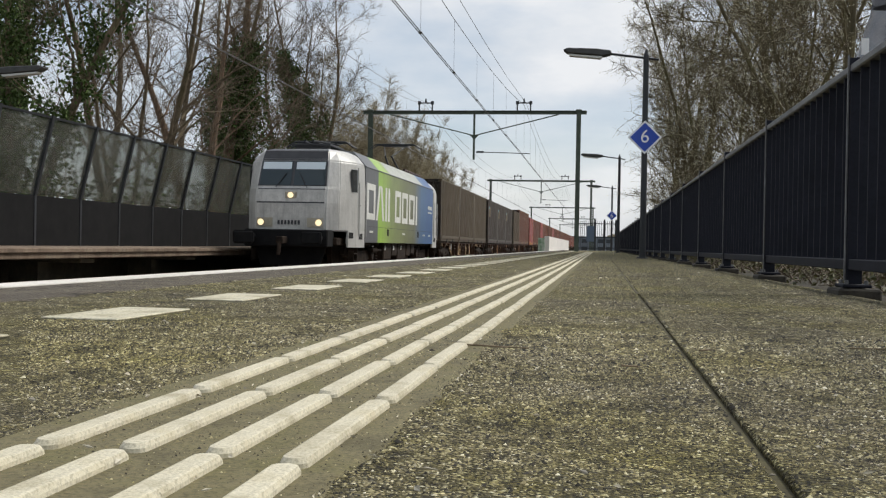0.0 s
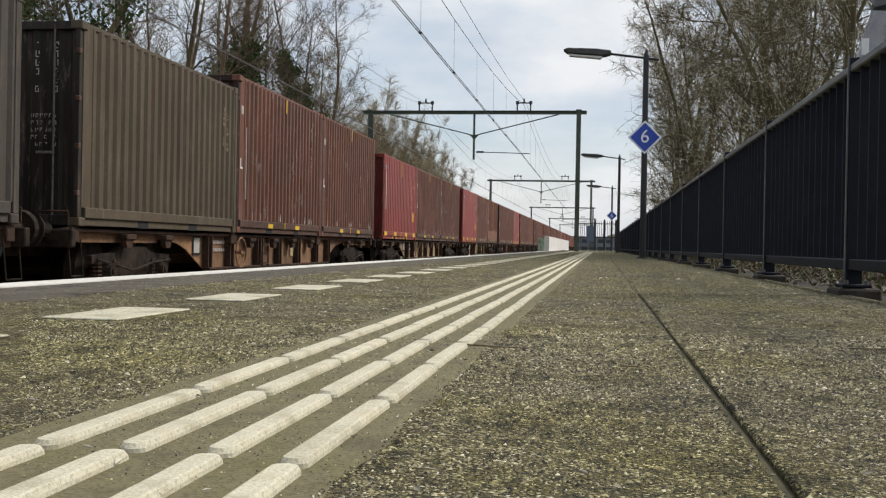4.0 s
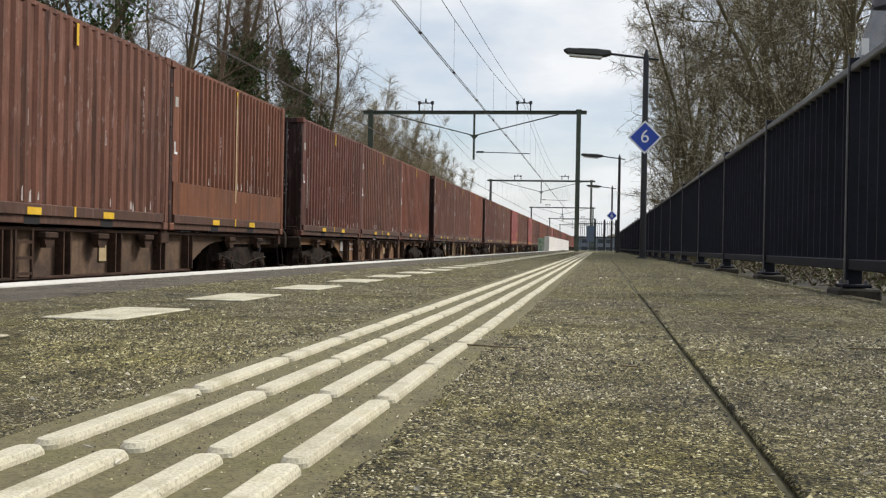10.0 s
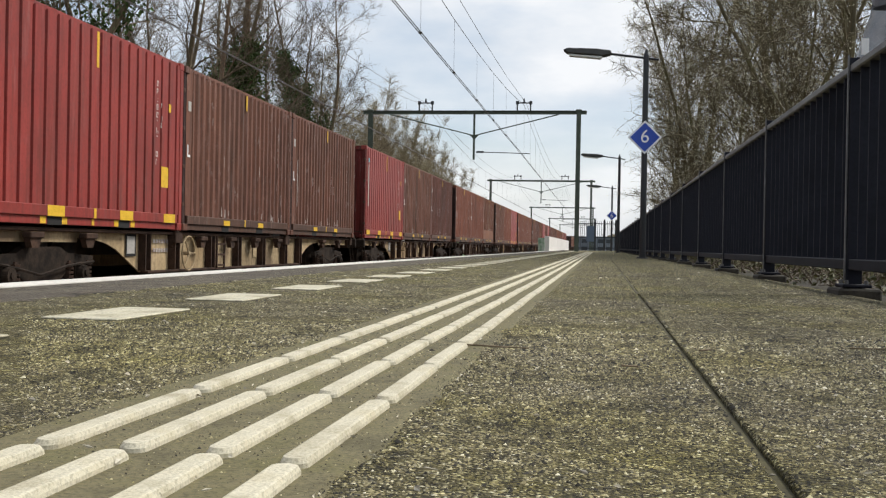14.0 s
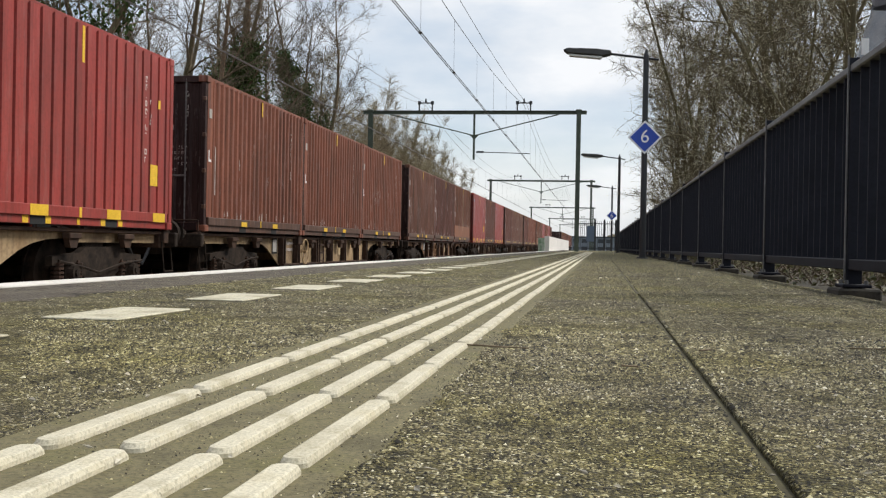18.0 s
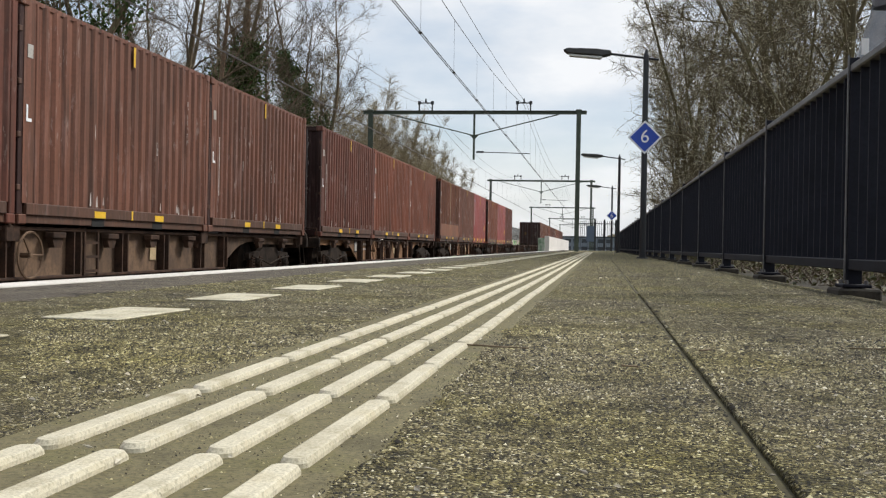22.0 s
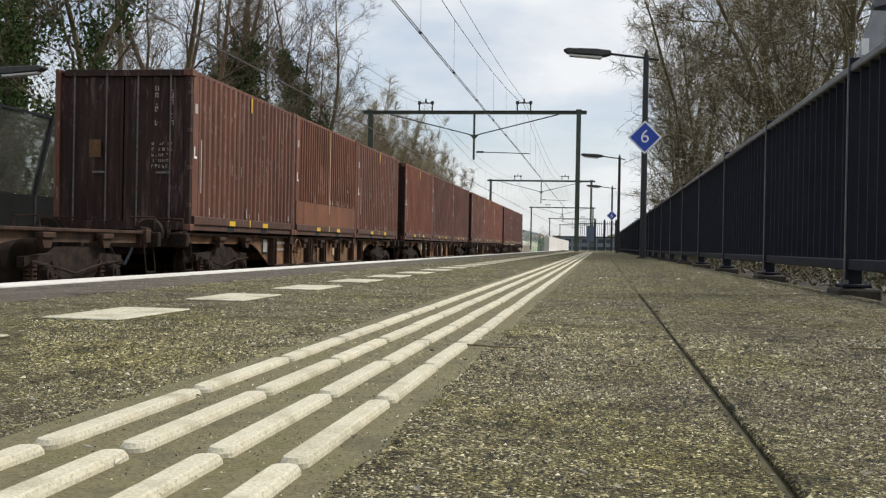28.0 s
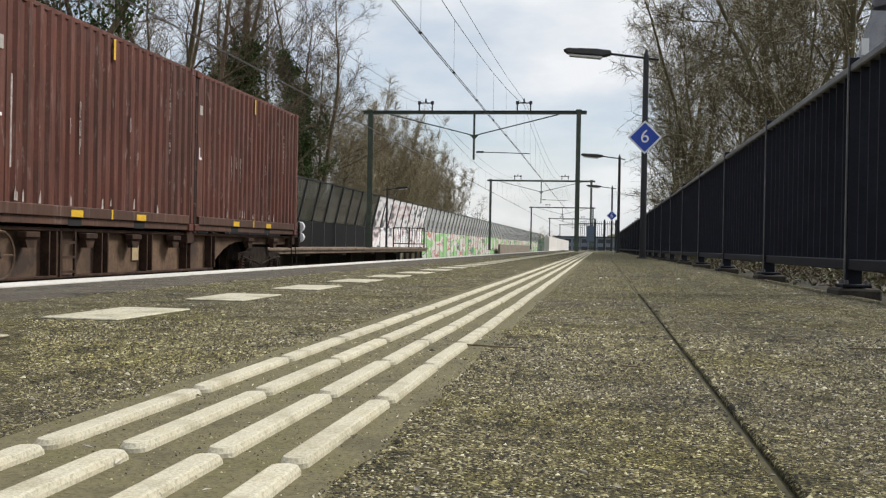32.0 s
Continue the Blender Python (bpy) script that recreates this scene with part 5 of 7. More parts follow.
WAGON_TONES = "tootcobbottctbttobboorbboobb"      # brown, orange-brown, cream, tan and rust sills in running order
WAGON_KINDS = {}
for n_w, tone_ in enumerate(WAGON_TONES):
    if tone_ in WAGON_KINDS:
        rides(copy_thing(WAGON_KINDS[tone_], pose(0, 0, 0)), n_w * WAGON)
    else:
        WAGON_KINDS[tone_] = rides(build_wagon(SILLS[tone_]), n_w * WAGON)


def tail_lamp():
    """The white end-of-train lamp hooked on the last wagon's corner."""
    t = empty("tail_lamp")
    tagged(t, "white end-of-train lamp hooked on the last wagon's corner", "lamp")
    part("bracket", boxm(-0.02, 0.02, -0.06, 0.0, -0.15, 0.42, 0.004), M_DARKIRON, t)
    for z in (0.08, 0.32):
        part("reflector", tube(tubem((0, 0.0, z), (0, 0.07, z), 0.105, 0.115, 16), (0, 0.07, z), (0, 0.085, z), 0.115, 0.09, 16), M_WHITE, t)
    return t


rides(tail_lamp(), 27 * WAGON + 18.55, 0.95, 1.20)

# ---- locomotive ----
M_CAB = material("silver_white_cab_paint", [(0.44, 0.435, 0.41), (0.56, 0.55, 0.52)], scale=1.4, rough=0.4, metal=0.1, fine=0.25, fine_scale=30, streak=0.35)
M_NOSE = material("dirty_silver_nose_paint", [(0.42, 0.41, 0.38), (0.62, 0.605, 0.565)], scale=2.6, rough=0.40, fine=0.25, fine_scale=30, streak=0.45)
M_BROW = material("black_brow_paint", [(0.03, 0.03, 0.034), (0.055, 0.055, 0.06)], scale=3, rough=0.5)
M_WINDSCREEN = plain("grey_windscreen_glass", (0.035, 0.050, 0.055), 0.05)
M_SIDEGLASS = plain("dark_cab_glass", (0.010, 0.012, 0.013), 0.25)
M_BLIND = plain("pale_sun_blind", (0.66, 0.74, 0.78), 0.6)
M_HEADLIGHT = plain("warm_headlight", (0.9, 0.8, 0.6), 0.2, emit=((1.0, 0.78, 0.42), 1.0))
M_HOUSING = plain("headlight_chrome", (0.42, 0.38, 0.30), 0.3, 0.6)
M_BUFFERBEAM = material("sooty_buffer_beam", [(0.008, 0.008, 0.009), (0.014, 0.014, 0.014)], scale=4, rough=0.85, fine=0.3)
M_BUFFERBEAM.node_tree.nodes["Principled BSDF"].inputs["Specular IOR Level"].default_value = 0.15
M_RED = plain("brown_insulator", (0.07, 0.03, 0.025), 0.45)
M_LOGO = material("off_white_logo_paint", [(0.60, 0.60, 0.55), (0.70, 0.70, 0.66)], scale=2, rough=0.5, fine=0.2)


LIVERY = [(3.40, (0.085, 0.086, 0.090)), (5.10, (0.10, 0.103, 0.105)), (5.18, (0.27, 0.45, 0.035)), (6.1, (0.29, 0.43, 0.07)), (7.2, (0.205, 0.255, 0.075)), (9.2, (0.155, 0.175, 0.06)), (11.4, (0.115, 0.118, 0.06)),
          (12.0, (0.085, 0.115, 0.14)), (12.8, (0.036, 0.105, 0.215)), (14.4, (0.020, 0.085, 0.235)), (15.5, (0.018, 0.078, 0.22))]


def livery_material():
    """Side paint that fades along the body, over worn and streaked clear coat."""
    m = material("fading_side_livery", [(0.5, 0.5, 0.5), (0.6, 0.6, 0.6)], scale=0.8, rough=0.42, fine=0.15, fine_scale=20, streak=0.4)
    t = m.node_tree
    b = t.nodes["Principled BSDF"]
    wear = b.inputs["Base Color"].links[0].from_socket
    co = t.nodes.new("ShaderNodeTexCoord")
    sep = t.nodes.new("ShaderNodeSeparateXYZ")
    t.links.new(co.outputs["Object"], sep.inputs[0])
    mr = t.nodes.new("ShaderNodeMapRange")
    mr.inputs["From Min"].default_value, mr.inputs["From Max"].default_value = 3.4, 15.5
    t.links.new(sep.outputs["Y"], mr.inputs["Value"])
    r = t.nodes.new("ShaderNodeValToRGB")
    els = r.color_ramp.elements
    while len(els) < len(LIVERY):
        els.new(0.5)
    for k, (y, c) in enumerate(LIVERY):
        els[k].position, els[k].color = (y - 3.4) / 12.1, (*[1.8 * q for q in c], 1)
    t.links.new(mr.outputs[0], r.inputs[0])
    mx = t.nodes.new("ShaderNodeMix")
    mx.data_type, mx.blend_type = "RGBA", "MULTIPLY"
    mx.inputs["Factor"].default_value = 1.0
    t.links.new(r.outputs[0], mx.inputs["A"])
    t.links.new(wear, mx.inputs["B"])
    t.links.new(mx.outputs["Result"], b.inputs["Base Color"])
    return m


M_LIVERY = livery_material()
M_ROOFPALE = material("pale_roof_paint", [(0.30, 0.32, 0.27), (0.42, 0.43, 0.39)], scale=1.5, rough=0.5, fine=0.3, fine_scale=16, streak=0.3)
M_ROOFGREY = material("grey_roof_paint", [(0.16, 0.165, 0.17), (0.22, 0.225, 0.23)], scale=2, rough=0.6, fine=0.3, fine_scale=16)
LOCO = 18.9


def build_loco():
    lc = empty("locomotive")
    tagged(lc, "silver electric locomotive with green and blue side bands, lights on", "locomotive")
    # z, then the y and half width of the front corner, of the end of the chamfer, and of the full body
    levels = [(1.22, 1.17, 0.935, 1.50, 1.21, 2.35, 1.485), (1.95, 1.19, 0.94, 1.50, 1.22, 2.35, 1.487), (2.30, 1.27, 0.935, 1.55, 1.22, 2.35, 1.487), (2.38, 1.31, 0.93, 1.58, 1.22, 2.35, 1.487), (3.06, 1.57, 0.905, 1.76, 1.17, 2.45, 1.46),
              (3.11, 1.60, 0.90, 1.80, 1.15, 2.48, 1.43), (3.33, 1.72, 0.865, 1.98, 1.03, 2.62, 1.24), (3.41, 2.05, 0.76, 2.25, 0.91, 2.8, 1.07)]

    def flip(bm, rear):
        if rear:
            for v in bm.verts:
                v.co.y = LOCO - v.co.y
            bmesh.ops.reverse_faces(bm, faces=bm.faces[:])
        return bm

    for rear in (False, True):
        bm = bmesh.new()
        rows = []
        for z, yf, wf, ym, wm, yb, wb in levels:
            rows.append([bm.verts.new(p) for p in ((-wb, 3.40, z), (-wb, yb, z), (-wm, ym, z), (-wf, yf, z), (wf, yf, z), (wm, ym, z), (wb, yb, z), (wb, 3.40, z))])
        for r0, r1 in zip(rows, rows[1:]):
            for k in range(7):
                bm.faces.new((r0[k], r0[k + 1], r1[k + 1], r1[k]))
        bm.faces.new(rows[-1])
        bm.faces.new(rows[0][::-1])
        bmesh.ops.recalc_face_normals(bm, faces=bm.faces[:])
        bmesh.ops.bevel(bm, geom=[e for e in bm.edges if len(e.link_faces) == 2 and e.calc_face_angle(0) > 0.3], offset=0.03, segments=2, affect="EDGES")
        cab = part("cab", flip(bm, rear), M_CAB, lc, "silver-white driver's cab")

        def front(z, x, proud):
            for (z0, y0, *_a), (z1, y1, *_b) in zip(levels, levels[1:]):
                if z0 <= z <= z1 + 1e-6:
                    f = (z - z0) / (z1 - z0)
                    return Vector((x, y0 + (y1 - y0) * f - proud, z))
            return Vector((x, levels[0][1] - proud, z))

        def sheet(x0, x1, z0, z1, proud, thick=0.02, taper=0.0):
            bm = bmesh.new()
            q = [(x0, z0), (x1, z0), (x1 - taper, z1), (x0 + taper, z1)]
            a = [bm.verts.new(front(z, x, proud)) for x, z in q]
            b = [bm.verts.new(front(z, x, proud - thick)) for x, z in q]
            bm.faces.new(a)
            bm.faces.new(b[::-1])
            for k in range(4):
                bm.faces.new((a[k], b[k], b[(k + 1) % 4], a[(k + 1) % 4]))
            bmesh.ops.recalc_face_normals(bm, faces=bm.faces[:])
            return flip(bm, rear)

        part("lower_nose", sheet(-0.905, 0.905, 1.24, 1.93, 0.012), M_NOSE, cab, "dirty silver lower nose")
        part("nose_seam", sheet(-0.905, 0.905, 1.932, 1.968, 0.010), M_BROW, cab)
        part("nose_seam", sheet(-0.905, 0.905, 2.292, 2.315, 0.010), M_BROW, cab)
        part("upper_nose", sheet(-0.905, 0.905, 1.97, 2.29, 0.012), M_NOSE, cab, "scratched silver upper nose")
        part("windscreen_frame", sheet(-0.92, 0.92, 2.385, 3.055, 0.006, taper=0.03), M_BROW, cab)
        part("brow", sheet(-0.885, 0.885, 3.065, 3.105, 0.010, taper=0.01), M_BROW, cab)
        part("brow", sheet(-0.88, 0.88, 3.115, 3.325, 0.010, taper=0.03), M_BROW, cab, "black brow over the windscreen")
        part("brow", sheet(-0.85, 0.85, 3.335, 3.40, 0.010, taper=0.06), M_BROW, cab)
        for s in (-1, 1):
            x0, x1 = (0.035, 0.87) if s > 0 else (-0.87, -0.035)
            scr = part("windscreen", sheet(x0, x1, 2.405, 3.045, 0.018, 0.014), M_WINDSCREEN, cab)
            part("sun_blind", sheet(x0 + 0.03, x1 - 0.03, 2.83, 3.025, 0.026, 0.004), M_BLIND, scr)
            part("wiper", flip(tubem(front(2.34, s * 0.42, 0.05), front(2.72, s * 0.18, 0.04), 0.013, n=5), rear), M_BLACK, cab)
            lx0, lx1 = (0.46, 0.89) if s > 0 else (-0.89, -0.46)
            hs = part("headlight_housing", sheet(lx0, lx1, 1.31, 1.55, 0.03, 0.03), M_HOUSING, cab)
            for k, xx in enumerate((lx0 + 0.11, lx0 + 0.31)):
                c = front(1.43, xx, 0.034)
                part("headlight", flip(tubem(c + Vector((0, 0.03, 0)), c - Vector((0, 0.008, 0)), 0.082, n=16), rear), M_HEADLIGHT if (k == (1 if s > 0 else 0) and not rear) else M_HOUSING, hs)
            part("handrail", flip(bent_pipe([(s * 1.00, 1.40, 1.35), (s * 1.05, 1.34, 1.45), (s * 1.06, 1.38, 2.15), (s * 1.02, 1.45, 2.25)], 0.016, 6), rear), M_CAB, cab)
            # cab side skirt, door, window
            def flank(y):
                return 1.22 + (1.487 - 1.22) * min(1.0, max(0.0, (y - 1.50) / 0.85))

            def side(y0, y1, z0, z1, inner, outer):
                cuts = [y0] + ([2.35] if y0 < 2.35 < y1 else []) + [y1]
                ring = [(s * (flank(y) + outer), y) for y in cuts] + [(s * (flank(y) + inner), y) for y in reversed(cuts)]
                return prismm(ring, "z", z0, z1)

            part("skirt", flip(side(1.95, 3.38, 0.80, 1.26, -0.05, 0.004), rear), M_CAB, cab)
            win = side(2.10, 2.42, 2.28, 2.88, -0.02, 0.010)
            part("side_window", flip(win, rear), M_SIDEGLASS, cab)
            door = part("cab_door", flip(side(2.54, 3.26, 1.30, 2.95, -0.02, 0.012), rear), M_CAB, cab)
            part("door_handle", flip(side(2.62, 2.74, 1.92, 1.96, 0.010, 0.030), rear), M_BLACK, door)
            for yy in (2.49, 3.32):
                part("handrail", flip(bent_pipe([(s * (flank(yy) + 0.05), yy, 1.10), (s * (flank(yy) + 0.05), yy, 2.55)], 0.018, 6), rear), M_CAB, cab)
            part("step_recess", flip(side(2.68, 3.1, 1.02, 1.18, -0.02, 0.010), rear), M_HOLE, cab)
            part("socket_recess", flip(side(1.98, 2.2, 1.04, 1.20, -0.02, 0.010), rear), M_HOLE, cab)
            bm = bmesh.new()
            for zz in (0.42, 0.62, 0.82):
                box(bm, s * 1.35 - 0.09, s * 1.35 + 0.09, 2.35, 2.78, zz, zz + 0.025)
            for yy in (2.35, 2.76):
                box(bm, s * 1.35 - 0.08, s * 1.35 + 0.08, yy, yy + 0.02, 0.40, 1.02)
            part("cab_step", flip(bm, rear), M_DARKIRON, cab)
            # buffers
            bf = tubem((s * 0.875, 0.75, 1.03), (s * 0.875, 0.12, 1.03), 0.12, 0.10, 14)
            box(bf, s * 0.875 - 0.27, s * 0.875 + 0.27, 0.03, 0.11, 0.86, 1.20, 0.05)
            part("buffer", flip(bf, rear), M_BUFFERBEAM, cab)
        c = front(2.14, 0, 0.03)
        tl = part("top_lamp", flip(box(bmesh.new(), -0.16, 0.16, c.y - 0.02, c.y + 0.05, 2.04, 2.24, 0.03), rear), M_HOUSING, cab)
        part("lamp_lens", flip(tubem(c, c - Vector((0, 0.035, 0)), 0.075, n=16), rear), M_HEADLIGHT if not rear else M_HOUSING, tl)
        bm = bmesh.new()
        for k in range(7):
            p = front(1.43, -0.30 + 0.09 * k, 0.02)
            box(bm, p.x - 0.028, p.x + 0.028, p.y - 0.004, p.y + 0.02, 1.375, 1.485)
        part("number_bars", flip(bm, rear), M_BROW, cab)
        bm = boxm(-1.10, 1.10, 0.80, 1.5, 0.80, 1.245, 0.03)
        prism(bm, [(-0.95, 0.80), (0.95, 0.80), (0.8, 0.32), (-0.8, 0.32)], "y", 1.25, 1.32)
        part("buffer_beam", flip(bm, rear), M_BUFFERBEAM, cab)
        part("coupling", flip(tube(boxm(-0.09, 0.09, 0.25, 0.7, 0.88, 1.06, 0.02), (0, 0.3, 0.95), (0, 0.2, 0.6), 0.05, n=6), rear), M_DARKIRON, cab)
    # body between the cabs
    prof = [(-1.485, 0.94), (1.485, 0.94), (1.485, 3.06), (1.13, 3.46), (0.9, 3.50), (-0.9, 3.50), (-1.13, 3.46), (-1.485, 3.06)]
    body = part("body", prismm(prof, "y", 3.40, 15.5), M_ROOFGREY, lc)
    for s in (1, -1):
        part("side_panel", boxm(s * 1.487 - 0.006, s * 1.487 + 0.006, 3.403, 15.497, 0.945, 3.05), M_LIVERY, body, "side painted from grey through lime and olive to blue")
        q = [(s * 1.490, 3.075), (s * 1.137, 3.472), (s * 1.12, 3.46), (s * 1.47, 3.065)]
        part("roof_slope", prismm(q, "y", 3.403, 6.9), M_LIVERY, body)
        part("roof_slope", prismm(q, "y", 6.904, 13.1), M_ROOFPALE, body, "pale grey roof slope")
        part("roof_slope", prismm(q, "y", 13.104, 15.497), M_LIVERY, body)
    for s in (1, -1):
        part("gutter", boxm(s * 1.49 - 0.02, s * 1.49 + 0.02, 3.40, 15.5, 3.045, 3.075, 0.006), M_ROOFGREY, body)
        part("lower_seam", boxm(s * 1.494 - 0.004, s * 1.494 + 0.001 if s > 0 else s * 1.494 + 0.004, 3.42, 15.48, 1.395, 1.405), M_BROW, body)
        for y0, y1 in ((3.60, 4.72), (4.85, 6.02), (6.18, 6.42), (6.62, 7.45), (7.75, 8.74), (8.95, 10.0), (10.26, 11.34), (11.60, 12.40)):
            x = s * 1.496
            wide = y1 - y0
            bm = bmesh.new()
            if y0 == 4.85:
                for a, b in ((y0, y0 + 0.34), (y1, y1 - 0.34)):
                    e = 0.24 if b > a else -0.24
                    prism(bm, [(a, 1.60), (a + e, 1.60), (b + e, 2.62), (b, 2.62)], "x", x - 0.003, x + 0.003)
            elif 0.98 < wide:
                t = 0.23
                box(bm, x - 0.003, x + 0.003, y0, y0 + t, 1.60, 2.62)
                box(bm, x - 0.003, x + 0.003, y1 - t, y1, 1.60, 2.62)
                box(bm, x - 0.003, x + 0.003, y0 + t, y1 - t, 2.44, 2.62)
                box(bm, x - 0.003, x + 0.003, y0 + t, y1 - t, 1.60, 1.78)
            elif 0.9 < wide:
                box(bm, x - 0.003, x + 0.003, y0 + 0.3, y1 - 0.3, 1.60, 2.62)
            else:
                box(bm, x - 0.003, x + 0.003, y0, y0 + 0.26, 1.60, 2.62)
            part("logo_shape", bm, M_LOGO, body)
        bm = bmesh.new()
        for k in range(8):
            box(bm, s * 1.496 - 0.003, s * 1.496 + 0.003, 14.35 + 0.11 * k, 14.43 + 0.11 * k, 2.24, 2.38)
        for k in range(11):
            box(bm, s * 1.496 - 0.003, s * 1.496 + 0.003, 14.35 + 0.08 * k, 14.40 + 0.08 * k, 2.10, 2.16)
        part("slogan_bars", bm, M_LOGO, body)
        bm = bmesh.new()
        for y in (4.0, 9.1, 13.2, 14.5):
            for k in range(5):
                box(bm, s * 1.496 - 0.003, s * 1.496 + 0.002, y + 0.1 * k, y + 0.07 + 0.1 * k, 1.22, 1.28)
        part("data_bars", bm, M_LOGO, body)
        for y in (6.55, 12.05):
            part("step_recess", boxm(s * 1.49 - 0.01, s * 1.49 + 0.008, y, y + 0.25, 1.16, 1.36), M_HOLE, body)
        for y, w, z0 in ((6.75, 1.2, 0.42), (8.05, 0.9, 0.52), (9.05, 1.5, 0.38), (10.7, 0.7, 0.5), (11.5, 0.8, 0.58)):
            part("underfloor_box", boxm(s * 1.2 - 0.15, s * 1.2 + 0.15, y, y + w, z0, 1.03, 0.03), M_DARKIRON, lc)
        part("yaw_damper", tube(tubem((s * 1.28, 5.2, 0.72), (s * 1.28, 5.9, 0.72), 0.075, n=12), (s * 1.28, 5.9, 0.72), (s * 1.28, 6.6, 0.72), 0.04, n=8), M_DARKIRON, lc)
        for y in (6.9, 8.3, 9.6):
            part("warning_label", boxm(s * 1.353 - 0.004, s * 1.353 + 0.004, y, y + 0.12, 0.72, 0.86), M_LOGO, lc)
    part("underframe", boxm(-1.2, 1.2, 1.4, 17.5, 0.85, 1.05, 0.02), M_DARKIRON, lc)
    for yc in (4.25, 14.65):
        for s in (1, -1):
            out = [(yc - 2.0, 0.62), (yc - 1.9, 0.78), (yc - 0.5, 0.70), (yc + 0.5, 0.70), (yc + 1.9, 0.78), (yc + 2.0, 0.62), (yc + 0.9, 0.42), (yc - 0.9, 0.42)]
            part("bogie_frame", prismm(out, "x", s * 1.12 - 0.06, s * 1.12 + 0.06), M_DARKIRON, lc)
            for dy in (-1.3, 1.3):
                wb = tubem((s * 0.69, yc + dy, 0.62), (s * 0.82, yc + dy, 0.62), 0.62, n=30)
                part("wheel", wb, M_WHEELSTEEL, lc)
                part("axle_box", tubem((s * 1.05, yc + dy, 0.60), (s * 1.27, yc + dy, 0.60), 0.21, 0.17, 14), M_DARKIRON, lc)
                bm = bmesh.new()
                for k in range(6):
                    tube(bm, (s * 1.2, yc + dy + 0.38, 0.45 + 0.08 * k), (s * 1.2, yc + dy + 0.38, 0.49 + 0.08 * k), 0.11, n=10)
                part("spring", bm, M_DARKIRON, lc)
    # roof gear
    part("roof_hatch", boxm(-0.85, 0.85, 6.9, 11.6, 3.48, 3.60, 0.04), M_ROOFGREY, lc)
    for yc, up in ((3.9, 0.18), (15.0, 1.18)):
        d = 1 if yc > 9 else 1
        pb = part("pantograph_base", box(boxm(-0.55, 0.55, yc - 0.8, yc + 0.8, 3.60, 3.66, 0.01), -0.5, 0.5, yc - 0.7, yc - 0.6, 3.48, 3.62), M_BLACK, lc)
        top = 3.62 + up
        knee = (yc - 1.05 * d, 3.62 + up * 0.52)
        for s in (-1, 1):
            part("lower_arm", tubem((s * 0.2, yc + 0.55 * d, 3.66), (s * 0.12, knee[0], knee[1]), 0.035, n=6), M_BLACK, pb)
            part("upper_arm", tubem((s * 0.12, knee[0], knee[1]), (s * 0.45, yc + 0.35 * d, top - 0.05), 0.022, n=6), M_BLACK, pb)
        for e in (-0.18, 0.18):
            part("collector_strip", bent_pipe([(-0.98, yc + 0.35 + e, top - 0.16), (-0.75, yc + 0.35 + e, top), (0.75, yc + 0.35 + e, top), (0.98, yc + 0.35 + e, top - 0.16)], 0.024, 6), M_BLACK, pb)
        part("strip_link", boxm(-0.5, 0.5, yc + 0.15, yc + 0.55, top - 0.07, top - 0.04), M_BLACK, pb)
    for k in range(9):
        part("roof_insulator", tubem((0.95, 12.1 + 0.38 * k, 3.58), (0.95, 12.38 + 0.38 * k, 3.58), 0.05, n=8), M_RED, lc)
    part("roof_cable", tubem((0.95, 12.0, 3.58), (0.95, 15.6, 3.58), 0.022, n=6), M_BLACK, lc)
    bm = bmesh.new()
    for k in range(10):
        box(bm, -0.6, 0.6, 4.6 + 0.2 * k, 4.7 + 0.2 * k, 3.50, 3.62)
    tagged(part("roof_grille", bm, M_BLACK, lc), kind="stuff")
    return lc


rides(build_loco(), -0.76 - LOCO)

# ---- trees ----
def path(start, direction, length, segs, rng, wobble, lift):
    pts, d, p = [start.copy()], direction.normalized(), start.copy()
    for _ in range(segs):
        d = (d + Vector((rng.uniform(-1, 1), rng.uniform(-1, 1), rng.uniform(-1, 1))) * wobble + Vector((0, 0, lift))).normalized()
        p = p + d * (length / segs)
        pts.append(p.copy())
    return pts


def sideways(d, angle, rng):
    s = d.cross(Vector((rng.uniform(-1, 1), rng.uniform(-1, 1), rng.uniform(-1, 1))))
    if s.length < 1e-3:
        s = Vector((1, 0, 0))
    s.normalize()
    return (d * math.cos(angle) + s * math.sin(angle)).normalized()


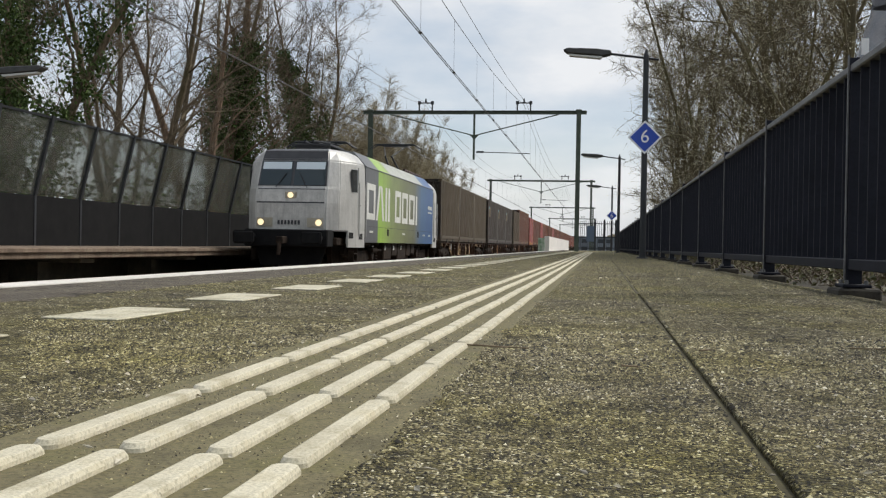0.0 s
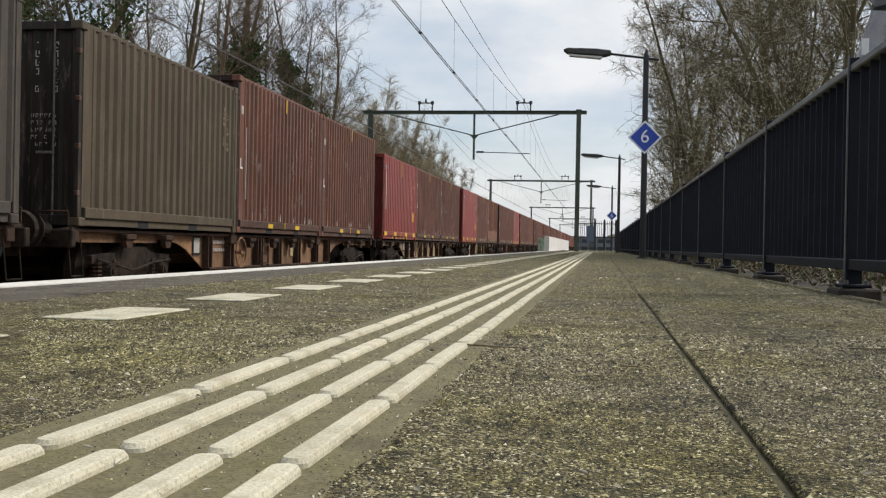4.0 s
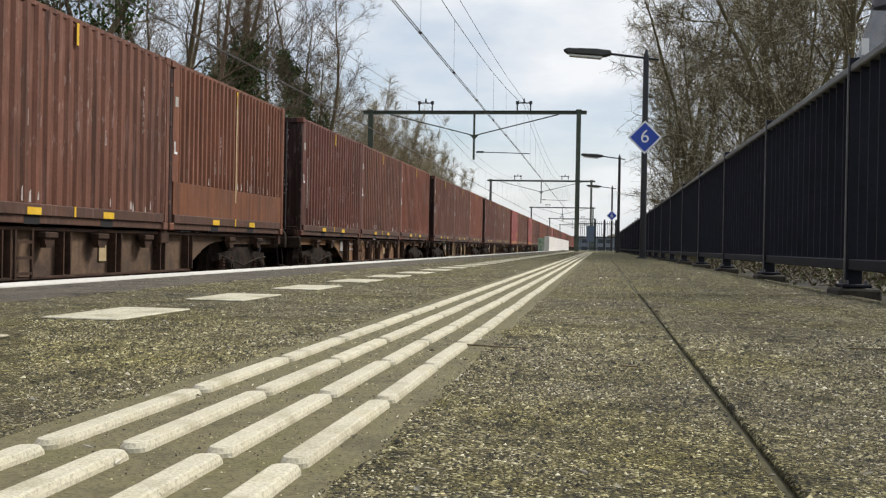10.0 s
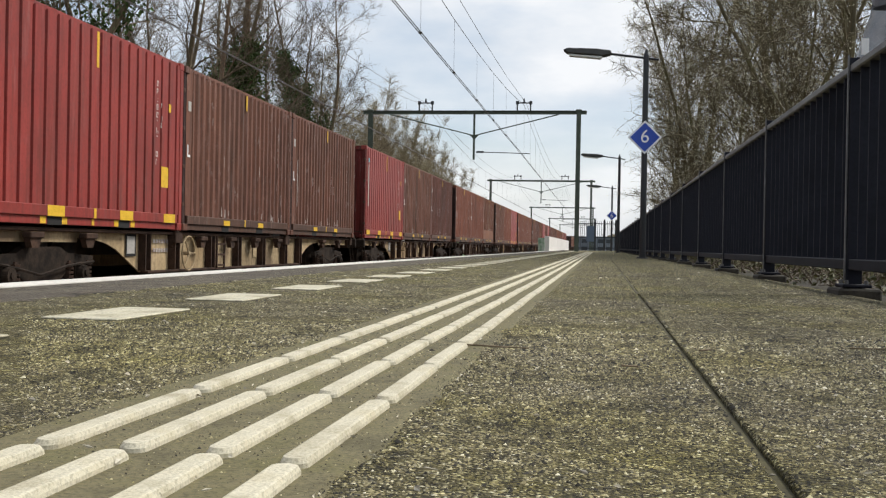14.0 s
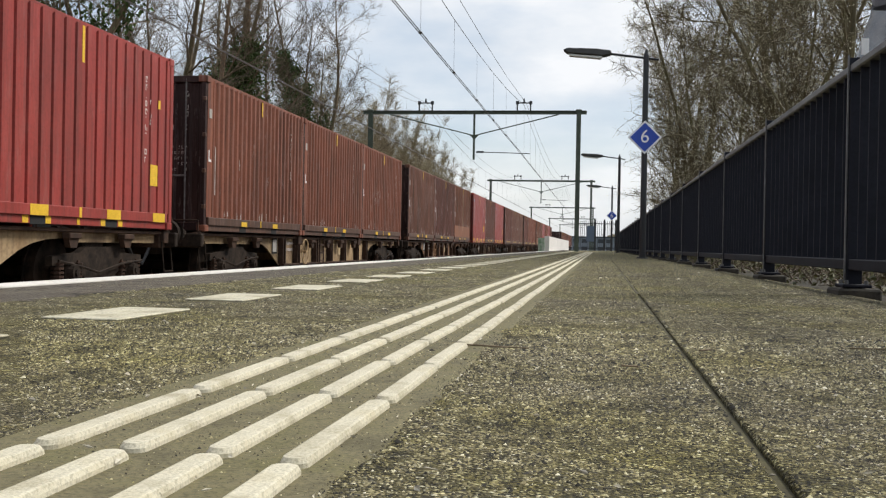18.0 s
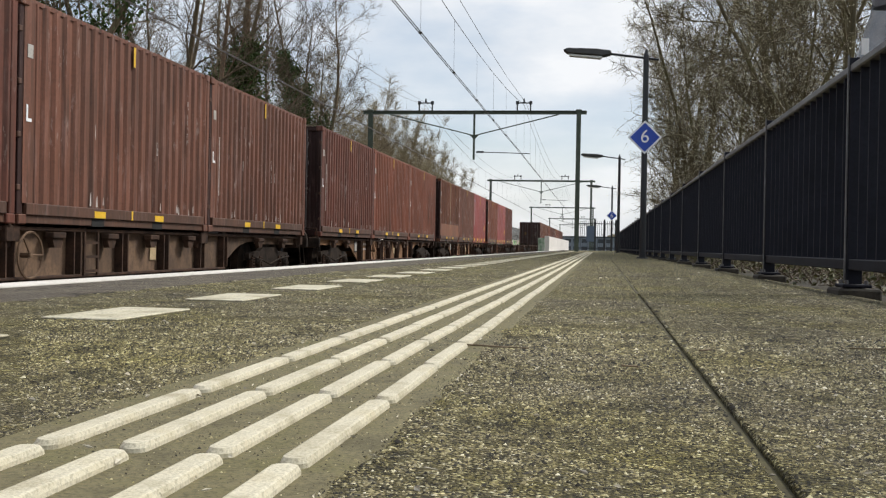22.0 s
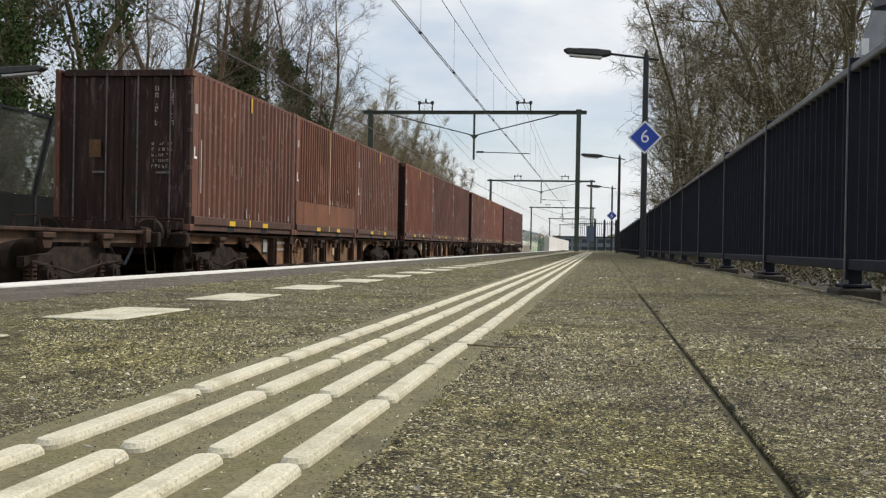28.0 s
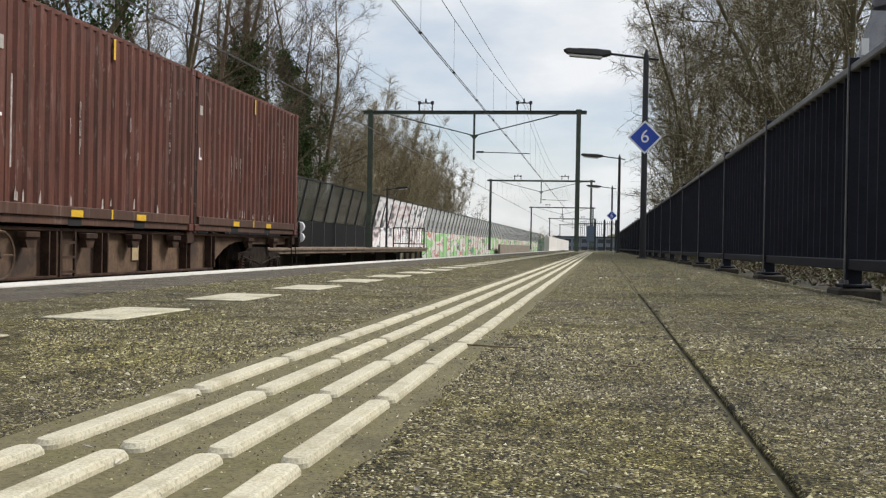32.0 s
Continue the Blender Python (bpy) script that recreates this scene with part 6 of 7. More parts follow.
def grow(seed, height, trunk_r, stems=1, limbs=15, branches=8, twigs=6, spread=0.5, first=0.25, buds=0.0, ivy=None, lift=0.06, fine=3, twig_r=0.006, bark=None, skin=None, angle=(0.55, 1.1), reach=(0.3, 0.7), bud_size=0.024):
    """Meshes of one tree: trunk with limbs, crown of twigs, and buds or ivy."""
    rng = random.Random(seed)
    wood, crown, bud, green = Soup(), Soup(), Soup(), Soup()
    anchors = []
    for st in range(stems):
        anchors.append([])
        lean = Vector((rng.uniform(-1, 1), rng.uniform(-1, 1), 0)) * (0.10 if stems == 1 else 0.32)
        h = height * (1 if st == 0 else rng.uniform(0.7, 0.95))
        r0 = trunk_r * (1 if st == 0 else rng.uniform(0.55, 0.8))
        root = Vector((rng.uniform(-0.3, 0.3), rng.uniform(-0.3, 0.3), 0)) if stems > 1 else Vector((0, 0, 0))
        trunk = path(root, Vector((0, 0, 1)) + lean, h, 14, rng, 0.10, 0.05)
        rad = [r0 * (1 - 0.9 * (i / 14) ** 0.85) + (0.25 * r0 if i == 0 else 0) for i in range(15)]
        wood.limb(trunk, rad, 9 if trunk_r > 0.08 else 5)
        if ivy:
            anchors[st] += [trunk[i].lerp(trunk[i + 1], rng.random()) for i in range(1, 13) for _ in range(4) if ivy[0] <= i / 14 <= ivy[1]]
        for li in range(limbs):
            f = first + (0.98 - first) * (li + rng.random()) / limbs
            i = min(13, int(f * 14))
            p = trunk[i].lerp(trunk[i + 1], f * 14 - i)
            d0 = (trunk[i + 1] - trunk[i]).normalized()
            ll = h * spread * (1.05 - f * 0.75) * rng.uniform(0.6, 1.1)
            d = sideways(d0, rng.uniform(*angle), rng)
            lp = path(p, d, ll, 6, rng, 0.22, lift)
            lr = rad[i] * rng.choice((0.26, 0.32, 0.40, 0.50))
            wood.limb(lp, [max(0.008, lr * (1 - 0.85 * k / 6)) for k in range(7)], 4)
            if ivy and f < ivy[1]:
                anchors[st] += [lp[1], lp[2], lp[3]] if rng.random() < 0.6 else [lp[1]]
            for bi in range(branches):
                g = 0.15 + 0.85 * (bi + rng.random()) / branches
                k = min(5, int(g * 6))
                bp = lp[k].lerp(lp[k + 1], min(1, g * 6 - k))
                bd = sideways((lp[k + 1] - lp[k]).normalized(), rng.uniform(0.4, 0.95), rng)
                bl = ll * rng.uniform(0.25, 0.55) * (1.15 - 0.6 * g)
                bpts = path(bp, bd, bl, 4, rng, 0.30, lift)
                br_ = max(0.008, lr * 0.4 * (1 - 0.6 * g))
                crown.limb(bpts, [max(twig_r, br_ * (1 - 0.75 * q / 4)) for q in range(5)], 3)
                for ti in range(twigs):
                    e = 0.1 + 0.9 * (ti + rng.random()) / twigs
                    q = min(3, int(e * 4))
                    tp = bpts[q].lerp(bpts[q + 1], min(1, e * 4 - q))
                    td = sideways((bpts[q + 1] - bpts[q]).normalized(), rng.uniform(0.45, 1.0), rng)
                    tl = max(0.3, bl * rng.uniform(0.35, 0.6))
                    tpts = path(tp, td, tl, 2, rng, 0.30, lift)
                    crown.limb(tpts[:2], [twig_r, twig_r * 0.8], 3)
                    crown.spike(tpts[1], tpts[2], twig_r * 0.8)
                    for _ in range(fine):
                        z = rng.random() * 1.9
                        zi = min(1, int(z))
                        fp = tpts[zi].lerp(tpts[zi + 1], z - zi)
                        fd = sideways((tpts[zi + 1] - tpts[zi]).normalized(), rng.uniform(0.45, 1.15), rng)
                        fl = rng.uniform(*reach)
                        fe = fp + (fd + Vector((0, 0, 0.06))) * fl
                        crown.spike(fp, fe, twig_r * 0.7)
                        if buds and rng.random() < buds:
                            for _b in range(3):
                                bud.leaf(fp.lerp(fe, rng.uniform(0.3, 1)), Vector((rng.uniform(-1, 1), rng.uniform(-1, 1), rng.uniform(-1, 0.6))).normalized(), bud_size * 0.55, bud_size, rng)
        if ivy:
            lo, hi, radius, count = ivy
            for _ in range(count // (55 * stems)):
                anchor = rng.choice(anchors[st])
                big = rng.uniform(0.35, 1.0) * radius * (1.15 - 0.6 * anchor.z / height)
                for _l in range(55):
                    off = Vector((rng.gauss(0, 0.42), rng.gauss(0, 0.42), rng.gauss(0, 0.5))) * big
                    dd = (off + Vector((rng.uniform(-0.4, 0.4), rng.uniform(-0.4, 0.4), rng.uniform(-0.7, 0.1)))).normalized()
                    green.leaf(anchor + off, dd, rng.uniform(0.07, 0.125), rng.uniform(0.085, 0.15), rng)
    out = [("trunk", wood.mesh("trunk", bark or M_BARK)), ("crown", crown.mesh("crown", skin or M_TWIG))]
    if bud.v:
        out.append(("bud_spray", bud.mesh("bud_spray", M_BUD)))
    if green.v:
        out.append(("ivy", green.mesh("ivy", M_IVY)))
    return out


def plant(parts, x, y, turn, size, label, group, z=GROUND_Z):
    t = empty("tree", x, y, z)
    t.matrix_basis = pose(x, y, z, 0, 0, turn) @ Matrix.Scale(size, 4)
    tagged(t, label, "tree", group)
    for name, me in parts:
        q = part(name, me, None, t)
        if name == "bud_spray":
            tagged(q, kind="stuff")
    return t


T_MAIN = grow(5, 16.5, 0.34, stems=3, limbs=14, branches=7, twigs=6, spread=0.36, first=0.22, lift=0.07, fine=2, twig_r=0.0085, bark=M_BARK_RED)
T_TALL = grow(3, 15.5, 0.21, limbs=22, branches=8, twigs=6, spread=0.40, first=0.22, lift=0.07, fine=2, twig_r=0.0085)
T_WIDE = grow(7, 14.0, 0.22, stems=2, limbs=15, branches=7, twigs=6, spread=0.45, first=0.18, lift=0.06, fine=2, twig_r=0.0085)
T_IVY = grow(12, 15.5, 0.24, limbs=15, branches=6, twigs=5, spread=0.24, first=0.25, ivy=(0.05, 0.60, 1.25, 13000), lift=0.08, fine=2, twig_r=0.008)
T_IVYSLIM = grow(17, 16.5, 0.20, limbs=22, branches=8, twigs=6, spread=0.40, first=0.34, ivy=(0.05, 0.66, 0.75, 9500), lift=0.08, fine=2, twig_r=0.008)
T_IVYBIG = grow(14, 14.5, 0.17, stems=2, limbs=12, branches=6, twigs=5, spread=0.32, first=0.3, ivy=(0.10, 0.80, 0.80, 9000), lift=0.08, fine=2, twig_r=0.008)
T_BUSH = grow(21, 10.5, 0.10, stems=3, limbs=16, branches=7, twigs=5, spread=0.30, first=0.10, buds=0.85, bud_size=0.033, lift=0.06, fine=3, twig_r=0.0075, bark=M_BARK_PALE, skin=M_TWIG_PALE, reach=(0.2, 0.5))
T_BUD = grow(25, 13.5, 0.15, stems=1, limbs=26, branches=8, twigs=6, spread=0.31, first=0.16, buds=0.85, bud_size=0.033, lift=0.05, fine=3, twig_r=0.0075, bark=M_BARK_PALE, skin=M_TWIG_PALE, reach=(0.2, 0.5))
T_POLE = grow(31, 9.2, 0.05, stems=6, limbs=11, branches=6, twigs=3, spread=0.21, first=0.16, lift=0.13, fine=3, twig_r=0.007, bark=M_REED, skin=M_REED, angle=(0.3, 0.8), reach=(0.2, 0.5))
T_POLE2 = grow(37, 8.8, 0.05, stems=6, limbs=11, branches=6, twigs=3, spread=0.20, first=0.14, lift=0.15, fine=3, twig_r=0.007, bark=M_REED, skin=M_REED, angle=(0.25, 0.6), reach=(0.2, 0.5))
T_FAR = grow(41, 9.0, 0.07, stems=3, limbs=9, branches=4, twigs=3, spread=0.30, first=0.2, lift=0.10, fine=2, twig_r=0.011, bark=M_REED, skin=M_REED)

BARE, IVIED, BUDDED, POLE = "tall bare deciduous tree with many fine twigs", "bare tree with its trunk wrapped in dark green ivy", "bare tree with fine twigs and pale early buds", "slender bare sapling clump with reddish brown stems"
G_L, G_R, G_T = "trees behind the noise barrier", "trees behind the platform fence", "young trees beside the line"
for kind, x, y, turn, size in (
        (T_IVYBIG, -15.0, 25.6, 220, 1.0), (T_IVYBIG, -16.4, 26.6, 310, 0.95), (T_WIDE, -15.6, 33.2, 10, 0.95), (T_WIDE, -16.4, 35.5, 75, 1.0), (T_MAIN, -15.9, 40.2, 0, 1.0), (T_TALL, -19.5, 39.0, 200, 1.0),
        (T_IVY, -15.2, 42.2, 60, 1.0), (T_IVY, -16.0, 43.8, 210, 0.93), (T_IVYSLIM, -15.3, 54.6, 170, 1.0), (T_IVYSLIM, -15.9, 55.6, 270, 0.85), (T_WIDE, -17.5, 53.0, 20, 1.05),
        (T_TALL, -15.6, 56.8, 140, 1.0), (T_TALL, -20.0, 49.5, 70, 1.05), (T_BUD, -16.2, 59.0, 130, 1.0), (T_TALL, -16.8, 55.5, 310, 0.95)):
    plant(kind, x, y, turn, size, IVIED if kind in (T_IVY, T_IVYBIG, T_IVYSLIM) else BARE, G_L)
tr_ = random.Random(77)
for k in range(40):
    y = 59 + 1.18 * k + tr_.uniform(-0.4, 0.4)
    kind = T_POLE if k % 2 else T_POLE2
    plant(kind, -13.3 - (k % 4) * 1.3 - tr_.uniform(0, 1.0), y, tr_.uniform(0, 360), tr_.uniform(1.14, 1.36) * (1.0 - 0.10 * (y - 59) / 48), POLE, G_T)
for k in range(16):
    plant(T_FAR, -13.6 - (k % 4) * 1.3 - tr_.uniform(0, 1.0), 108 + 2.6 * k + tr_.uniform(-0.6, 0.6), tr_.uniform(0, 360), tr_.uniform(0.35, 0.55), POLE, G_T)
plant(T_IVYBIG, -13.8, 118.0, 0, 0.36, "round dark evergreen shrub behind the wall", G_T)
plant(T_FAR, -13.9, 112.0, 30, 1.05, "slender pale birch sapling, bare and sparse", G_T)
for kind, x, y, turn, size in (
        (T_BUD, 3.3, 35.5, 0, 1.0), (T_BUSH, 2.9, 29.0, 80, 0.95), (T_BUSH, 3.2, 23.5, 160, 1.0), (T_BUD, 4.4, 26.0, 200, 1.0), (T_BUD, 4.6, 20.5, 310, 0.95), (T_BUD, 2.9, 38.5, 20, 0.95), (T_BUSH, 3.0, 32.6, 215, 1.0), (T_BUD, 2.8, 46.0, 75, 0.9), 
        (T_BUSH, 3.6, 42.0, 300, 1.0), (T_BUD, 6.2, 28.0, 140, 1.1), (T_BUSH, 4.7, 22.6, 45, 1.0), (T_BUSH, 6.5, 38.0, 111, 1.1), (T_BUD, 9.5, 34.0, 260, 1.15)):
    plant(kind, x, y, turn, size, BUDDED, G_R, GROUND_Z)
for k in range(14):
    y = 50 + 6.5 * k
    plant(T_POLE, 4.2 + tr_.uniform(0, 4), y, tr_.uniform(0, 360), tr_.uniform(0.55, 0.8) * (1.0 if k < 4 else 0.75), POLE, G_T)

# ---- bank and undergrowth behind the fence ----
M_LITTER = material("wet_leaf_litter", [(0.020, 0.017, 0.010), (0.045, 0.036, 0.020), (0.032, 0.030, 0.014)], scale=3, detail=9, fine=0.5, fine_scale=24, rough=0.95, bump=0.8, bump_scale=20, distance=0.03)
bank = part("bank", prismm([(PAVED, GROUND_Z), (PAVED, -0.11), (1.5, -0.15), (2.3, -0.06), (4.5, -0.35), (9, GROUND_Z)], "y", -14, 130), M_LITTER)
structure(bank, "mossy soil bank behind the platform fence", "ground")


def undergrowth(seed, count, x0, x1, y0, y1, zfun, height, leafy):
    big = height > 2
    rng = random.Random(seed)
    stems, leaves = Soup(), Soup()
    for _ in range(count):
        y = y0 + (y1 - y0) * rng.random() ** (1.0 if big else 1.6)
        p = Vector((rng.uniform(x0, x1), y, 0))
        p.z = zfun(p.x)
        d = Vector((rng.uniform(-1, 1), rng.uniform(-1, 1), rng.uniform(0.2, 1.4)))
        pts = path(p, d, rng.uniform(0.3, 1.0) * height, 4, rng, 0.25, -0.05)
        if big:
            pts = [Vector((min(q.x, -12.75 - rng.random() * 0.5), q.y, q.z)) for q in pts]
        stems.limb(pts, [0.03, 0.025, 0.02, 0.014, 0.008] if big else [0.006, 0.005, 0.004, 0.003, 0.002], 3)
        for _l in range(leafy):
            i = rng.randrange(4)
            leaves.leaf(pts[i].lerp(pts[i + 1], rng.random()) + (Vector((-abs(rng.gauss(0, 0.4)), rng.gauss(0, 0.3), rng.gauss(0, 0.3))) if big else Vector((0, 0, 0))), Vector((rng.uniform(-1, 1), rng.uniform(-1, 1), rng.uniform(-0.5, 0.8))).normalized(), 0.14 if big else 0.035, 0.2 if big else 0.06, rng)
    return stems, leaves


M_BRAMBLE = material("bramble_leaf", [(0.05, 0.056, 0.018), (0.11, 0.105, 0.034), (0.085, 0.060, 0.028)], scale=2, rough=0.6, vary=0.35, island=True)
st_, lv_ = undergrowth(5, 3400, 1.62, 4.2, 2.0, 60, lambda x: -0.15 if x < 1.6 else -0.08 - max(0, x - 2.3) * 0.15, 0.75, 5)
ug = empty("undergrowth")
tagged(ug, "tangle of bramble stems with dull green leaves behind the fence", "undergrowth", kind="stuff")
tagged(part("stems", st_.mesh("stems", M_TWIG), None, ug), kind="stuff")
tagged(part("leaves", lv_.mesh("leaves", M_BRAMBLE), None, ug), kind="stuff")


st_, lv_ = undergrowth(25, 1250, -20.5, -14.2, 25, 66, lambda x: GROUND_Z, 5.2, 20)
brush = empty("ivy_thicket")
tagged(brush, "leafy ivy brush behind the noise barrier glass", "thicket", kind="stuff")
tagged(part("stems", st_.mesh("stems", M_TWIG), None, brush), kind="stuff")
tagged(part("leaves", lv_.mesh("leaves", M_IVY), None, brush), kind="stuff")
st_, lv_ = undergrowth(15, 1300, -19.0, -13.9, 14, 64, lambda x: GROUND_Z, 5.0, 12)
hedge = empty("thicket")
tagged(hedge, "dark thicket of brush and ivy behind the noise barrier", "thicket", kind="stuff")
tagged(part("stems", st_.mesh("stems", M_TWIG), None, hedge), kind="stuff")
tagged(part("leaves", lv_.mesh("leaves", M_IVY), None, hedge), kind="stuff")

# ---- far end of the platform ----
def end_gate():
    y = 65.2
    g = empty("platform_end_gate", 0, y, 0)
    tagged(g, "tall black steel bar gate closing the platform end", "gate")
    for x in (-1.25, -0.2, 0.35, 1.05):
        part("post", boxm(x - 0.05, x + 0.05, -0.05, 0.05, 0, 1.9), M_BLACK, g)
    for z in (0.12, 1.62):
        part("rail", boxm(-1.25, 1.05, -0.02, 0.02, z, z + 0.05), M_BLACK, g)
    for k in range(20):
        x = -1.2 + 0.115 * k
        part("bar", boxm(x - 0.012, x + 0.012, -0.012, 0.012, 0.1, 1.8), M_BLACK, g)
    part("notice_board", boxm(-0.72, -0.26, -0.07, -0.04, 0.55, 1.5, 0.01), M_NOTICE, g, "blue-grey notice board")


M_NOTICE = plain("blue_grey_board", (0.10, 0.14, 0.20), 0.6)
end_gate()

M_FARBLDG = material("blue_grey_cladding", [(0.15, 0.18, 0.21), (0.20, 0.23, 0.26)], scale=0.3, rough=0.7)
M_FARGLASS = plain("dark_far_window", (0.05, 0.06, 0.07), 0.2)


def far_building(x, y, w, d, h, floors, bays):
    b = empty("office_building", x, y, GROUND_Z)
    tagged(b, "distant low blue-grey office building with rows of windows", "building", "distant buildings")
    part("wall", boxm(0, w, 0, d, 0, h), M_FARBLDG, b)
    part("roof", boxm(-0.3, w + 0.3, -0.3, d + 0.3, h, h + 0.4), M_FARGLASS, b)
    for f in range(floors):
        for k in range(bays):
            x0 = w * (k + 0.15) / bays
            z0 = h * (f + 0.3) / floors
            part("window", boxm(x0, x0 + 0.7 * w / bays, -0.05, 0.02, z0, z0 + 0.5 * h / floors), M_FARGLASS, b)


far_building(-13, 330, 20, 14, 4.6, 2, 8)
far_building(16, 300, 18, 12, 4.0, 2, 6)

# distant woods on both sides of the line
wr = random.Random(9)
for k in range(14):
    side = -1 if k % 2 else 1
    y = 150 + 16 * k + wr.uniform(-4, 4)
    x = -16 - wr.uniform(0, 12) if side < 0 else 7 + wr.uniform(0, 14)
    plant(T_FAR, x, y, wr.uniform(0, 360), wr.uniform(0.6, 0.95) * (1.0 if side < 0 else 0.7), POLE, "distant trees along the line")
woods = Soup()
for k in range(5200):
    x = wr.uniform(-140, 140)
    y = 420 + wr.uniform(-30, 60)
    hh = (5 + 4 * noise.noise(Vector((x * 0.06, 0, 0))) + 2 * noise.noise(Vector((x * 0.3, 4, 0)))) * (0.55 if -14 < x < 2 else 1.0)
    woods.leaf(Vector((x, y, GROUND_Z + hh * wr.random() ** 0.7)), Vector((wr.uniform(-1, 1), wr.uniform(-1, 1), wr.uniform(-0.2, 1))).normalized(), 1.1, 1.6, wr)
tagged(part("far_woods", woods.mesh("far_woods", M_REED), None), "brown leafless woods along the horizon", "woods", kind="stuff")

# ---- litter bin with a clear bag on the fence ----
M_BAG = glass_material("clear_plastic_bag", (0.24, 0.245, 0.26), 0.12, 0.25, (0.05, 0.05, 0.055))
M_BINGREY = material("grey_bin_plastic", [(0.09, 0.092, 0.105), (0.13, 0.132, 0.145)], scale=5, rough=0.5)
M_BINLABEL = plain("white_bin_label", (0.75, 0.75, 0.74), 0.5)


def litter_bin(x, y):
    b = empty("litter_bin", x, y, 0)
    tagged(b, "grey litter bin with a clear plastic bag behind the fence", "litter bin")
    part("pole", tubem((0.16, 0, -0.05), (0.16, 0, 1.75), 0.03, n=10), M_BLACK, b)
    prof = [(0.150, 0.98), (0.160, 1.03), (0.152, 1.08), (0.128, 1.15), (0.100, 1.22), (0.092, 1.27)]
    bm = bmesh.new()
    rings = []
    for k, (r, z) in enumerate(prof):
        rings.append([bm.verts.new((r * (1 + 0.05 * math.sin(5 * a + k)) * math.cos(a), r * (1 + 0.05 * math.sin(4 * a + 2 * k)) * math.sin(a), z)) for a in [2 * math.pi * i / 24 for i in range(24)]])
    for a, c in zip(rings, rings[1:]):
        for i in range(24):
            bm.faces.new((a[i], a[(i + 1) % 24], c[(i + 1) % 24], c[i]))
    bm.faces.new(rings[0][::-1])
    part("bag", bm, M_BAG, b, "clear wrinkled plastic bag", smooth=True)
    part("bag_holder", tubem((0, 0, 1.25), (0, 0, 1.70), 0.095, 0.09, 24), M_BINGREY, b)
    part("bracket", boxm(0.08, 0.17, -0.03, 0.03, 1.4, 1.46), M_BLACK, b)
    part("bag_label", boxm(-0.160, -0.130, -0.104, -0.098, 1.03, 1.10), M_BINLABEL, b)


litter_bin(1.262, 4.86)

# ---- stone chips standing proud of the paving ----
def stone_chips(seed, count, y0, y1, size, power):
    g = np.random.default_rng(seed)
    y = (y0 ** power + (y1 ** power - y0 ** power) * g.random(count)) ** (1 / power)
    x = np.maximum(-0.575 * y + 0.885 * y * g.random(count), -1.6)
    inside = np.minimum(x - (GUIDE[0] + 0.004), (GUIDE[1] + 0.004) - x)
    keep = (g.random(count) < np.where(inside < 0, 1.0, np.clip(0.95 - inside / 0.045, 0.28, 1))) & (np.abs(x - joint_at(y)) > GAP + 0.001) & (x < 1.02)
    on_rib = np.zeros(count, bool)
    for rx in RIBS_X:
        on_rib |= np.abs(x - rx) < 0.0145
    x, y, ins = x[keep & ~on_rib], y[keep & ~on_rib], inside[keep & ~on_rib]
    n = len(x)
    r = size * np.exp(g.normal(0, 0.38, n)) * (y / 1.2) ** 0.5 * np.where(ins > 0, 0.75, 1.0)
    a0 = g.uniform(0, 2 * math.pi, n)
    v = np.zeros((n, 5, 3), np.float32)
    for k in range(4):
        rk = r * g.uniform(0.7, 1.3, n)
        v[:, k, 0], v[:, k, 1], v[:, k, 2] = x + rk * np.cos(a0 + k * math.pi / 2), y + rk * np.sin(a0 + k * math.pi / 2), np.where(ins > 0, 0.0011, -0.0004)
    v[:, 4, 0], v[:, 4, 1], v[:, 4, 2] = x + 0.4 * r * g.uniform(-1, 1, n), y + 0.4 * r * g.uniform(-1, 1, n), r * g.uniform(0.3, 0.75, n) * (1.2 / np.maximum(y, 1.2)) ** 0.3 + np.where(ins > 0, 0.0017, 0.0)
    f = np.array([(0, 1, 4), (1, 2, 4), (2, 3, 4), (3, 0, 4)], np.int32)[None] + 5 * np.arange(n, dtype=np.int32)[:, None, None]
    me = bpy.data.meshes.new("stone_chips")
    me.from_pydata(v.reshape(-1, 3), [], f.reshape(-1, 3))
    me.polygons.foreach_set("use_smooth", np.ones(len(me.polygons), bool))
    me.materials.append(M_CHIP)
    me.update()
    return me


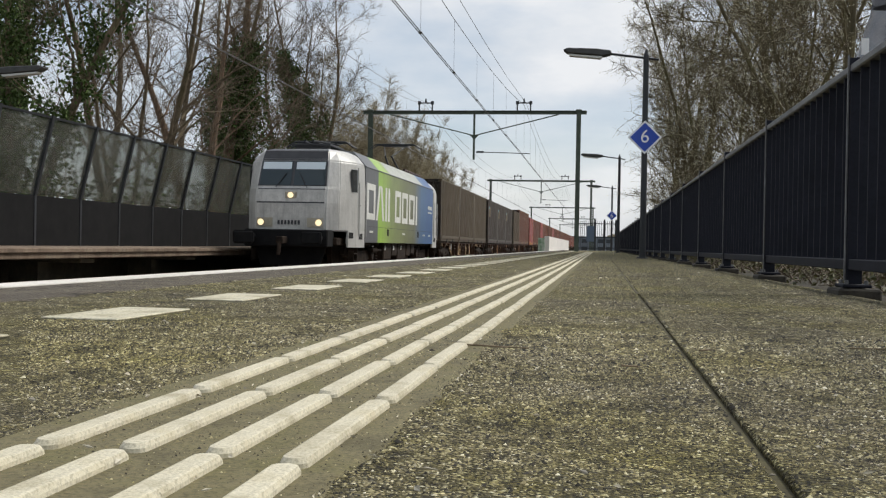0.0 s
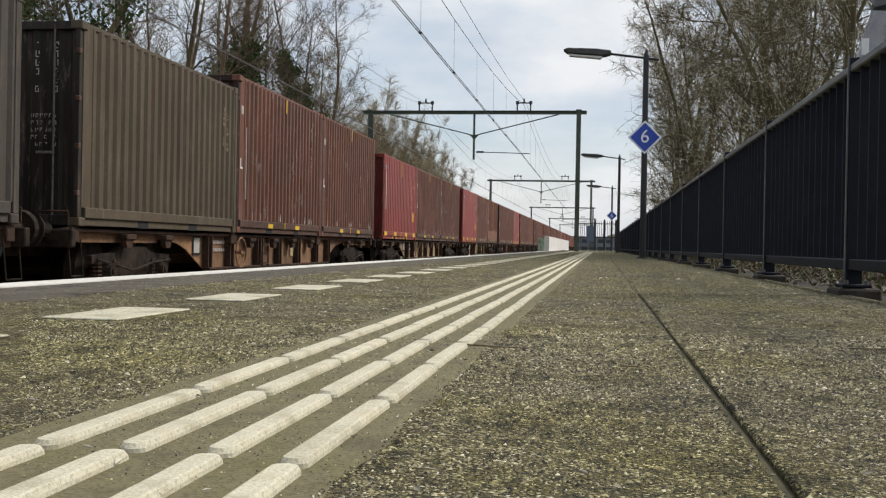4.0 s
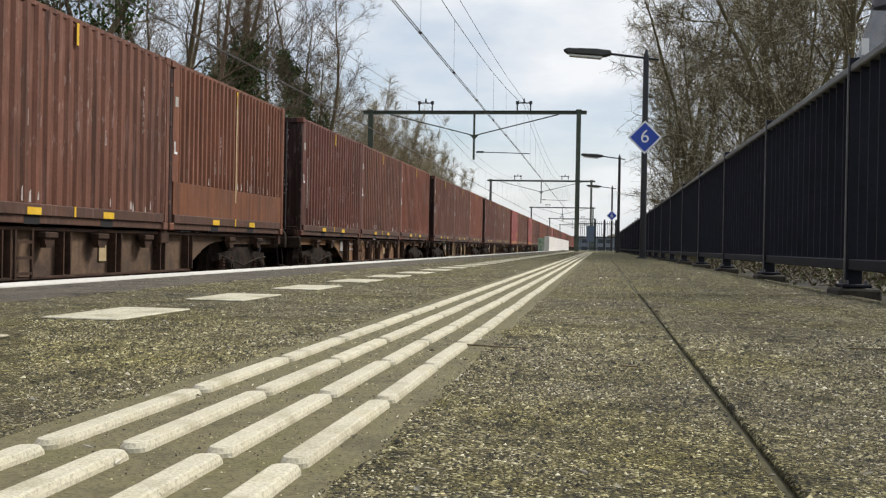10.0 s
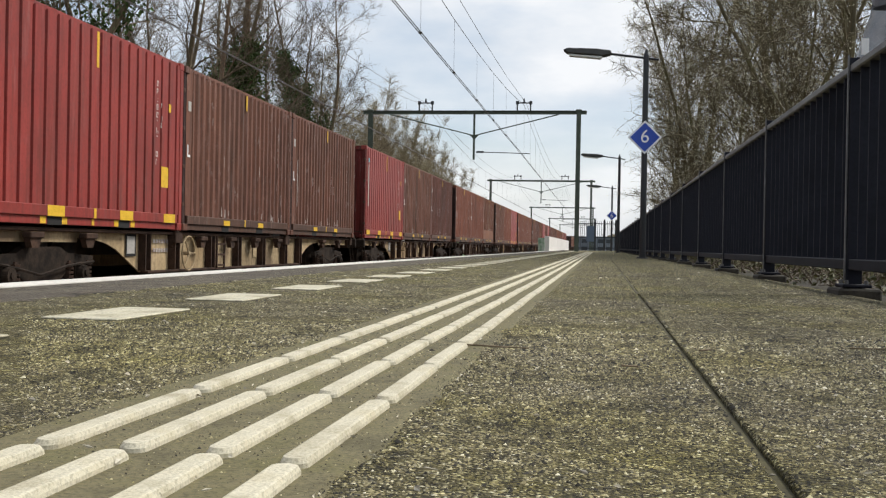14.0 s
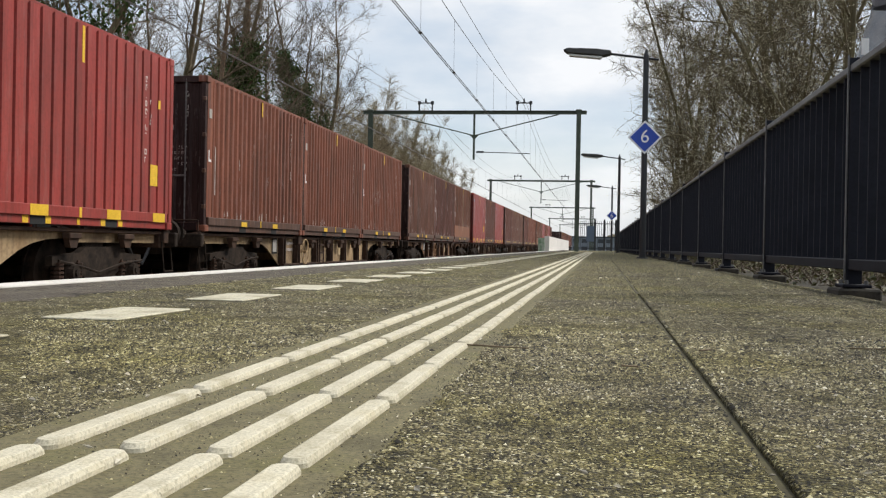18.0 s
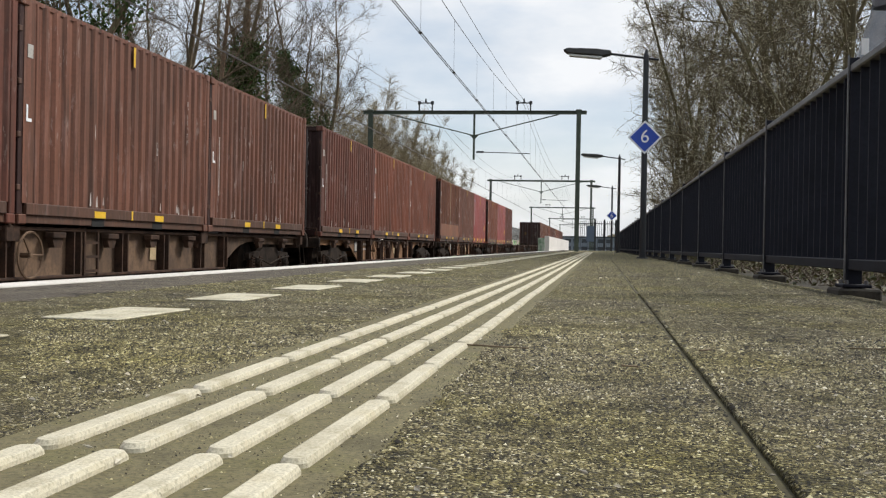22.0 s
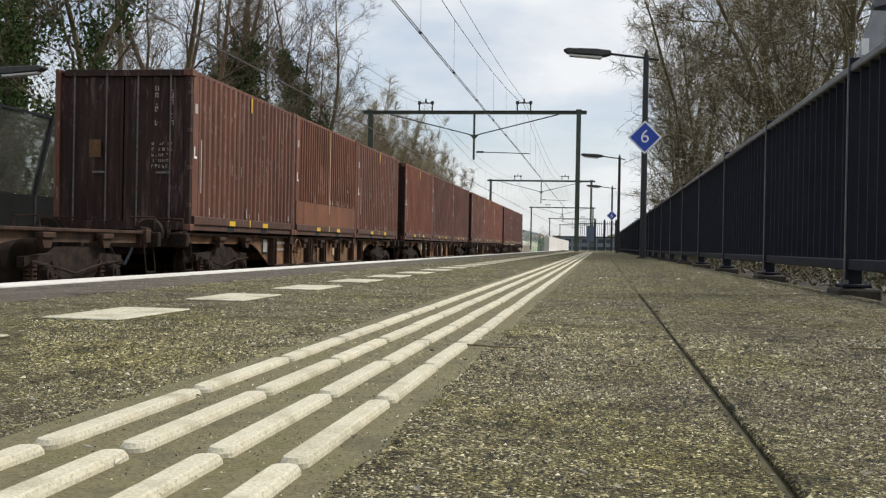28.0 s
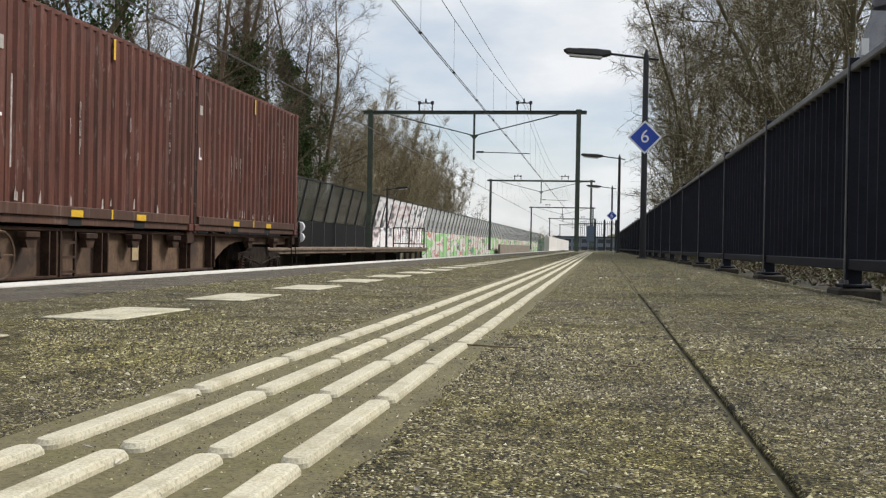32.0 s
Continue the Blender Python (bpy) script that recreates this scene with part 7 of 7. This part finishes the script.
tagged(part("near_chips", stone_chips(3, 96000, 0.72, 2.3, 0.00155, 1.75), None), "small stone chips standing out of the worn paving", "paving", kind="stuff")
tagged(part("chips", stone_chips(4, 46000, 2.0, 9.0, 0.00170, 0.55), None), "small stone chips standing out of the worn paving", "paving", kind="stuff")

# ---- bits lying on the platform ----
lr_ = random.Random(61)
bits = Soup()
for k in range(420):
    y = 0.45 + 3.2 * lr_.random() ** 1.4
    x = lr_.uniform(-0.5 - 0.25 * y, 0.9)
    bits.leaf(Vector((x, y, 0.0035)), Vector((lr_.uniform(-1, 1), lr_.uniform(-1, 1), 0.12)).normalized(), lr_.uniform(0.002, 0.006), lr_.uniform(0.004, 0.011), lr_)
M_BITS = material("pale_stone_chips", [(0.30, 0.26, 0.18), (0.60, 0.56, 0.46)], scale=20, rough=0.9, vary=0.5, island=True)
tagged(part("grit", bits.mesh("grit", M_BITS), None), "loose grit and leaf crumbs on the platform", "grit", kind="stuff")
for x, y, turn, l in ((-0.174, 1.842, -20, 0.125), (0.05, 1.603, -33, 0.028), (0.19, 1.9, 40, 0.03), (0.49, 2.03, -5, 0.06), (-0.10, 0.655, -20, 0.016)):
    tw = part("fallen_twig", tubem((-l / 2, 0, 0.004), (l / 2, 0.002, 0.005), 0.0018, 0.0012, 5), M_BARK, None, m=pose(x, y, 0, 0, 0, turn))
    tagged(tw, "small dark twig lying on the platform", "twig", "fallen twigs")
fleck = Soup()
fleck.leaf(Vector((-0.139, 0.816, 0.004)), Vector((1, -0.12, 0.05)).normalized(), 0.007, 0.020, random.Random(3))
tagged(part("fallen_leaf", fleck.mesh("fallen_leaf", M_BITS), None), "small pale dry leaf lying on the platform", "leaf")



# ---- motion of the train ----
TRAIN_ROWS = [(0.0, 45.10), (3.0, -8.58), (6.0, -62.35), (9.0, -116.40), (13.0, -188.68), (17.0, -260.76), (20.0, -314.25), (22.0, -349.90), (25.0, -403.46), (28.0, -456.95), (30.0, -492.55), (32.0, -528.20)]


def motions():
    for ob, along, across, up in MOVING:
        walk(ob, [(t, pose(FAR_TRACK + across, s + along, RAIL_Z + up)) for t, s in TRAIN_ROWS])


motions()
